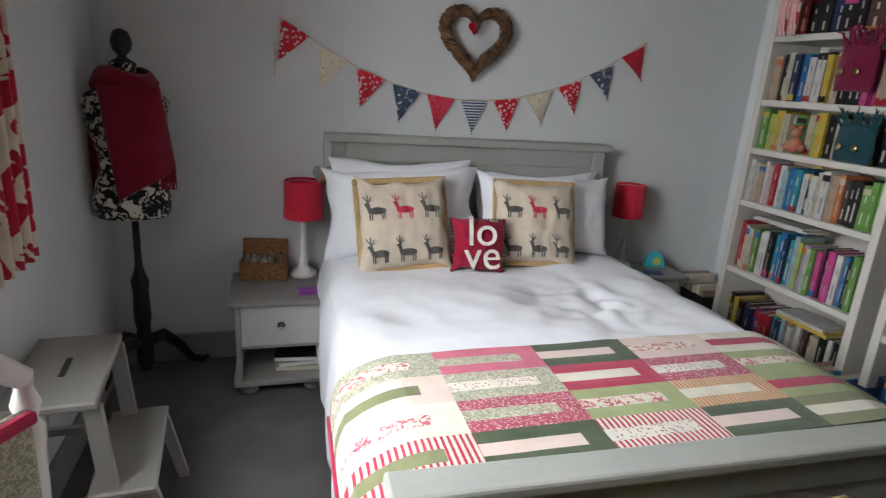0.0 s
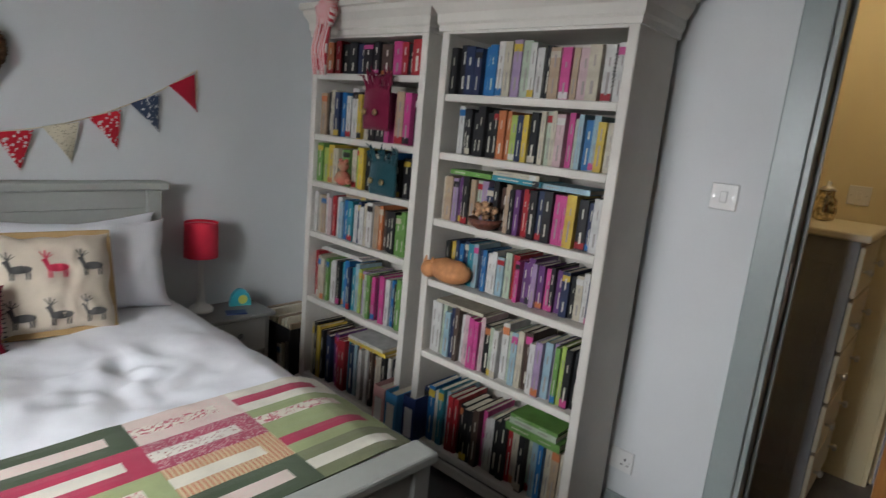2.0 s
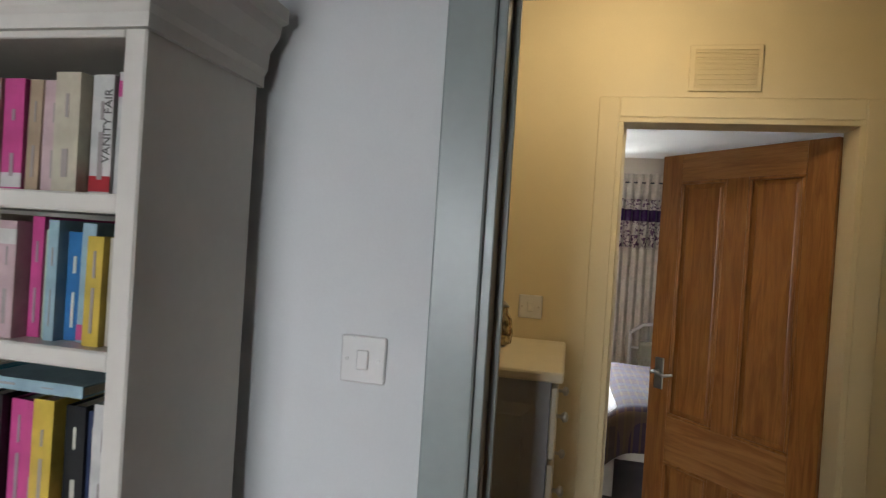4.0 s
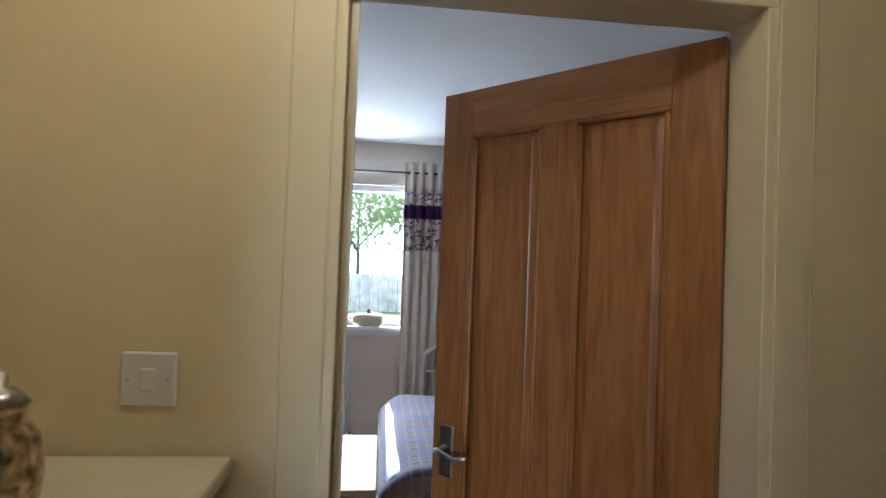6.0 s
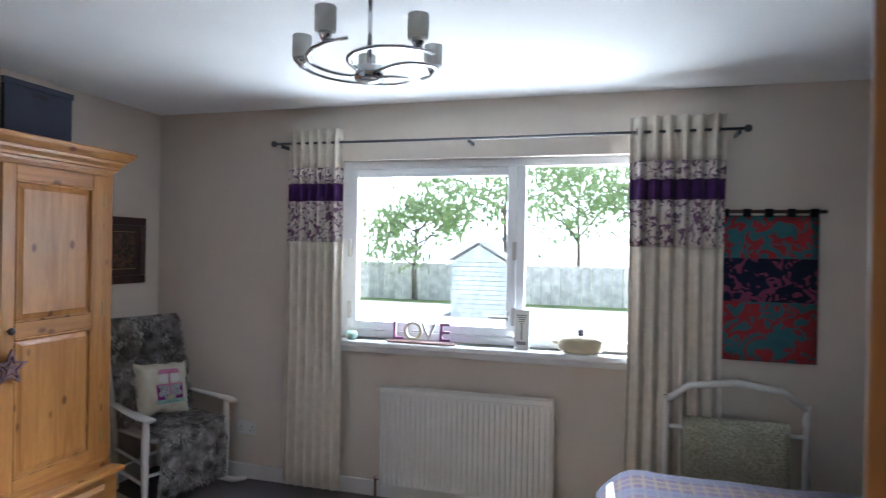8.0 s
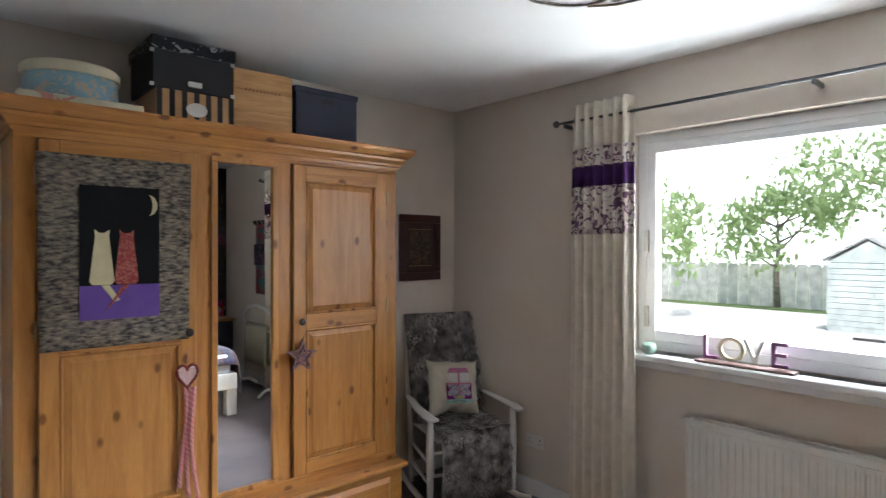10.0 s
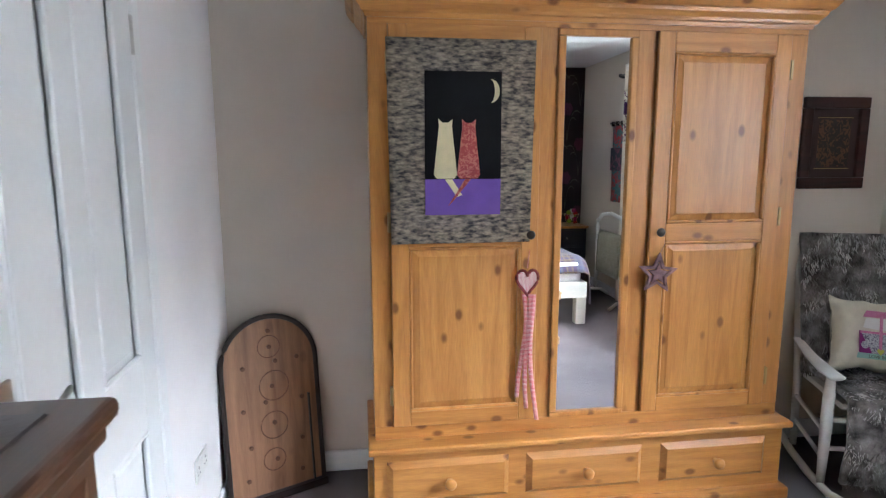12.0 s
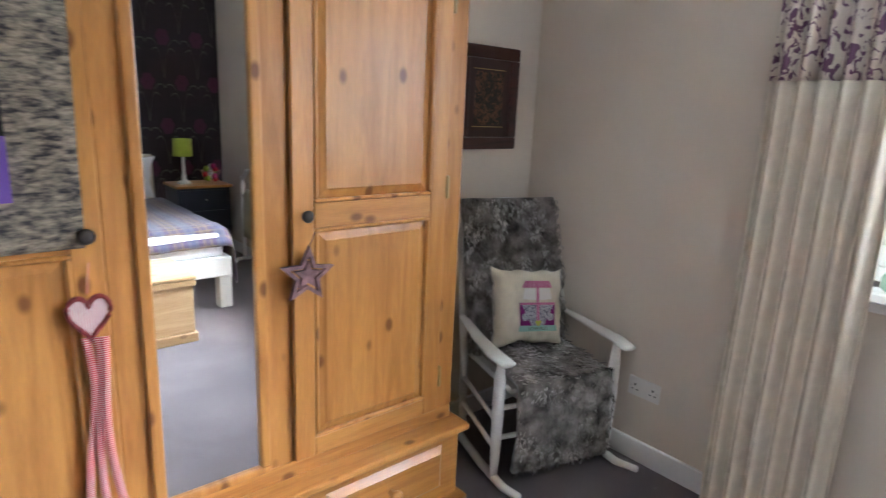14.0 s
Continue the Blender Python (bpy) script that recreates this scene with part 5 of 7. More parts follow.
part("red_heart", slab([(x * 0.026, z * 0.03) for x, z in HEARTPTS], 0.014, "xz"), plain("red_glass", (0.5, 0.01, 0.03), 0.12), wr, "shiny red hanging heart").location = (-0.01, -0.01, 0.055)
part("thread", tube([(-0.01, -0.004, 0.075), (-0.01, -0.004, 0.15)], 0.001, 5), FLAGS["p"], wr)

# ---- dress form, stool, chair and bench in bedroom one ----
DAMASK = cloth("black_and_cream_damask", (0.6, 0.55, 0.45), (0.02, 0.018, 0.02), "print", 34, 0.62)
bm = bmesh.new()
levels = [(0.735, 0.125, 0.085), (0.745, 0.135, 0.095), (0.80, 0.142, 0.10), (0.87, 0.125, 0.09), (0.94, 0.105, 0.08), (1.0, 0.112, 0.088), (1.07, 0.135, 0.105), (1.13, 0.142, 0.098), (1.185, 0.152, 0.07), (1.21, 0.13, 0.058), (1.235, 0.06, 0.05), (1.26, 0.044, 0.044), (1.30, 0.042, 0.042), (1.302, 0.046, 0.046), (1.32, 0.046, 0.046)]
rings = [[bm.verts.new((rx * math.copysign(abs(math.cos(t)) ** 0.85, math.cos(t)), ry * math.sin(t), z)) for t in [i * 2 * math.pi / 32 for i in range(32)]] for z, rx, ry in levels]
for a, b in zip(rings, rings[1:]):
    for i in range(32):
        bm.faces.new((a[i], a[(i + 1) % 32], b[(i + 1) % 32], b[i]))
bm.faces.new(rings[0])
bm.faces.new(rings[-1])
start = len(bm.faces)
lathe([(0.046, 1.32), (0.02, 1.335), (0.014, 1.345), (0.032, 1.365), (0.038, 1.395), (0.026, 1.43), (0.004, 1.44)], 18, bm)
lathe([(0.026, 0.06), (0.034, 0.10), (0.034, 0.2), (0.026, 0.25), (0.034, 0.3), (0.03, 0.42), (0.036, 0.46), (0.022, 0.50), (0.014, 0.53), (0.013, 0.735)], 18, bm)
for a in (25, 150, 215):
    c, s = math.cos(radians(a)), math.sin(radians(a))
    tube([(0.02 * c, 0.02 * s, 0.19), (0.08 * c, 0.08 * s, 0.2), (0.15 * c, 0.15 * s, 0.13), (0.2 * c, 0.2 * s, 0.05), (0.25 * c, 0.25 * s, 0.02), (0.285 * c, 0.285 * s, 0.028)], [0.024, 0.026, 0.022, 0.019, 0.018, 0.012], 10, bm)
for i, f in enumerate(bm.faces):
    f.material_index = 0 if i < start else 1
tagged(part("dress_form", bm, [DAMASK, BLACK], smooth=True), "black and cream damask dress form on a black tripod", "dress form").matrix_world = pose(0.222, 2.95, 0, 0, 0, 10)
SCARF = cloth("crimson_wool", (0.18, 0.007, 0.02))
scarf = thing("scarf", pose(0.222, 2.95, 0, 0, 0, 10), "crimson wool scarf wrapped round the dress form", "scarf")


def wrap(u, v):
    t = u * 6.6
    r = 0.075 + 0.03 * math.sin(v * 3.14) + 0.01 * noise.noise((u * 9, v * 4, 1))
    return (r * 1.12 * math.cos(t), r * math.sin(t), 1.19 + v * 0.105 + 0.012 * math.sin(t * 2))


part("loop", sheet(48, 8, wrap, thick=0.008), SCARF, scarf, smooth=True)
part("front_fall", sheet(16, 24, lambda u, v: (-0.085 + 0.2 * u + 0.04 * v, -0.105 - 0.035 * math.sin(u * 3.1) * math.sin(min(1, v * 1.6) * 1.8) - 0.012 * math.sin(u * 9 + v * 2), 1.24 - v * (0.30 + 0.12 * (1 - u))), thick=0.006), SCARF, scarf, smooth=True)
part("back_fall", sheet(8, 16, lambda u, v: (-0.17 + 0.1 * u, 0.01 + 0.04 * math.sin(u * 3), 1.2 - v * 0.4), thick=0.006), SCARF, scarf, smooth=True)
bm = bmesh.new()
for i in range(26):
    x = 0.10 + 0.055 * i / 26
    tube([(x, -0.11, 0.94), (x + 0.002, -0.115, 0.90), (x + brand.uniform(-0.006, 0.006), -0.112, 0.86)], 0.002, 4, bm)
part("fringe", bm, SCARF, scarf)
stool = thing("step_stool", pose(0.20, 2.07, 0, 0, 0, 4) @ Matrix.Scale(1.05, 4), "grey painted wooden two-step stool with a hand slot", "step stool")
part("top", box(-0.105, -0.2, 0.478, 0.105, 0.2, 0.5, 0.005), GREYPAINT, stool)
part("step", box(0.06, -0.2, 0.225, 0.215, 0.2, 0.245, 0.005), GREYPAINT, stool)
# no slot is cut: a dark block gives the shade inside it
part("hand_slot_shade", box(-0.008, -0.055, 0.4785, 0.012, 0.055, 0.5015, 0.004), mat("slot_shade_colour", (0.08, 0.075, 0.07), 0.8), stool)
for s in (-1, 1):
    y = s * 0.175
    for x0, x1, z in ((0.09, 0.13, 0.478), (-0.09, -0.15, 0.478)):
        part("leg", slab([(x1 - 0.02, 0), (x1 + 0.02, 0), (x0 + 0.02, z), (x0 - 0.02, z)], 0.024, "xz"), GREYPAINT, stool).location = (0, y - 0.012, 0)
    part("front_leg", slab([(0.235, 0), (0.265, 0), (0.215, 0.225), (0.18, 0.225)], 0.024, "xz"), GREYPAINT, stool).location = (0, y - 0.012, 0)
    part("brace", box(-0.14, y - 0.01, 0.2, 0.2, y + 0.01, 0.224, 0.002), GREYPAINT, stool)
wc = thing("white_chair", pose(0.225, 1.31, 0, 0, 0, 60), "white painted bedroom chair with turned posts and patchwork cover", "chair")
part("crest_rail", tube([(-0.2, 0, 0.8), (-0.13, 0, 0.865), (0, 0, 0.89), (0.13, 0, 0.865), (0.2, 0, 0.8)], [0.02, 0.026, 0.028, 0.026, 0.02], 12), WHITEWOOD, wc, smooth=True)
for s in (-1, 1):
    part("back_post", lathe([(0.018, 0), (0.02, 0.38), (0.024, 0.42), (0.018, 0.5), (0.022, 0.66), (0.026, 0.7), (0.015, 0.72), (0.024, 0.75), (0.014, 0.78), (0.018, 0.81)], 14), WHITEWOOD, wc, smooth=True).location = (s * 0.2, 0, 0)
    part("front_leg", lathe([(0.015, 0), (0.022, 0.3), (0.022, 0.42)], 12), WHITEWOOD, wc, smooth=True).location = (s * 0.19, -0.36, 0)
part("seat", box(-0.22, -0.39, 0.42, 0.22, 0.01, 0.45, 0.008), WHITEWOOD, wc)
part("cover", sheet(10, 12, lambda u, v: ((u - 0.5) * 0.36, -0.035 - 0.01 * math.sin(u * 6), 0.455 + v * 0.3), thick=0.012), FAB[7], wc, "faded floral patchwork cover", True)
part("red_edge", box(-0.18, -0.052, 0.735, 0.18, -0.03, 0.76, 0.006), FAB[4], wc)
bench = thing("blanket_bench", pose(1.45, 1.0, 0, 0, 0, -3), "low dark wooden bench at the foot of the bed", "bench")
part("seat", box(-0.39, -0.17, 0.53, 0.39, 0.17, 0.57, 0.006), DARKWOOD, bench)
for x in (-0.35, 0.35):
    for y in (-0.13, 0.13):
        part("leg", box(x - 0.025, y - 0.025, 0, x + 0.025, y + 0.025, 0.53, 0.004), DARKWOOD, bench)
MOHAIR = mat("magenta_mohair", (0.32, 0.01, 0.10), 0.95, vary=0.3, scale=9, bump=0.9, bump_scale=240, second=(0.42, 0.015, 0.02), sheen=0.08, stretch=(0.25, 3, 1))
MOHAIR2 = mat("olive_mohair", (0.27, 0.2, 0.02), 0.95, vary=0.3, scale=20, bump=0.9, bump_scale=240, sheen=0.08)
MOHAIR3 = mat("plum_mohair", (0.12, 0.006, 0.09), 0.95, vary=0.3, scale=20, bump=0.9, bump_scale=240, sheen=0.08)
MOHAIR4 = mat("scarlet_mohair", (0.5, 0.02, 0.03), 0.95, vary=0.3, scale=9, bump=0.9, bump_scale=240, sheen=0.08, stretch=(0.25, 3, 1))
throw = thing("mohair_throw", bench.matrix_world.copy(), "fluffy magenta, red and olive striped mohair throw on the bench", "throw")


def drape(u, v):
    s = (v - 0.5) * 0.62
    x = (u - 0.5) * 0.8
    if abs(s) <= 0.175:
        return (x, s, 0.582 + 0.008 * noise.noise((x * 5, s * 8, 0)))
    return (x, math.copysign(0.183 + 0.01 * math.sin(x * 15), s), 0.58 - (abs(s) - 0.175))


for a, b, mt in ((0.0, 0.2, MOHAIR), (0.2, 0.28, MOHAIR3), (0.28, 0.52, MOHAIR4), (0.52, 0.6, MOHAIR3), (0.6, 0.68, MOHAIR), (0.68, 1.0, MOHAIR2)):
    part("stripe", sheet(40, 6, lambda u, v: drape(u, a + (b - a) * v), thick=0.01), mt, throw, smooth=True)
bm = bmesh.new()
for i in range(1400):
    u, v = brand.random(), brand.uniform(0.0, 1.0)
    p = Vector(drape(u, v)) + Vector((0, 0, 0.008))
    e = p + Vector((brand.gauss(0, 0.012), brand.gauss(0, 0.012), brand.uniform(0.006, 0.02)))
    q = bm.verts.new(e)
    bm.faces.new((bm.verts.new(p + Vector((0.0012, 0, 0))), bm.verts.new(p - Vector((0.0012, 0, 0))), q))
tagged(part("pile", bm, MOHAIR, throw), kind="stuff")


# ---- wall plates ----
def plate(name, m, label, gangs=1, socket=False):
    t = thing(name, m, label, "socket" if socket else "light switch")
    w = 0.086 if gangs == 1 else 0.147
    part("face_plate", box(-w / 2, -0.008, -0.043, w / 2, 0, 0.043, 0.003), PLASTIC, t)
    if socket:
        for s in (-1, 1):
            part("rocker", box(s * 0.012 - 0.006, -0.011, 0.014, s * 0.012 + 0.006, -0.008, 0.03, 0.001), PLASTIC, t)
            # black marks on the uncut plate for the shade in the pin holes
            bm = bmesh.new()
            for dx, dz, a, b in ((0, 0.008, 0.0035, 0.005), (-0.011, -0.014, 0.0045, 0.002), (0.011, -0.014, 0.0045, 0.002)):
                box(s * 0.042 + dx - a, -0.0086, dz - b, s * 0.042 + dx + a, -0.0079, dz + b, bm=bm)
            part("pin_hole_shade", bm, BLACK, t)
    else:
        part("rocker", box(-0.011, -0.013, -0.018, 0.011, -0.008, 0.018, 0.002), PLASTIC, t)
    for s in (-1, 1):
        q = part("screw", lathe([(0.004, 0), (0.004, 0.0015)], 8), STEEL, t)
        q.matrix_basis = pose(s * (w / 2 - 0.013), -0.008, 0, 90, 0, 0)
    return t


plate("light_switch", pose(3.266, 0.935, 1.306, 0, 0, -90), "white plastic single light switch on the wall")
plate("light_switch", pose(4.43, 0.713, 1.315, 0, 0, -90), "white plastic single light switch on the hall wall")
plate("wall_socket", pose(3.266, 1.145, 0.27, 0, 0, -90), "white plastic double wall socket with a lead", 2, True)
tagged(part("socket_lead", tube([(3.24, 1.18, 0.27), (3.235, 1.2, 0.255), (3.25, 1.21, 0.2), (3.25, 1.212, 0.02)], 0.003, 6), PLASTIC), "white flex hanging from the wall socket", "cable")
plate("wall_socket", pose(CUP, 2.82, 0.36, 0, 0, 90), "white plastic double wall socket near the floor", 2, True)
plate("wall_socket", pose(8.25, 2.62, 0.34, 0, 0, -90), "white plastic double wall socket near the floor", 2, True)

# ---- the hall ----
vent = thing("wall_vent", pose(4.43, 0.103, 2.19, 0, 0, -90), "cream painted slatted vent cover above the door", "vent")
part("frame", box(-0.118, -0.008, -0.08, 0.118, 0, 0.08, 0.002), WALLH, vent)
for i in range(16):
    part("slat", box(-0.1, -0.0115, -0.066 + i * 0.0085, 0.1, -0.008, -0.062 + i * 0.0085), WALLH, vent)
HCHEST = mat("blue_grey_chest_paint", (0.30, 0.31, 0.33), 0.45, vary=0.04, fine=0.1)
HTOP = mat("cream_chest_paint", (0.62, 0.56, 0.42), 0.4, vary=0.03, fine=0.08)
hc = thing("chest_of_drawers", pose(4.135, 0.596, 0), "tall grey painted chest of drawers with a cream top", "chest of drawers")
part("carcass", box(-0.255, 0.012, 0.06, 0.255, 0.42, 1.17, 0.003), HCHEST, hc)
part("side_panel", raised_panel(0.05, 0.37, 0.15, 1.1, 0, 0.006, 0.03), HCHEST, hc).matrix_basis = pose(-0.2555, 0.422, 0, 0, 0, -90)
part("top", box(-0.285, -0.02, 1.17, 0.28, 0.43, 1.2, 0.008, seg=2), HTOP, hc)
part("plinth", box(-0.25, 0.02, 0, 0.25, 0.42, 0.06, 0.002), HCHEST, hc)
for i in range(5):
    z = 0.09 + i * 0.215
    dr = part("drawer_front", box(-0.245, -0.006, z, 0.245, 0.012, z + 0.2, 0.004), HTOP, hc)
    for x in (-0.16, 0.16):
        q = part("knob", lathe([(0.006, 0), (0.006, 0.012), (0.016, 0.02), (0.014, 0.03), (0.004, 0.034)], 12), STEEL, dr, "dark metal knob", True)
        q.matrix_basis = pose(x, -0.006, z + 0.1, 90, 0, 0)
jar = thing("mercury_glass_jar", pose(4.20, 0.80, 1.2005), "small mirrored glass jar on the chest of drawers", "jar")
part("body", lathe([(0.02, 0), (0.046, 0.01), (0.05, 0.04), (0.044, 0.09), (0.03, 0.11), (0.03, 0.125), (0.034, 0.13)], 18), mat("mottled_mercury_glass", (0.6, 0.5, 0.33), 0.18, 0.9, vary=0.4, scale=60), jar, smooth=True)
part("lid", lathe([(0.034, 0.13), (0.02, 0.145), (0.008, 0.15), (0.01, 0.165), (0.002, 0.17)], 14), STEEL, jar, smooth=True)
hl = thing("hall_ceiling_light", pose(3.9, 0.42, 0), "small ceiling lamp holder with a bare warm bulb", "ceiling lamp")
warm = bpy.data.materials.new("lit_bulb_glass")
warm.use_nodes = True
warm.node_tree.nodes["Principled BSDF"].inputs["Emission Color"].default_value = (1.0, 0.82, 0.56, 1)
warm.node_tree.nodes["Principled BSDF"].inputs["Emission Strength"].default_value = 6.0
part("bulb", lathe([(0.008, 2.38), (0.026, 2.365), (0.028, 2.352), (0.012, 2.345)], 14), warm, hl, "glowing warm bulb", True)
part("rose", lathe([(0.045, 2.45), (0.045, 2.435), (0.02, 2.42), (0.018, 2.38), (0.004, 2.379)], 18), PLASTIC, hl, smooth=True)

# ---- things on and round the wardrobe ----
BOUCLE = mat("black_and_sand_boucle", (0.24, 0.2, 0.15), 0.95, vary=0.3, scale=70, second=(0.03, 0.028, 0.032), bump=0.8, bump_scale=180, stretch=(0.6, 1, 1.6))
NIGHT = cloth("black_cotton", (0.008, 0.008, 0.01))
VIOLET = cloth("violet_silk", (0.145, 0.075, 0.33), rough=0.6)
CREAMSILK = cloth("cream_silk", (0.62, 0.54, 0.33), rough=0.6)
ROSESILK = cloth("rose_brocade", (0.3, 0.06, 0.06), (0.45, 0.16, 0.12), "print", 70, 0.4)
hg = thing("fabric_wall_hanging", pose(6.015, WY - 0.028, -0.008) @ Matrix.Diagonal((1.08, 1, 1.06, 1)), "boucle bordered cloth picture hung on the wardrobe door", "wall hanging")
part("border", sheet(20, 28, lambda u, v: ((u - 0.5) * (0.49 + 0.02 * v), -0.006 - 0.004 * noise.noise((u * 5, v * 6, 0)), 1.083 + v * 0.70), thick=0.008), BOUCLE, hg, smooth=True)
part("night_panel", box(-0.128, -0.0125, 1.31, 0.135, -0.0085, 1.675), NIGHT, hg)
part("violet_panel", box(-0.128, -0.0125, 1.185, 0.135, -0.0085, 1.31), VIOLET, hg)
part("crescent", slab([(0.095 + 0.033 * math.sin(a), 1.61 + 0.04 * math.cos(a)) for a in [i * math.pi / 10 for i in range(11)]] + [(0.095 + 0.016 * math.sin(a), 1.61 + 0.04 * math.cos(a)) for a in [math.pi - i * math.pi / 10 for i in range(1, 10)]], -0.003, "xz"), CREAMSILK, hg).location = (0, -0.013, 0)
for x, mt in ((-0.058, CREAMSILK), (0.022, ROSESILK)):
    part("tapered_shape", slab([(x - 0.04, 1.325), (x - 0.03, 1.312), (x + 0.03, 1.312), (x + 0.04, 1.325), (x + 0.022, 1.49), (x + 0.024, 1.515), (x + 0.01, 1.503), (x - 0.01, 1.503), (x - 0.024, 1.515), (x - 0.022, 1.49)], -0.004, "xz"), mt, hg).location = (0, -0.013, 0)
part("ribbon_strip", slab([(-0.06, 1.31), (-0.035, 1.31), (0.0, 1.255), (-0.018, 1.248)], -0.003, "xz"), CREAMSILK, hg).location = (0, -0.0135, 0)
part("ribbon_strip", slab([(0.01, 1.31), (0.03, 1.31), (-0.03, 1.235), (-0.05, 1.215)], -0.003, "xz"), ROSESILK, hg).location = (0, -0.0145, 0)
hh = thing("hanging_heart", pose(6.274, WY - 0.035, 0.985), "wicker-edged fabric heart with red ribbons hung from a knob", "hanging decoration")
part("heart", slab([(x * 0.04, z * 0.055) for x, z in HEARTPTS], 0.012, "xz"), cloth("red_check_heart", (0.62, 0.58, 0.56), (0.5, 0.15, 0.18), "stripe", 60, 0.3), hh)
part("edge", tube([(x * 0.043, 0.0, z * 0.058) for x, z in HEARTPTS + HEARTPTS[:1]], 0.006, 6), mat("dark_red_twine", (0.2, 0.03, 0.03), 0.8, vary=0.3, scale=90), hh)
RIB = cloth("red_gingham_ribbon", (0.5, 0.06, 0.08), (0.66, 0.5, 0.48), "zigzag", 60, 0.4)
for i in range(3):
    part("ribbon", sheet(2, 16, lambda u, v: ((u - 0.5) * 0.018 + (i - 1) * 0.012 + 0.012 * math.sin(v * 5 + i) + 0.02 * v * (i - 0.6), -0.002 - i * 0.004 - 0.004 * math.sin(v * 9 + i), -0.05 - v * (0.42 + 0.05 * i)), thick=0.0015), RIB, hh, smooth=True)
part("cord", tube([(0, 0.004, 0.05), (0.01, 0.01, 0.12)], 0.0015, 5), RIB, hh)
st = thing("hanging_star", pose(6.806, WY - 0.05, 1.0, 0, 4, 0), "rough wooden star hung from the wardrobe knob", "hanging decoration")
outer = [(0.085 * (1 if i % 2 == 0 else 0.45) * math.sin(i * math.pi / 5), 0.085 * (1 if i % 2 == 0 else 0.45) * math.cos(i * math.pi / 5)) for i in range(10)]
STARW = mat("mauve_washed_wood", (0.2, 0.11, 0.12), 0.8, vary=0.3, scale=30, bump=0.4)
for i in range(10):
    a, b = outer[i], outer[(i + 1) % 10]
    part("star_side", slab([a, b, (b[0] * 0.68, b[1] * 0.68), (a[0] * 0.68, a[1] * 0.68)], 0.014, "xz"), STARW, st)
part("star_centre", slab([(x * 0.5, z * 0.5) for x, z in outer], 0.014, "xz"), STARW, st)
part("cord", tube([(0, 0.006, 0.08), (0.02, 0.015, 0.12)], 0.0015, 5), STARW, st)
# boxes on top
T = 2.0675
tin = thing("round_tin", pose(5.89, 3.12, T + 0.042), "pale blue flowered round tin with a cream lid", "tin")
part("body", lathe([(0.165, 0), (0.168, 0.004), (0.168, 0.10), (0.164, 0.10)], 40), cloth("blue_floral_paper", (0.28, 0.46, 0.55), (0.55, 0.5, 0.42), "print", 22, 0.35, 0.5), tin, smooth=True)
part("lid", lathe([(0.174, 0.098), (0.176, 0.102), (0.176, 0.132), (0.168, 0.142), (0.02, 0.15), (0.001, 0.15)], 40), plain("cream_card", (0.62, 0.57, 0.42), 0.6), tin, smooth=True)
tagged(part("flat_gift_box", box(5.69, 2.93, T, 6.115, 3.24, T + 0.04, 0.003), cloth("cream_rose_paper", (0.62, 0.6, 0.46), (0.6, 0.3, 0.26), "print", 12, 0.3, 0.5)), "flat cream flower-patterned box on the wardrobe", "box")
stripe = thing("striped_storage_box", pose(6.325, 2.93, T), "black and tan striped storage box with a metal label holder", "storage box")
part("body", box(-0.165, 0, 0, 0.165, 0.32, 0.13, 0.003), cloth("tan_card", (0.42, 0.24, 0.12), rough=0.6), stripe)
for i in range(7):
    x = -0.152 + i * 0.0507
    part("stripe", box(x - 0.011, -0.0015, 0.001, x + 0.011, 0.0, 0.129), BLACK, stripe)
part("label_holder", slab([(0.045 * math.cos(a), 0.03 * math.sin(a)) for a in [i * math.pi / 8 for i in range(16)]], -0.004, "xz"), STEEL, stripe, "metal label holder").location = (0, -0.0016, 0.055)
bb = thing("black_storage_box", pose(6.318, 2.93, T + 0.131), "black card storage box with a printed lid", "storage box")
part("body", box(-0.17, 0, 0, 0.17, 0.34, 0.16, 0.003), mat("black_card", (0.012, 0.012, 0.016), 0.6, vary=0.1), bb)
part("lid", box(-0.178, -0.008, 0.16, 0.178, 0.348, 0.215, 0.004), cloth("black_printed_lid", (0.014, 0.014, 0.018), (0.3, 0.3, 0.3), "print", 26, 0.12, 0.6), bb)
part("label_holder", box(-0.03, -0.004, 0.02, 0.03, 0, 0.045, 0.004), STEEL, bb, "metal label holder")
for s in (-1, 1):
    for z in (0.01, 0.15):
        part("corner", box(s * 0.17 - 0.014, -0.003, z - 0.008, s * 0.17 + 0.004, 0.0, z + 0.008, 0.001), STEEL, bb)
cr = thing("wooden_crate", pose(6.635, 2.94, T, 0, 0, -2), "upended pine crate with a faded printed word", "crate")
for i in range(3):
    part("board", box(-0.145, 0, i * 0.095, 0.145, 0.3, i * 0.095 + 0.094, 0.002), CRATE, cr)
bm = bmesh.new()
for i in range(10):
    box(-0.09 + i * 0.018, -0.0012, 0.185, -0.078 + i * 0.018, 0, 0.198, bm=bm)
part("printed_word", bm, plain("faded_brown_print", (0.28, 0.13, 0.06), 0.8), cr)
nb = thing("navy_storage_box", pose(6.985, 2.95, T) @ Matrix.Diagonal((1.08, 1, 1.16, 1)), "charcoal navy storage box with a hand hole", "storage box")
NAVYCARD = mat("charcoal_navy_card", (0.03, 0.033, 0.055), 0.7, vary=0.08)
part("body", box(-0.165, 0, 0, 0.165, 0.3, 0.2, 0.003), NAVYCARD, nb)
part("lid", box(-0.17, -0.005, 0.2, 0.17, 0.305, 0.225, 0.003), NAVYCARD, nb)
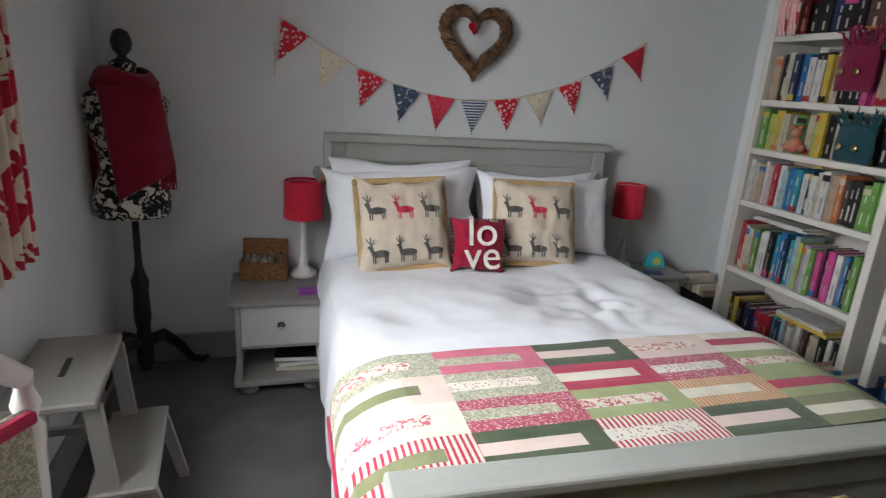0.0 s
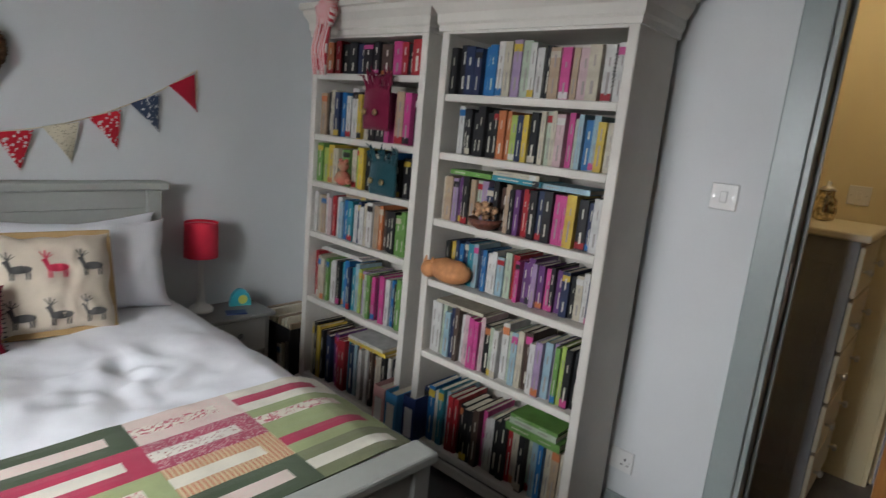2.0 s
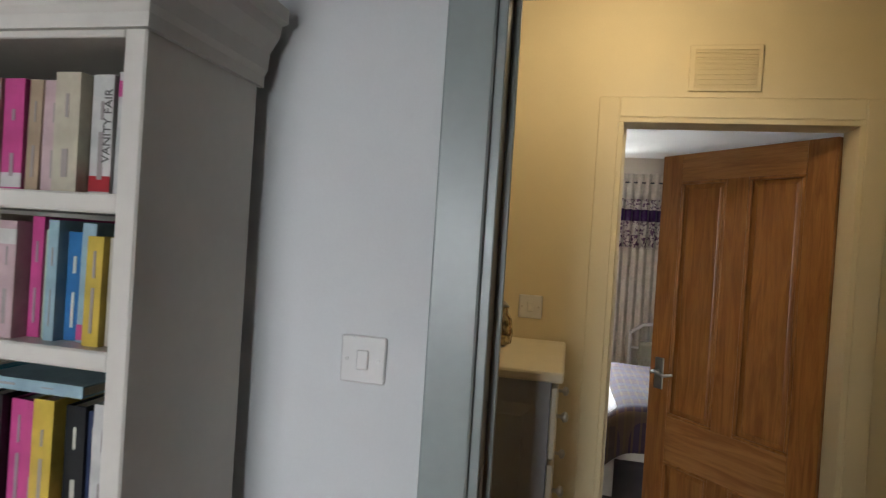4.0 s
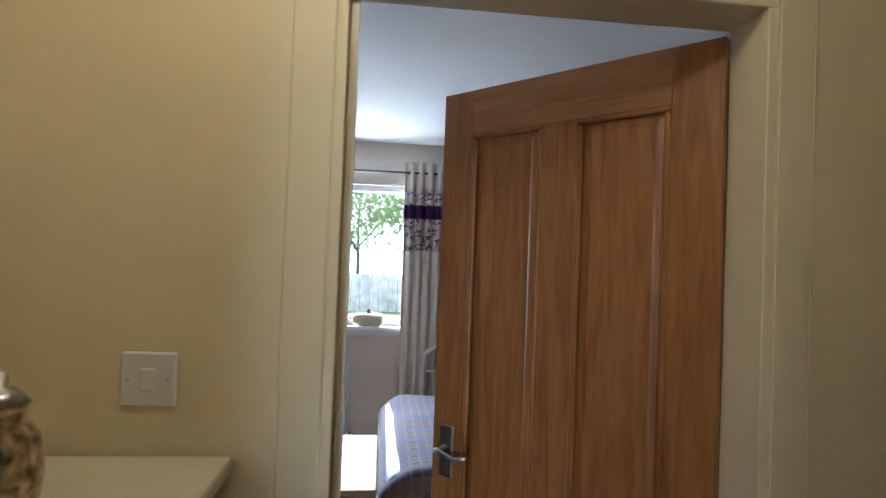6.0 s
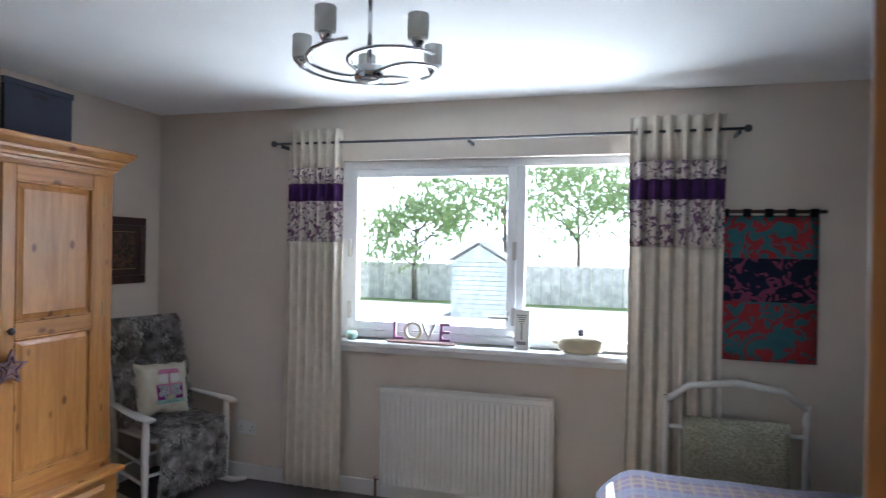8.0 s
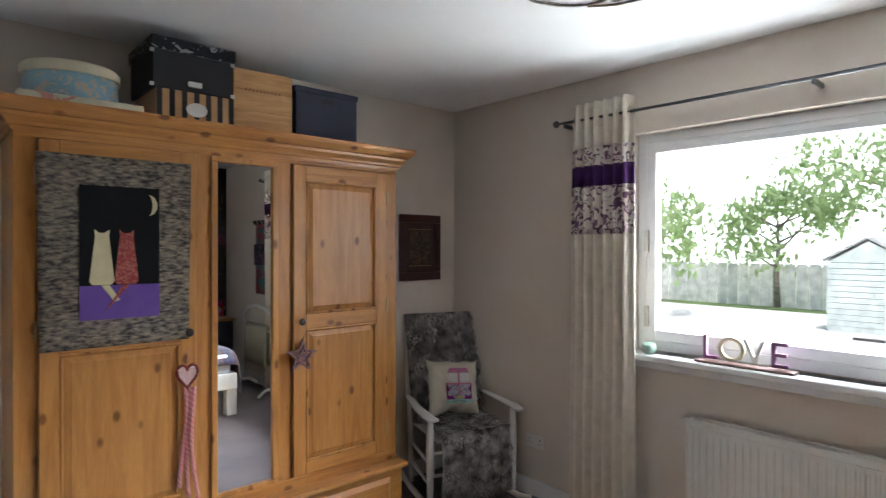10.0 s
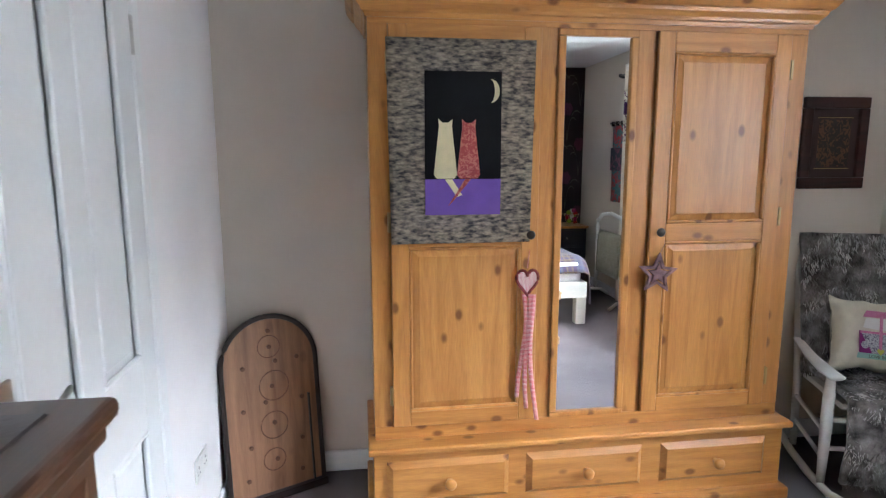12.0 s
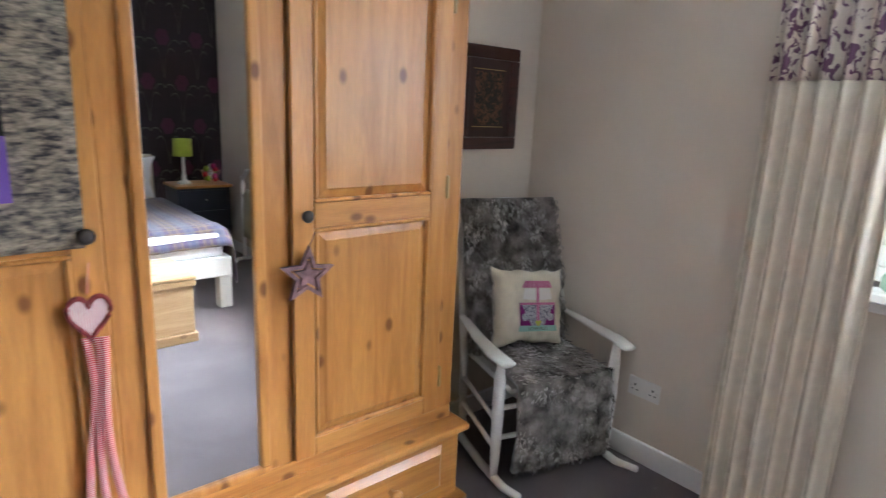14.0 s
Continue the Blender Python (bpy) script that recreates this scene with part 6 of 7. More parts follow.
# the front is solid; this black plate paints the dark of the hole
part("hand_hole_shade", box(-0.035, -0.0015, 0.165, 0.035, 0, 0.185, 0.0), BLACK, nb)
# picture
pic = thing("framed_picture", pose(7.93, 3.36, 1.305) @ Matrix.Diagonal((1, 1, 1.07, 1)), "dark mahogany framed picture behind glass", "picture")
for q in ((-0.175, 0, 0.175, 0.05), (-0.175, 0.36, 0.175, 0.41), (-0.175, 0.05, -0.125, 0.36), (0.125, 0.05, 0.175, 0.36)):
    part("frame_side", box(q[0], -0.024, q[1], q[2], 0, q[3], 0.006, seg=2), MAHOGANY, pic)
part("mount", box(-0.125, -0.01, 0.05, 0.125, -0.004, 0.36), plain("dark_brown_mount", (0.04, 0.018, 0.016), 0.5), pic)
part("image", box(-0.085, -0.012, 0.10, 0.085, -0.0101, 0.31), cloth("dark_embroidered_image", (0.03, 0.025, 0.02), (0.14, 0.07, 0.04), "print", 40, 0.35, 0.5), pic)
for a in (0.09, 0.318):
    part("inner_line", box(-0.095, -0.0112, a, 0.095, -0.0101, a + 0.003), BRASS, pic)
# bagatelle board leaning in the corner
bag = thing("bagatelle_board", pose(5.265, 3.17, 0.0, -6, 0, 27) @ Matrix.Scale(1.07, 4), "worn arched wooden bagatelle board leaning in the corner", "bagatelle board")
def arch(w, h, n=20):
    return [(-w, 0), (w, 0)] + [(w * math.cos(a), h - w + w * math.sin(a)) for a in [i * math.pi / n for i in range(n + 1)]]
part("board", slab(arch(0.185, 0.735), 0.016, "xz"), BAGWOOD, bag)
ar = arch(0.192, 0.742)
part("rim", tube([(x, 0.002, z) for x, z in ar[1:] + ar[:1]], 0.011, 8), mat("black_brown_rim", (0.02, 0.012, 0.01), 0.4), bag)
part("base_ledge", box(-0.2, -0.03, -0.0, 0.2, 0.02, 0.03, 0.003), mat("black_brown_ledge", (0.02, 0.012, 0.01), 0.4), bag)
CUPM = mat("burnt_ring_marks", (0.12, 0.05, 0.025), 0.6, vary=0.2)
for x, z, r in ((0, 0.62, 0.045), (0.01, 0.46, 0.06), (0.0, 0.3, 0.055), (-0.01, 0.16, 0.045)):
    part("ring", tube([(x + r * math.cos(a), -0.0005, z + r * math.sin(a)) for a in [i * 0.3307 for i in range(20)]], 0.0022, 5), CUPM, bag)
for i, (x, z) in enumerate(((0, 0.62), (0.0, 0.685), (-0.11, 0.55), (0.11, 0.56), (0.0, 0.46), (-0.12, 0.38), (0.12, 0.39), (0.0, 0.31), (-0.1, 0.23), (0.11, 0.22), (0, 0.16), (-0.12, 0.1), (0.1, 0.09), (0.02, 0.56), (-0.03, 0.40))):
    q = part("peg_cup", lathe([(0.009, 0), (0.009, 0.008), (0.005, 0.009)], 8), CUPM, bag)
    q.matrix_basis = pose(x, 0, z, 90, 0, 0)
part("shooter_rail", box(0.145, -0.012, 0.02, 0.152, 0, 0.4, 0.001), BLACK, bag)
# rocking chair in the corner
ch = thing("rocking_chair", pose(7.955, 3.01, 0, 0, 0, -18), "white painted wooden rocking chair draped with grey faux fur", "rocking chair")
for s in (-1, 1):
    x = s * 0.275
    part("rocker", tube([(x, -0.42, 0.07), (x, -0.3, 0.03), (x, -0.1, 0.016), (x, 0.1, 0.022), (x, 0.25, 0.05), (x, 0.345, 0.085)], [0.014, 0.017, 0.018, 0.018, 0.017, 0.013], 8), WHITEWOOD, ch, smooth=True)
    fl = lathe([(0.015, 0), (0.02, 0.12), (0.024, 0.3), (0.023, 0.42), (0.016, 0.515)], 14)
    part("front_leg", fl, WHITEWOOD, ch, smooth=True).location = (x, -0.22, 0.025)
    part("back_post", tube([(x * 0.92, 0.14, 0.04), (x * 0.9, 0.17, 0.4), (x * 0.88, 0.25, 0.75), (x * 0.86, 0.32, 1.06)], [0.016, 0.02, 0.018, 0.014], 10), WHITEWOOD, ch, smooth=True)
    bm = tube([(x * 1.02, -0.29, 0.545), (x * 1.06, -0.2, 0.55), (x * 1.02, -0.02, 0.555), (x * 0.93, 0.19, 0.57)], [0.034, 0.036, 0.028, 0.02], 12, flat=0.38)
    part("arm", bm, WHITEWOOD, ch, smooth=True)
    for z in (0.15, 0.27):
        part("side_rung", tube([(x, -0.21, z), (x * 0.92, 0.15, z + 0.02)], 0.01, 8), WHITEWOOD, ch, smooth=True)
for z in (0.2, 0.33):
    part("front_rung", tube([(-0.275, -0.22, z), (0.275, -0.22, z)], 0.011, 8), WHITEWOOD, ch, smooth=True)
part("seat", box(-0.235, -0.24, 0.385, 0.235, 0.17, 0.41, 0.01), WHITEWOOD, ch)
for i in range(5):
    part("back_slat", tube([(-0.16 + i * 0.08, 0.175, 0.42), (-0.155 + i * 0.0775, 0.245, 0.75), (-0.15 + i * 0.075, 0.305, 1.03)], 0.009, 6), WHITEWOOD, ch, smooth=True)
part("crest_rail", tube([(-0.22, 0.315, 1.045), (0, 0.33, 1.06), (0.22, 0.315, 1.045)], [0.02, 0.026, 0.02], 10), WHITEWOOD, ch, smooth=True)
FUR = mat("dark_grey_faux_fur", (0.24, 0.22, 0.205), 0.95, vary=0.45, scale=16, bump=1.0, bump_scale=110, sheen=0.4)
FURTIP = mat("silver_fur_tips", (0.6, 0.58, 0.55), 0.9, vary=0.4, scale=12, sheen=0.4)
fur = thing("faux_fur_throw", ch.matrix_world.copy(), "shaggy grey faux fur throw over the rocking chair", "throw")
frnd = random.Random(9)


def fur_back(u, v):
    n = noise.noise((u * 5, v * 9, 2))
    return ((u - 0.5) * 0.50, 0.135 + 0.155 * v - 0.02 - 0.018 * n, 0.42 + v * 0.67)


def fur_seat(u, v):
    x = (u - 0.5) * 0.43
    n = 0.014 * noise.noise((u * 6, v * 6, 5))
    if v < 0.5:
        return (x, 0.13 - v * 0.78, 0.43 + n)
    return (x * (1 + 0.05 * v), -0.262 - 0.02 * math.sin((v - 0.5) * 6) + n, 0.43 - (v - 0.5) * 0.72)


for nm, fn, rows_ in (("back_fleece", fur_back, 20), ("seat_fleece", fur_seat, 26)):
    part(nm, sheet(18, rows_, fn, thick=0.02), FUR, fur, smooth=True)
    for mt, count in ((FUR, 2600), (FURTIP, 2600)):
        bm = bmesh.new()
        for i in range(count):
            u, v = frnd.random(), frnd.random()
            if mt is FURTIP and noise.noise((u * 5, v * 5, 7)) < -0.05:
                continue
            p = Vector(fn(u, v))
            out = Vector((0, -1, 0.25)) if fn is fur_back or v > 0.5 else Vector((0, -0.3, 1))
            fall = Vector((frnd.gauss(0, 0.012), 0, -0.03)) if (fn is fur_back or v > 0.5) else Vector((frnd.gauss(0, 0.014), -0.03, 0))
            a = p + out * 0.012
            e = a + out * frnd.uniform(0.006, 0.016) + fall * frnd.uniform(0.6, 1.4)
            w = Vector((0.0022, 0.0004, 0))
            bm.faces.new((bm.verts.new(a - w), bm.verts.new(a + w), bm.verts.new((a + e) / 2 + out * 0.006 + w * 0.7), bm.verts.new(e)))
        tagged(part("fur_pile", bm, mt, fur), kind="stuff")
CUSH = cloth("ivory_cotton", (0.66, 0.61, 0.5))
vc = pillow("camper_cushion", ch.matrix_world @ pose(0.0, 0.045, 0.45, -17, 4, -2), 0.36, 0.36, 0.13, CUSH, "ivory cushion appliqued with a purple camper van", "cushion", seed=21)
PURP, PINKG, AQUA, GREYC = cloth("purple_applique", (0.2, 0.02, 0.16)), cloth("pink_gingham", (0.6, 0.3, 0.42), (0.5, 0.1, 0.26), "stripe", 90, 0.5), cloth("aqua_applique", (0.3, 0.5, 0.44)), cloth("grey_print", (0.45, 0.45, 0.5), (0.15, 0.13, 0.2), "print", 120, 0.3)
Yc = -0.078
for nm, pts, mt, lift in (("van_roof", [(-0.075, 0.265), (0.075, 0.265), (0.06, 0.295), (-0.06, 0.295)], PINKG, 0), ("van_window", [(-0.072, 0.215), (-0.006, 0.21), (-0.006, 0.262), (-0.062, 0.262)], WHITEWOOD, 0), ("van_window", [(0.006, 0.21), (0.072, 0.215), (0.062, 0.262), (0.006, 0.262)], WHITEWOOD, 0), ("van_front", [(-0.085, 0.1), (0.085, 0.1), (0.088, 0.2), (-0.088, 0.2)], PURP, 0), ("van_flash", [(-0.03, 0.1), (0.03, 0.1), (0.085, 0.2), (-0.085, 0.2)], GREYC, -0.002), ("van_stripe", [(-0.006, 0.1), (0.006, 0.1), (0.006, 0.285), (-0.006, 0.285)], PINKG, -0.004), ("van_stripe", [(-0.085, 0.19), (0.085, 0.19), (0.085, 0.2), (-0.085, 0.2)], PINKG, -0.0045), ("van_bumper", [(-0.095, 0.075), (0.095, 0.075), (0.09, 0.1), (-0.09, 0.1)], AQUA, -0.001), ("yellow_heart", [(0, 0.095), (0.016, 0.115), (0.008, 0.124), (0, 0.118), (-0.008, 0.124), (-0.016, 0.115)], plain("lime_yellow_felt", (0.5, 0.5, 0.1), 0.9), -0.006)):
    part(nm, slab(pts, -0.002, "xz"), mt, vc).location = (0.01, Yc + lift, 0)
for s in (-1, 1):
    q = part("headlight", lathe([(0.017, 0), (0.017, 0.002), (0.002, 0.002)], 14), GREYC, vc)
    q.matrix_basis = pose(0.01 + s * 0.062, Yc - 0.003, 0.137, 90, 0, 0)
letters("lettering", "LOVE BUG", 0.02, 0.001, INKGREY, pose(0.01, Yc - 0.0045, 0.086, 90, 0, 0), vc)

# ---- window wall ----
CURT = mat("cream_curtain_cloth", (0.66, 0.60, 0.51), 0.9, vary=0.04, scale=20, bump=0.2, bump_scale=600, sheen=0.15)
CPRINT = cloth("plum_leaf_print", (0.62, 0.56, 0.5), (0.15, 0.075, 0.14), "print", 26, 0.3)
CBAND = cloth("deep_purple_satin", (0.05, 0.01, 0.09), rough=0.45)


def curtain(y0, y1, seed, label):
    c = thing("curtain", pose(8.135, (y0 + y1) / 2, 0), label, "curtain", "pair of curtains")
    w = abs(y1 - y0)

    def fold(u, z):
        k = 6.5
        a = 0.026 + 0.006 * noise.noise((u * 4, seed, 0))
        return (a * math.sin(u * k * 2 * math.pi + 0.25 * noise.noise((u * 3, z, seed))) + 0.01 * noise.noise((u * 2, z * 1.5, seed)), (u - 0.5) * w * (1 + 0.03 * math.sin(z * 2 + seed)), z)
    for nm, z0, z1, mt, n in (("heading", 2.068, 2.31, CURT, 4), ("printed_band", 1.968, 2.068, CPRINT, 3), ("satin_band", 1.858, 1.968, CBAND, 3), ("printed_band", 1.602, 1.858, CPRINT, 5), ("drop", 0.055, 1.602, CURT, 24)):
        part(nm, sheet(84, n, lambda u, v: fold(u, z0 + (z1 - z0) * v), thick=0.003), mt, c, smooth=True)
    for i in range(6):
        q = part("eyelet", tube([(0.021 * math.cos(a), 0, 0.021 * math.sin(a)) for a in [j * 0.5236 for j in range(13)]], 0.004, 6), CHROME, c)
        q.matrix_basis = pose(0.0, (-0.42 + i * 0.168) * w, 2.228)
    return c


curtain(2.275, 1.885, 1, "cream eyelet curtain with a purple satin band, drawn open")
curtain(0.19, -0.3, 2, "cream eyelet curtain with a purple satin band, drawn open")
rod = thing("curtain_rod", pose(8.135, 1.0, 2.228), "slim dark steel curtain rod with ball ends", "curtain rod")
RODM = plain("gunmetal", (0.12, 0.12, 0.13), 0.3, 1.0)
part("bar", tube([(0, -1.38, 0), (0, 0, -0.006), (0, 1.36, 0)], 0.008, 10), RODM, rod, smooth=True)
for s in (-1.4, 1.38):
    bm = bmesh.new()
    bmesh.ops.create_uvsphere(bm, u_segments=14, v_segments=10, radius=0.02)
    part("finial", bm, RODM, rod, smooth=True).location = (0, s, 0)
for y in (-1.36, 0.09, 1.32):
    part("bracket", box(-0.006, y - 0.008, -0.03, 0.115, y + 0.008, -0.008, 0.003), RODM, rod)
rad = thing("radiator", pose(8.235, 1.10, 0), "white ribbed panel radiator below the window", "radiator")
RADM = mat("white_enamel", (0.68, 0.67, 0.63), 0.35, vary=0.02, fine=0.05)
RW = 0.52


def rib(u, v):
    k = (u * 32) % 1.0
    d = 0.008 * min(1, max(0, (abs(k - 0.5) - 0.16) / 0.12)) * min(1, v * 20, (1 - v) * 20)
    return (-0.075 + d, (u - 0.5) * 2 * RW, 0.115 + v * 0.565)


part("front_panel", sheet(32 * 8, 40, rib, thick=0.004), RADM, rad)
part("back_panel", box(-0.02, -RW, 0.115, -0.01, RW, 0.68, 0.002), RADM, rad)
for s in (-1, 1):
    part("end_cap", box(-0.078, s * RW, 0.11, -0.008, s * (RW + 0.008), 0.71, 0.002), RADM, rad)
bm = bmesh.new()
box(-0.078, -RW, 0.682, -0.072, RW, 0.712, 0.002, bm)
box(-0.014, -RW, 0.682, -0.008, RW, 0.712, 0.002, bm)
for i in range(24):
    y = -RW + 0.02 + i * 0.0457
    box(-0.072, y, 0.694, -0.014, y + 0.008, 0.699, 0, bm)
part("top_grille", bm, RADM, rad)
COPPER = plain("brown_painted_copper", (0.12, 0.07, 0.05), 0.4, 0.6)
for s in (-1, 1):
    y = s * (RW + 0.045)
    part("pipe", tube([(-0.045, y, 0), (-0.045, y, 0.13)], 0.008, 8), COPPER, rad, smooth=True)
    part("valve", tube([(-0.045, y - s * 0.04, 0.135), (-0.045, y + 0.01, 0.135)], 0.012, 10), CHROME, rad, smooth=True)
q = part("thermostat_head", lathe([(0.012, 0), (0.02, 0.008), (0.022, 0.06), (0.018, 0.07), (0.002, 0.072)], 16), PLASTIC, rad, "white thermostat head", True)
q.matrix_basis = pose(-0.045, -(RW + 0.05), 0.14, 90, 0, 0)
# things on the sill
SZ = 0.9855
lv = thing("love_letters", pose(8.215, 1.39, SZ, 0, 0, -90), "painted wooden letters spelling love on a base", "ornament")
part("base", box(-0.215, -0.028, 0, 0.215, 0.028, 0.012, 0.003), plain("mauve_brown_base", (0.3, 0.2, 0.18), 0.6), lv)
for i, (c, col) in enumerate(zip("LOVE", ((0.3, 0.12, 0.26), (0.55, 0.5, 0.36), (0.58, 0.58, 0.56), (0.22, 0.1, 0.2)))):
    letters("letter", c, 0.16, 0.022, plain("letter_paint_" + c, col, 0.6), pose(-0.15 + i * 0.1, 0, 0.07, 90, 0, 0), lv)
pl = thing("name_plaque", pose(8.21, 0.772, SZ, -4, 0, -90), "tall white plaque with grey printed motif on the sill", "plaque")
part("board", box(-0.045, 0, 0, 0.045, 0.022, 0.235, 0.003), WHITEWOOD, pl)
bm = bmesh.new()
for i in range(5):
    box(-0.03 + 0.005 * i, -0.001, 0.2 - i * 0.012, 0.03 - 0.005 * i, 0, 0.206 - i * 0.012, bm=bm)
box(-0.028, -0.001, 0.03, 0.028, 0, 0.05, bm=bm)
box(-0.004, -0.001, 0.06, 0.004, 0, 0.15, bm=bm)
part("print", bm, plain("grey_print_ink", (0.22, 0.22, 0.25), 0.8), pl)
tp = thing("stoneware_bottle", pose(8.215, 0.433, SZ), "cream stoneware hot water bottle lying on the sill", "bottle")
bm = bmesh.new()
bmesh.ops.create_uvsphere(bm, u_segments=28, v_segments=16, radius=1.0)
for v in bm.verts:
    sg = lambda a, p: math.copysign(abs(a) ** p, a)
    v.co = Vector((sg(v.co.x, 0.7) * 0.052, sg(v.co.y, 0.45) * 0.125, sg(v.co.z, 0.6) * 0.052 + 0.052))
STONE = plain("cream_stoneware", (0.6, 0.55, 0.4), 0.25)
part("body", bm, STONE, tp, smooth=True)
part("stopper", lathe([(0.02, 0.1), (0.014, 0.115), (0.018, 0.125), (0.012, 0.138), (0.002, 0.14)], 14), plain("dark_stopper", (0.05, 0.04, 0.04), 0.5), tp, smooth=True)
part("end_knob", tube([(0, 0.115, 0.06), (0, 0.15, 0.062), (0, 0.158, 0.062)], [0.012, 0.012, 0.008], 10), STONE, tp, smooth=True)
tl = thing("tea_light_holder", pose(8.215, 1.85, SZ), "small green and white glass tea light holder", "candle holder")
part("glass", lathe([(0.02, 0), (0.034, 0.012), (0.036, 0.04), (0.028, 0.055), (0.025, 0.052), (0.03, 0.03), (0.02, 0.01)], 16), plain("pale_green_glass", (0.3, 0.42, 0.34), 0.2), tl, smooth=True)
# ceiling light
cl = thing("ceiling_light", pose(6.62, 1.09, 0.1), "chrome five-arm ceiling light with frosted glass cups", "ceiling light")
part("canopy", lathe([(0.06, H - 0.1 - 0.0005), (0.062, H - 0.1 - 0.012), (0.058, H - 0.1 - 0.03), (0.012, H - 0.1 - 0.034)], 24), CHROME, cl, smooth=True)
part("stem", tube([(0, 0, H - 0.1 - 0.03), (0, 0, 2.09)], 0.008, 10), CHROME, cl, smooth=True)
part("hub", lathe([(0.004, 2.03), (0.03, 2.035), (0.05, 2.045), (0.05, 2.085), (0.03, 2.092), (0.01, 2.094)], 24), CHROME, cl, smooth=True)
FROST = plain("frosted_glass", (0.86, 0.86, 0.84), 0.35)
fn, fl = FROST.node_tree.nodes, FROST.node_tree.links
through_glass, half_glass = fn.new("ShaderNodeBsdfTranslucent"), fn.new("ShaderNodeMixShader")
through_glass.inputs[0].default_value = (0.9, 0.9, 0.88, 1)
half_glass.inputs[0].default_value = 0.5
fl.new(fn["Principled BSDF"].outputs[0], half_glass.inputs[1]), fl.new(through_glass.outputs[0], half_glass.inputs[2])
fl.new(half_glass.outputs[0], fn["Material Output"].inputs[0])
for i in range(5):
    a0 = i * 72 + 20
    pts = []
    for k in range(11):
        f = k / 10
        r, a = 0.045 + 0.2 * math.sin(f * 1.5), radians(a0 + f * f * 95)
        pts.append((r * math.cos(a), r * math.sin(a), 2.06 + 0.004 * k))
    arm = part("arm", tube(pts, 0.009, 8, flat=0.6), CHROME, cl, smooth=True)
    x, y, z = pts[-2]
    cup = part("lamp_cup", lathe([(0.012, 0.005), (0.02, 0.02), (0.02, 0.03)], 12), CHROME, arm, smooth=True)
    cup.location = (x, y, z)
    sh = part("glass_shade", lathe([(0.018, 0.03), (0.033, 0.032), (0.033, 0.105), (0.03, 0.105), (0.03, 0.036), (0.018, 0.034)], 20, cap=False), FROST, arm, "frosted glass shade", True)
    sh.location = (x, y, z)
    bu = part("bulb", lathe([(0.008, 0.03), (0.01, 0.06), (0.006, 0.085), (0.001, 0.09)], 10), PLASTIC, arm, smooth=True)
    bu.location = (x, y, z)

# ---- dark chest beside the cupboard ----
dc = thing("dark_cabinet", pose(5.005, 1.19, 0.0), "dark walnut cabinet with a moulded panelled top", "cabinet")
part("body", box(-0.33, -0.33, 0.05, 0.265, 0.36, 1.07, 0.004), DARKWOOD, dc)
part("top_frame", box(-0.345, -0.355, 1.1, 0.295, 0.385, 1.132, 0.012, seg=3), DARKWOOD, dc)
part("top_moulding", box(-0.335, -0.342, 1.07, 0.28, 0.372, 1.1, 0.008, seg=2), DARKWOOD, dc)
part("top_panel", box(-0.27, -0.29, 1.1295, 0.23, 0.325, 1.1355, 0.003), mat("worn_leather_top", (0.035, 0.026, 0.026), 0.4, vary=0.2, scale=6, bump=0.15), dc)
part("plinth", box(-0.335, -0.34, 0, 0.275, 0.37, 0.05, 0.004), DARKWOOD, dc)
for y0, y1 in ((-0.3, -0.01), (0.01, 0.33)):
    p = part("door", raised_panel(y0, y1, 0.1, 1.04, 0, 0.012, 0.05), DARKWOOD, dc)
    p.matrix_basis = pose(0.265, 0, 0, 0, 0, 90)

# ---- bed corner of the room, seen in the mirror ----
PLAID = cloth("plaid_wool", (0.085, 0.06, 0.06), (0.07, 0.045, 0.07), "stripe", 3.2, 0.4)
n_, l_ = PLAID.node_tree.nodes, PLAID.node_tree.links
b_ = n_["Principled BSDF"]
src_ = b_.inputs["Base Color"].links[0].from_socket
tc_ = n_.new("ShaderNodeTexCoord")
for scale_, axis_, ink_, amt_ in ((3.2, "Y", (0.08, 0.06, 0.11), 0.35), (6.4, "X", (0.18, 0.13, 0.075), 0.18), (6.4, "Y", (0.18, 0.13, 0.075), 0.18), (1.6, "X", (0.06, 0.08, 0.14), 0.3)):
    wv, rp, mx = n_.new("ShaderNodeTexWave"), n_.new("ShaderNodeValToRGB"), n_.new("ShaderNodeMix")
    wv.bands_direction = axis_
    wv.inputs["Scale"].default_value = scale_
    rp.color_ramp.interpolation = "CONSTANT"
    rp.color_ramp.elements[1].position = 1 - amt_
    mm = n_.new("ShaderNodeMath")
    mm.operation = "MULTIPLY"
    mm.inputs[1].default_value = 0.55
    l_.new(tc_.outputs["Object"], wv.inputs[0]), l_.new(wv.outputs["Fac"], rp.inputs[0]), l_.new(rp.outputs[0], mm.inputs[0])
    mx.data_type = "RGBA"
    l_.new(mm.outputs[0], mx.inputs[0]), l_.new(src_, mx.inputs[6])
    mx.inputs[7].default_value = (*ink_, 1)
    src_ = mx.outputs[2]
l_.new(src_, b_.inputs["Base Color"])
BX0, BX1 = 6.1, 7.58
b2 = thing("bed", pose((BX0 + BX1) / 2, -1.61, 0), "white painted low double bed with plaid cover", "bed")
bw = (BX1 - BX0) / 2
part("headboard", box(-bw, 0, 0.1, bw, 0.04, 0.95, 0.01), cloth("cream_headboard", (0.55, 0.5, 0.38)), b2)
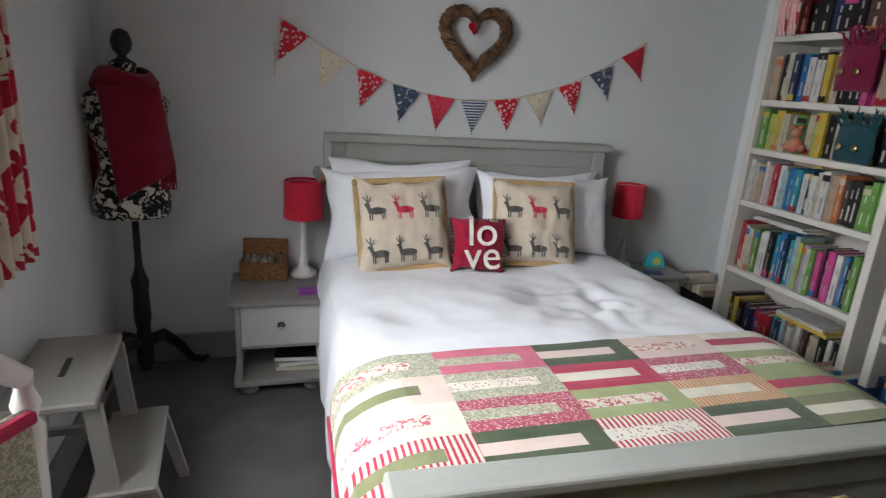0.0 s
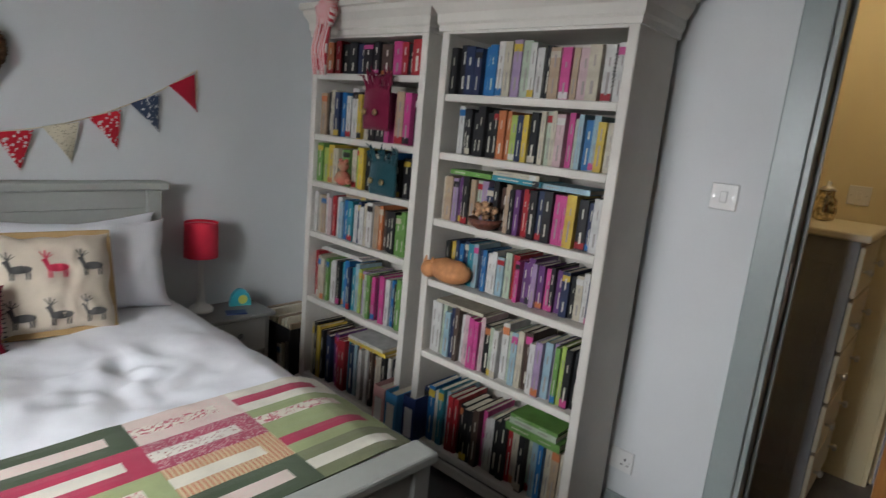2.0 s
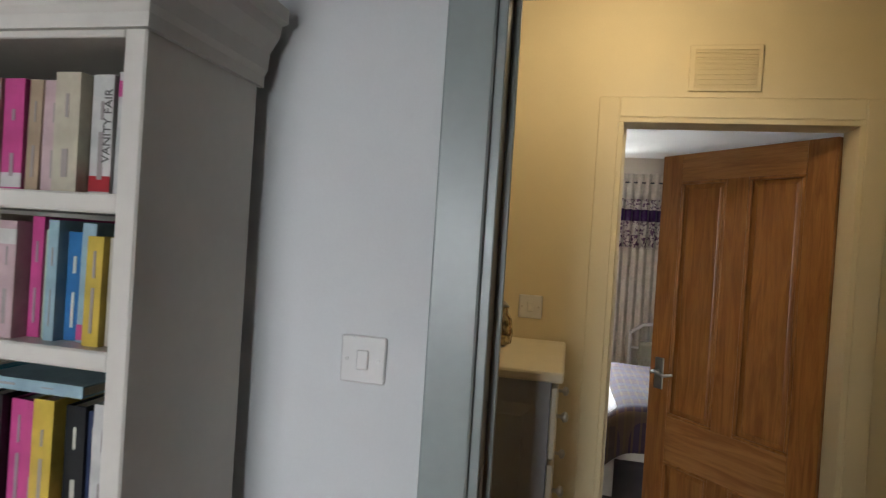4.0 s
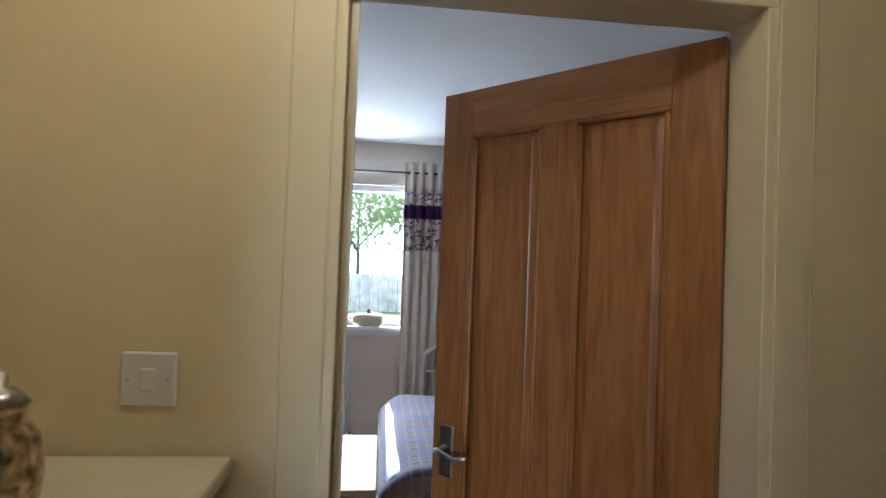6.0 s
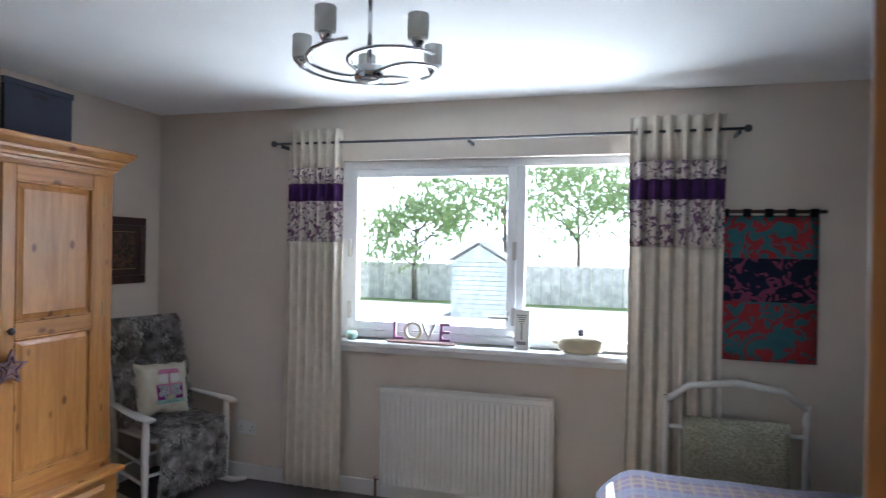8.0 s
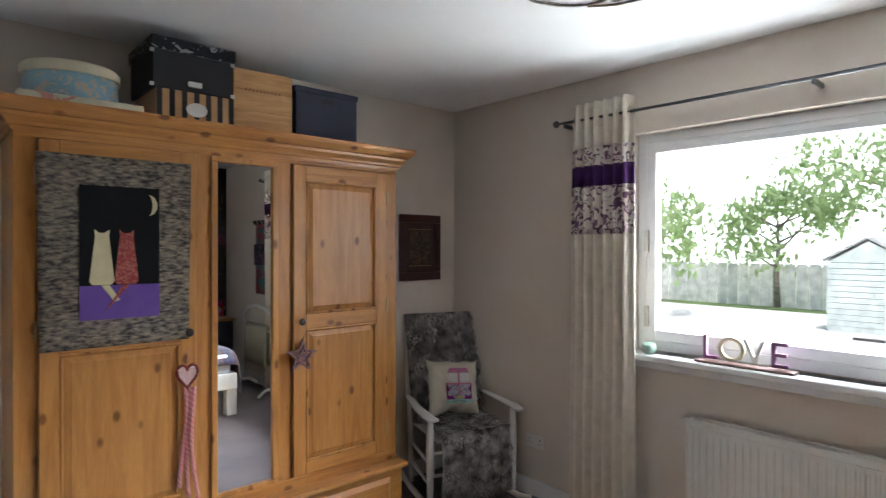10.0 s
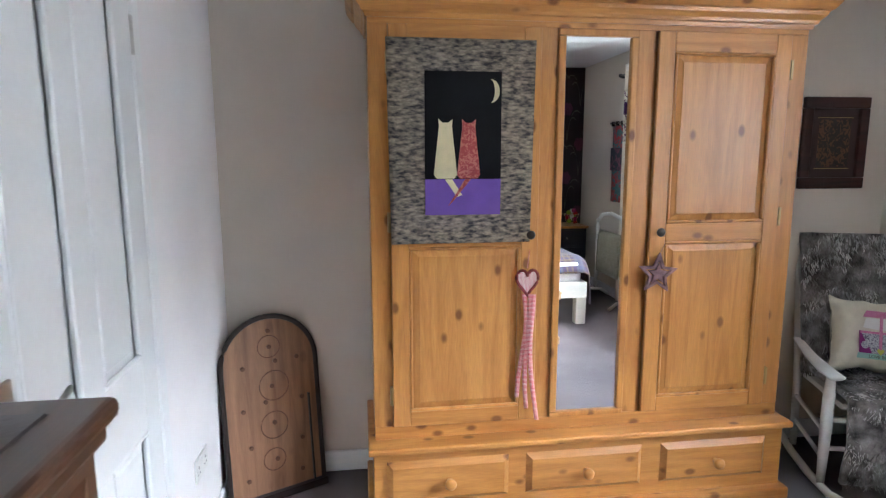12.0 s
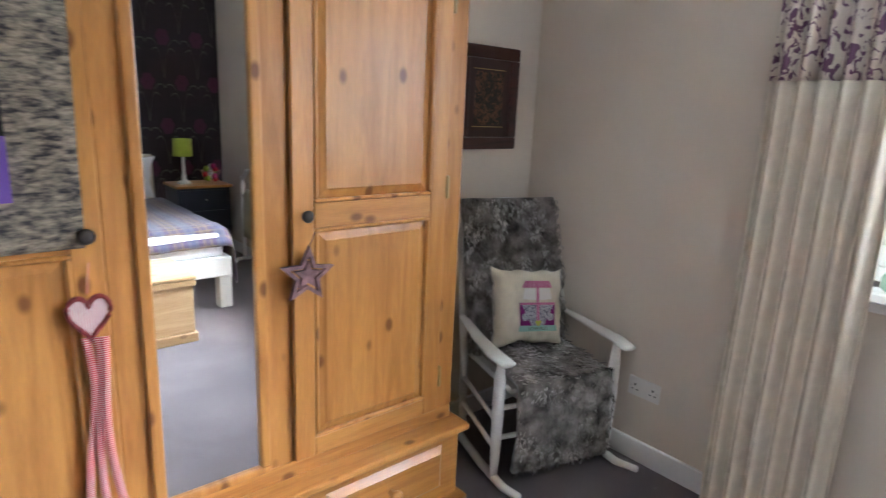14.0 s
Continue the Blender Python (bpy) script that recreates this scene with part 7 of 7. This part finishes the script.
for s in (-1, 1):
    part("side_rail", box(s * bw, 0.04, 0.24, s * (bw - 0.03), 1.9, 0.38, 0.004), WHITEWOOD, b2)
    for y in (0.1, 1.88):
        part("leg", box(s * bw, y - 0.04, 0, s * (bw - 0.09), y + 0.05, 0.38, 0.004), WHITEWOOD, b2)
part("foot_rail", box(-bw, 1.9, 0.24, bw, 1.94, 0.38, 0.004), WHITEWOOD, b2)
part("mattress", box(-bw + 0.03, 0.05, 0.36, bw - 0.03, 1.9, 0.55, 0.05, seg=3), LINEN, b2)


def cover2(u, v):
    y = 0.35 + v * 1.58
    run = (u - 0.5) * 2 * (bw + 0.26)
    z = 0.575 + 0.015 * noise.noise((run * 3, y * 3, 4)) - 0.12 * max(0, (y - 1.75) / 0.18) ** 2
    if abs(run) <= bw - 0.02:
        return (run, y, z)
    k = abs(run) - bw + 0.02
    return (math.copysign(bw + 0.01 + 0.02 * math.sin(y * 14) * min(1, k * 5), run), y, z - k)


tagged(part("plaid_blanket", sheet(70, 60, cover2, thick=-0.012), PLAID, smooth=True), "mauve, blue and tan plaid wool blanket over the bed", "blanket").matrix_world = b2.matrix_world.copy()
pillow("pillow", b2.matrix_world @ pose(-0.36, 0.2, 0.56, 16, 0, 180), 0.66, 0.42, 0.16, LINEN, "white cotton pillow on the plaid covered bed", group="pillows on the plaid bed", seed=31)
pillow("pillow", b2.matrix_world @ pose(0.36, 0.2, 0.56, 16, 0, 180), 0.66, 0.42, 0.16, LINEN, "white cotton pillow on the plaid covered bed", group="pillows on the plaid bed", seed=32)
pc = thing("blanket_chest", pose(6.72, 0.59, 0) @ Matrix.Diagonal((1, 1.2, 1, 1)), "pale pine blanket chest with a hinged lid", "chest")
part("body", box(-0.43, -0.2, 0.06, 0.43, 0.2, 0.36, 0.003), PALEPINE, pc)
part("lid", box(-0.45, -0.215, 0.40, 0.45, 0.215, 0.425, 0.006), PALEPINE, pc)
part("lid_edge", box(-0.445, -0.212, 0.36, 0.445, 0.212, 0.4, 0.004), PALEPINE, pc)
part("plinth", box(-0.445, -0.212, 0, 0.445, 0.212, 0.06, 0.005), PALEPINE, pc)
NAVYP = plain("navy_chest_paint", (0.018, 0.022, 0.035), 0.45)
bs = thing("bedside_chest", pose(7.93, -1.61, 0), "navy bedside chest with a pine top", "bedside chest")
part("body", box(-0.24, 0.0, 0.04, 0.24, 0.4, 0.66, 0.004), NAVYP, bs)
part("top", box(-0.26, 0.0, 0.66, 0.26, 0.42, 0.685, 0.006), PINEX, bs)
for i in range(3):
    dr = part("drawer_front", box(-0.22, 0.4, 0.07 + i * 0.195, 0.22, 0.414, 0.25 + i * 0.195, 0.003), NAVYP, bs)
    q = part("knob", lathe([(0.007, 0), (0.007, 0.01), (0.017, 0.02), (0.004, 0.03)], 12), CHROME, dr, smooth=True)
    q.matrix_basis = pose(0, 0.414, 0.16 + i * 0.195, -90, 0, 0)
table_lamp(pose(7.80, -1.38, 0.686), cloth("lime_green_shade", (0.36, 0.42, 0.06)), "lime green shaded lamp with a slim chrome stem", 0.42, 0.085, "lamp beside the plaid bed")
fbk = thing("bauble_basket", pose(8.04, -1.36, 0.686), "wire basket of red, green and silver baubles", "basket")
for i in range(8):
    a = i * 0.785
    part("wire", tube([(0.05 * math.cos(a), 0.05 * math.sin(a), 0), (0.085 * math.cos(a), 0.085 * math.sin(a), 0.12)], 0.002, 5), BRASS, fbk)
part("hoop", tube([(0.085 * math.cos(a), 0.085 * math.sin(a), 0.12) for a in [i * 0.3307 for i in range(20)]], 0.003, 5), BRASS, fbk)
for i in range(12):
    bm = bmesh.new()
    bmesh.ops.create_icosphere(bm, subdivisions=2, radius=0.027)
    part("bauble", bm, plain("bauble_gloss_%d" % (i % 4), ((0.4, 0.02, 0.03), (0.3, 0.4, 0.05), (0.6, 0.58, 0.5), (0.35, 0.03, 0.12))[i % 4], 0.15), fbk, smooth=True).location = (0.045 * math.cos(i * 2.4), 0.045 * math.sin(i * 2.4), 0.035 + 0.012 * i)
qs = thing("quilt_stand", pose(8.08, -0.35, 0, 0, 0, 90), "white painted towel stand with turned posts", "towel stand")
for s in (-1, 1):
    part("post", lathe([(0.016, 0.1), (0.02, 0.3), (0.014, 0.34), (0.02, 0.38), (0.016, 0.7), (0.022, 0.74), (0.012, 0.78), (0.02, 0.82)], 12), WHITEWOOD, qs, smooth=True).location = (s * 0.33, 0, 0)
    part("foot", tube([(s * 0.33, -0.14, 0.02), (s * 0.33, -0.06, 0.08), (s * 0.33, 0.06, 0.08), (s * 0.33, 0.14, 0.02)], 0.016, 8), WHITEWOOD, qs, smooth=True)
part("top_arch", tube([(-0.33, 0, 0.8), (-0.22, 0, 0.88), (0, 0, 0.91), (0.22, 0, 0.88), (0.33, 0, 0.8)], 0.018, 10), WHITEWOOD, qs, smooth=True)
for z in (0.3, 0.66):
    part("rail", tube([(-0.33, 0, z), (0.33, 0, z)], 0.011, 8), WHITEWOOD, qs, smooth=True)
part("folded_cover", sheet(14, 16, lambda u, v: ((u - 0.5) * 0.5, 0.02 * math.cos(v * 3.14), 0.30 + 0.38 * math.sin(v * 3.14)), thick=0.02), FAB[7], qs, "folded printed cover", True)
wh = thing("woven_wall_hanging", pose(8.25, -0.42, 1.0, 0, 0, -90), "colourful woven hanging in red, teal and purple on the wall", "wall hanging")
WEAVE = cloth("teal_red_weave", (0.05, 0.14, 0.16), (0.3, 0.04, 0.05), "print", 14, 0.5)
part("cloth", sheet(16, 16, lambda u, v: ((u - 0.5) * 0.7, -0.01 - 0.006 * math.sin(u * 30), v * 0.78), thick=0.006), WEAVE, wh, smooth=True)
part("figure_band", box(-0.34, -0.028, 0.32, 0.34, -0.021, 0.55), cloth("dark_blue_weave", (0.012, 0.016, 0.04), (0.2, 0.05, 0.1), "print", 16, 0.3), wh)
part("pole", tube([(-0.38, -0.02, 0.8), (0.38, -0.02, 0.8)], 0.01, 8), DARKWOOD, wh, smooth=True)
for i in range(7):
    part("tab", box(-0.34 + i * 0.107, -0.03, 0.77, -0.3 + i * 0.107, -0.008, 0.815, 0.002), NIGHT, wh)
# wallpaper: stems, leaves and flower heads printed on the dark wall
STEM, PETAL = plain("silver_green_print", (0.10, 0.10, 0.08), 0.5), plain("plum_print", (0.075, 0.016, 0.045), 0.6)
wrnd = random.Random(17)
leafbm, petbm = bmesh.new(), bmesh.new()
for gx in range(12):
    for gz in range(6):
        x0, z0 = 4.75 + gx * 0.3 + (gz % 2) * 0.15, 0.05 + gz * 0.4
        for s in (-1, 1):
            for reach, rise in ((0.16, 0.34), (0.1, 0.26)):
                pts = [(x0 + s * reach * f ** 1.6, z0 + rise * math.sin(f * 2.0)) for f in [k / 6 for k in range(7)]]
                up = [(x + s * 0.004, z + 0.014 * math.sin(k / 6 * 3.1) + 0.002) for k, (x, z) in enumerate(pts)]
                if max(p[1] for p in up) < H - 0.02:
                    a = [leafbm.verts.new((x, -1.618, z)) for x, z in pts]
                    b = [leafbm.verts.new((x, -1.618, z)) for x, z in up]
                    for k in range(6):
                        leafbm.faces.new((a[k], a[k + 1], b[k + 1], b[k]))
        if z0 + 0.44 < H:
            for k in range(6):
                a = k * 1.047 + wrnd.uniform(-0.2, 0.2)
                c = (x0 + 0.035 * math.cos(a), z0 + 0.36 + 0.042 * math.sin(a))
                petbm.faces.new([petbm.verts.new((c[0] + 0.028 * math.cos(t + a), -1.6175 + 0.0002 * k, c[1] + 0.04 * math.sin(t + a))) for t in [j * 0.785 for j in range(8)]])
paper = tagged(part("wallpaper_print", leafbm, STEM), "silvery leaf and plum flower print on dark wallpaper", "wallpaper", kind="stuff")
part("flower_print", petbm, PETAL, paper)

# curtain at the window of bedroom one
RED1 = cloth("red_and_cream_floral", (0.6, 0.52, 0.4), (0.42, 0.015, 0.04), "print", 9, 0.5)
for y0, y1 in ((1.83, 2.06), (0.6, 0.95)):
    c1 = thing("curtain", pose(0.15, (y0 + y1) / 2, 0), "red and cream floral curtain drawn open", "curtain", "floral curtains")
    part("drop", sheet(48, 24, lambda u, v: (0.03 * math.sin(u * 26) * (1.1 - 0.3 * v), (u - 0.5) * (y1 - y0) * (1.1 - 0.15 * v), 0.84 + v * 1.43), thick=0.003), RED1, c1, smooth=True)
rod1 = thing("curtain_rod", pose(0.15, 1.53, 2.25), "slim dark steel curtain rod", "curtain rod")
part("bar", tube([(0, -1.25, 0), (0, 1.25, 0)], 0.009, 10), RODM, rod1, smooth=True)
for s in (-1.2, 1.2):
    part("bracket", box(-0.07, s - 0.008, -0.012, 0.0, s + 0.008, 0.012, 0.002), RODM, rod1)
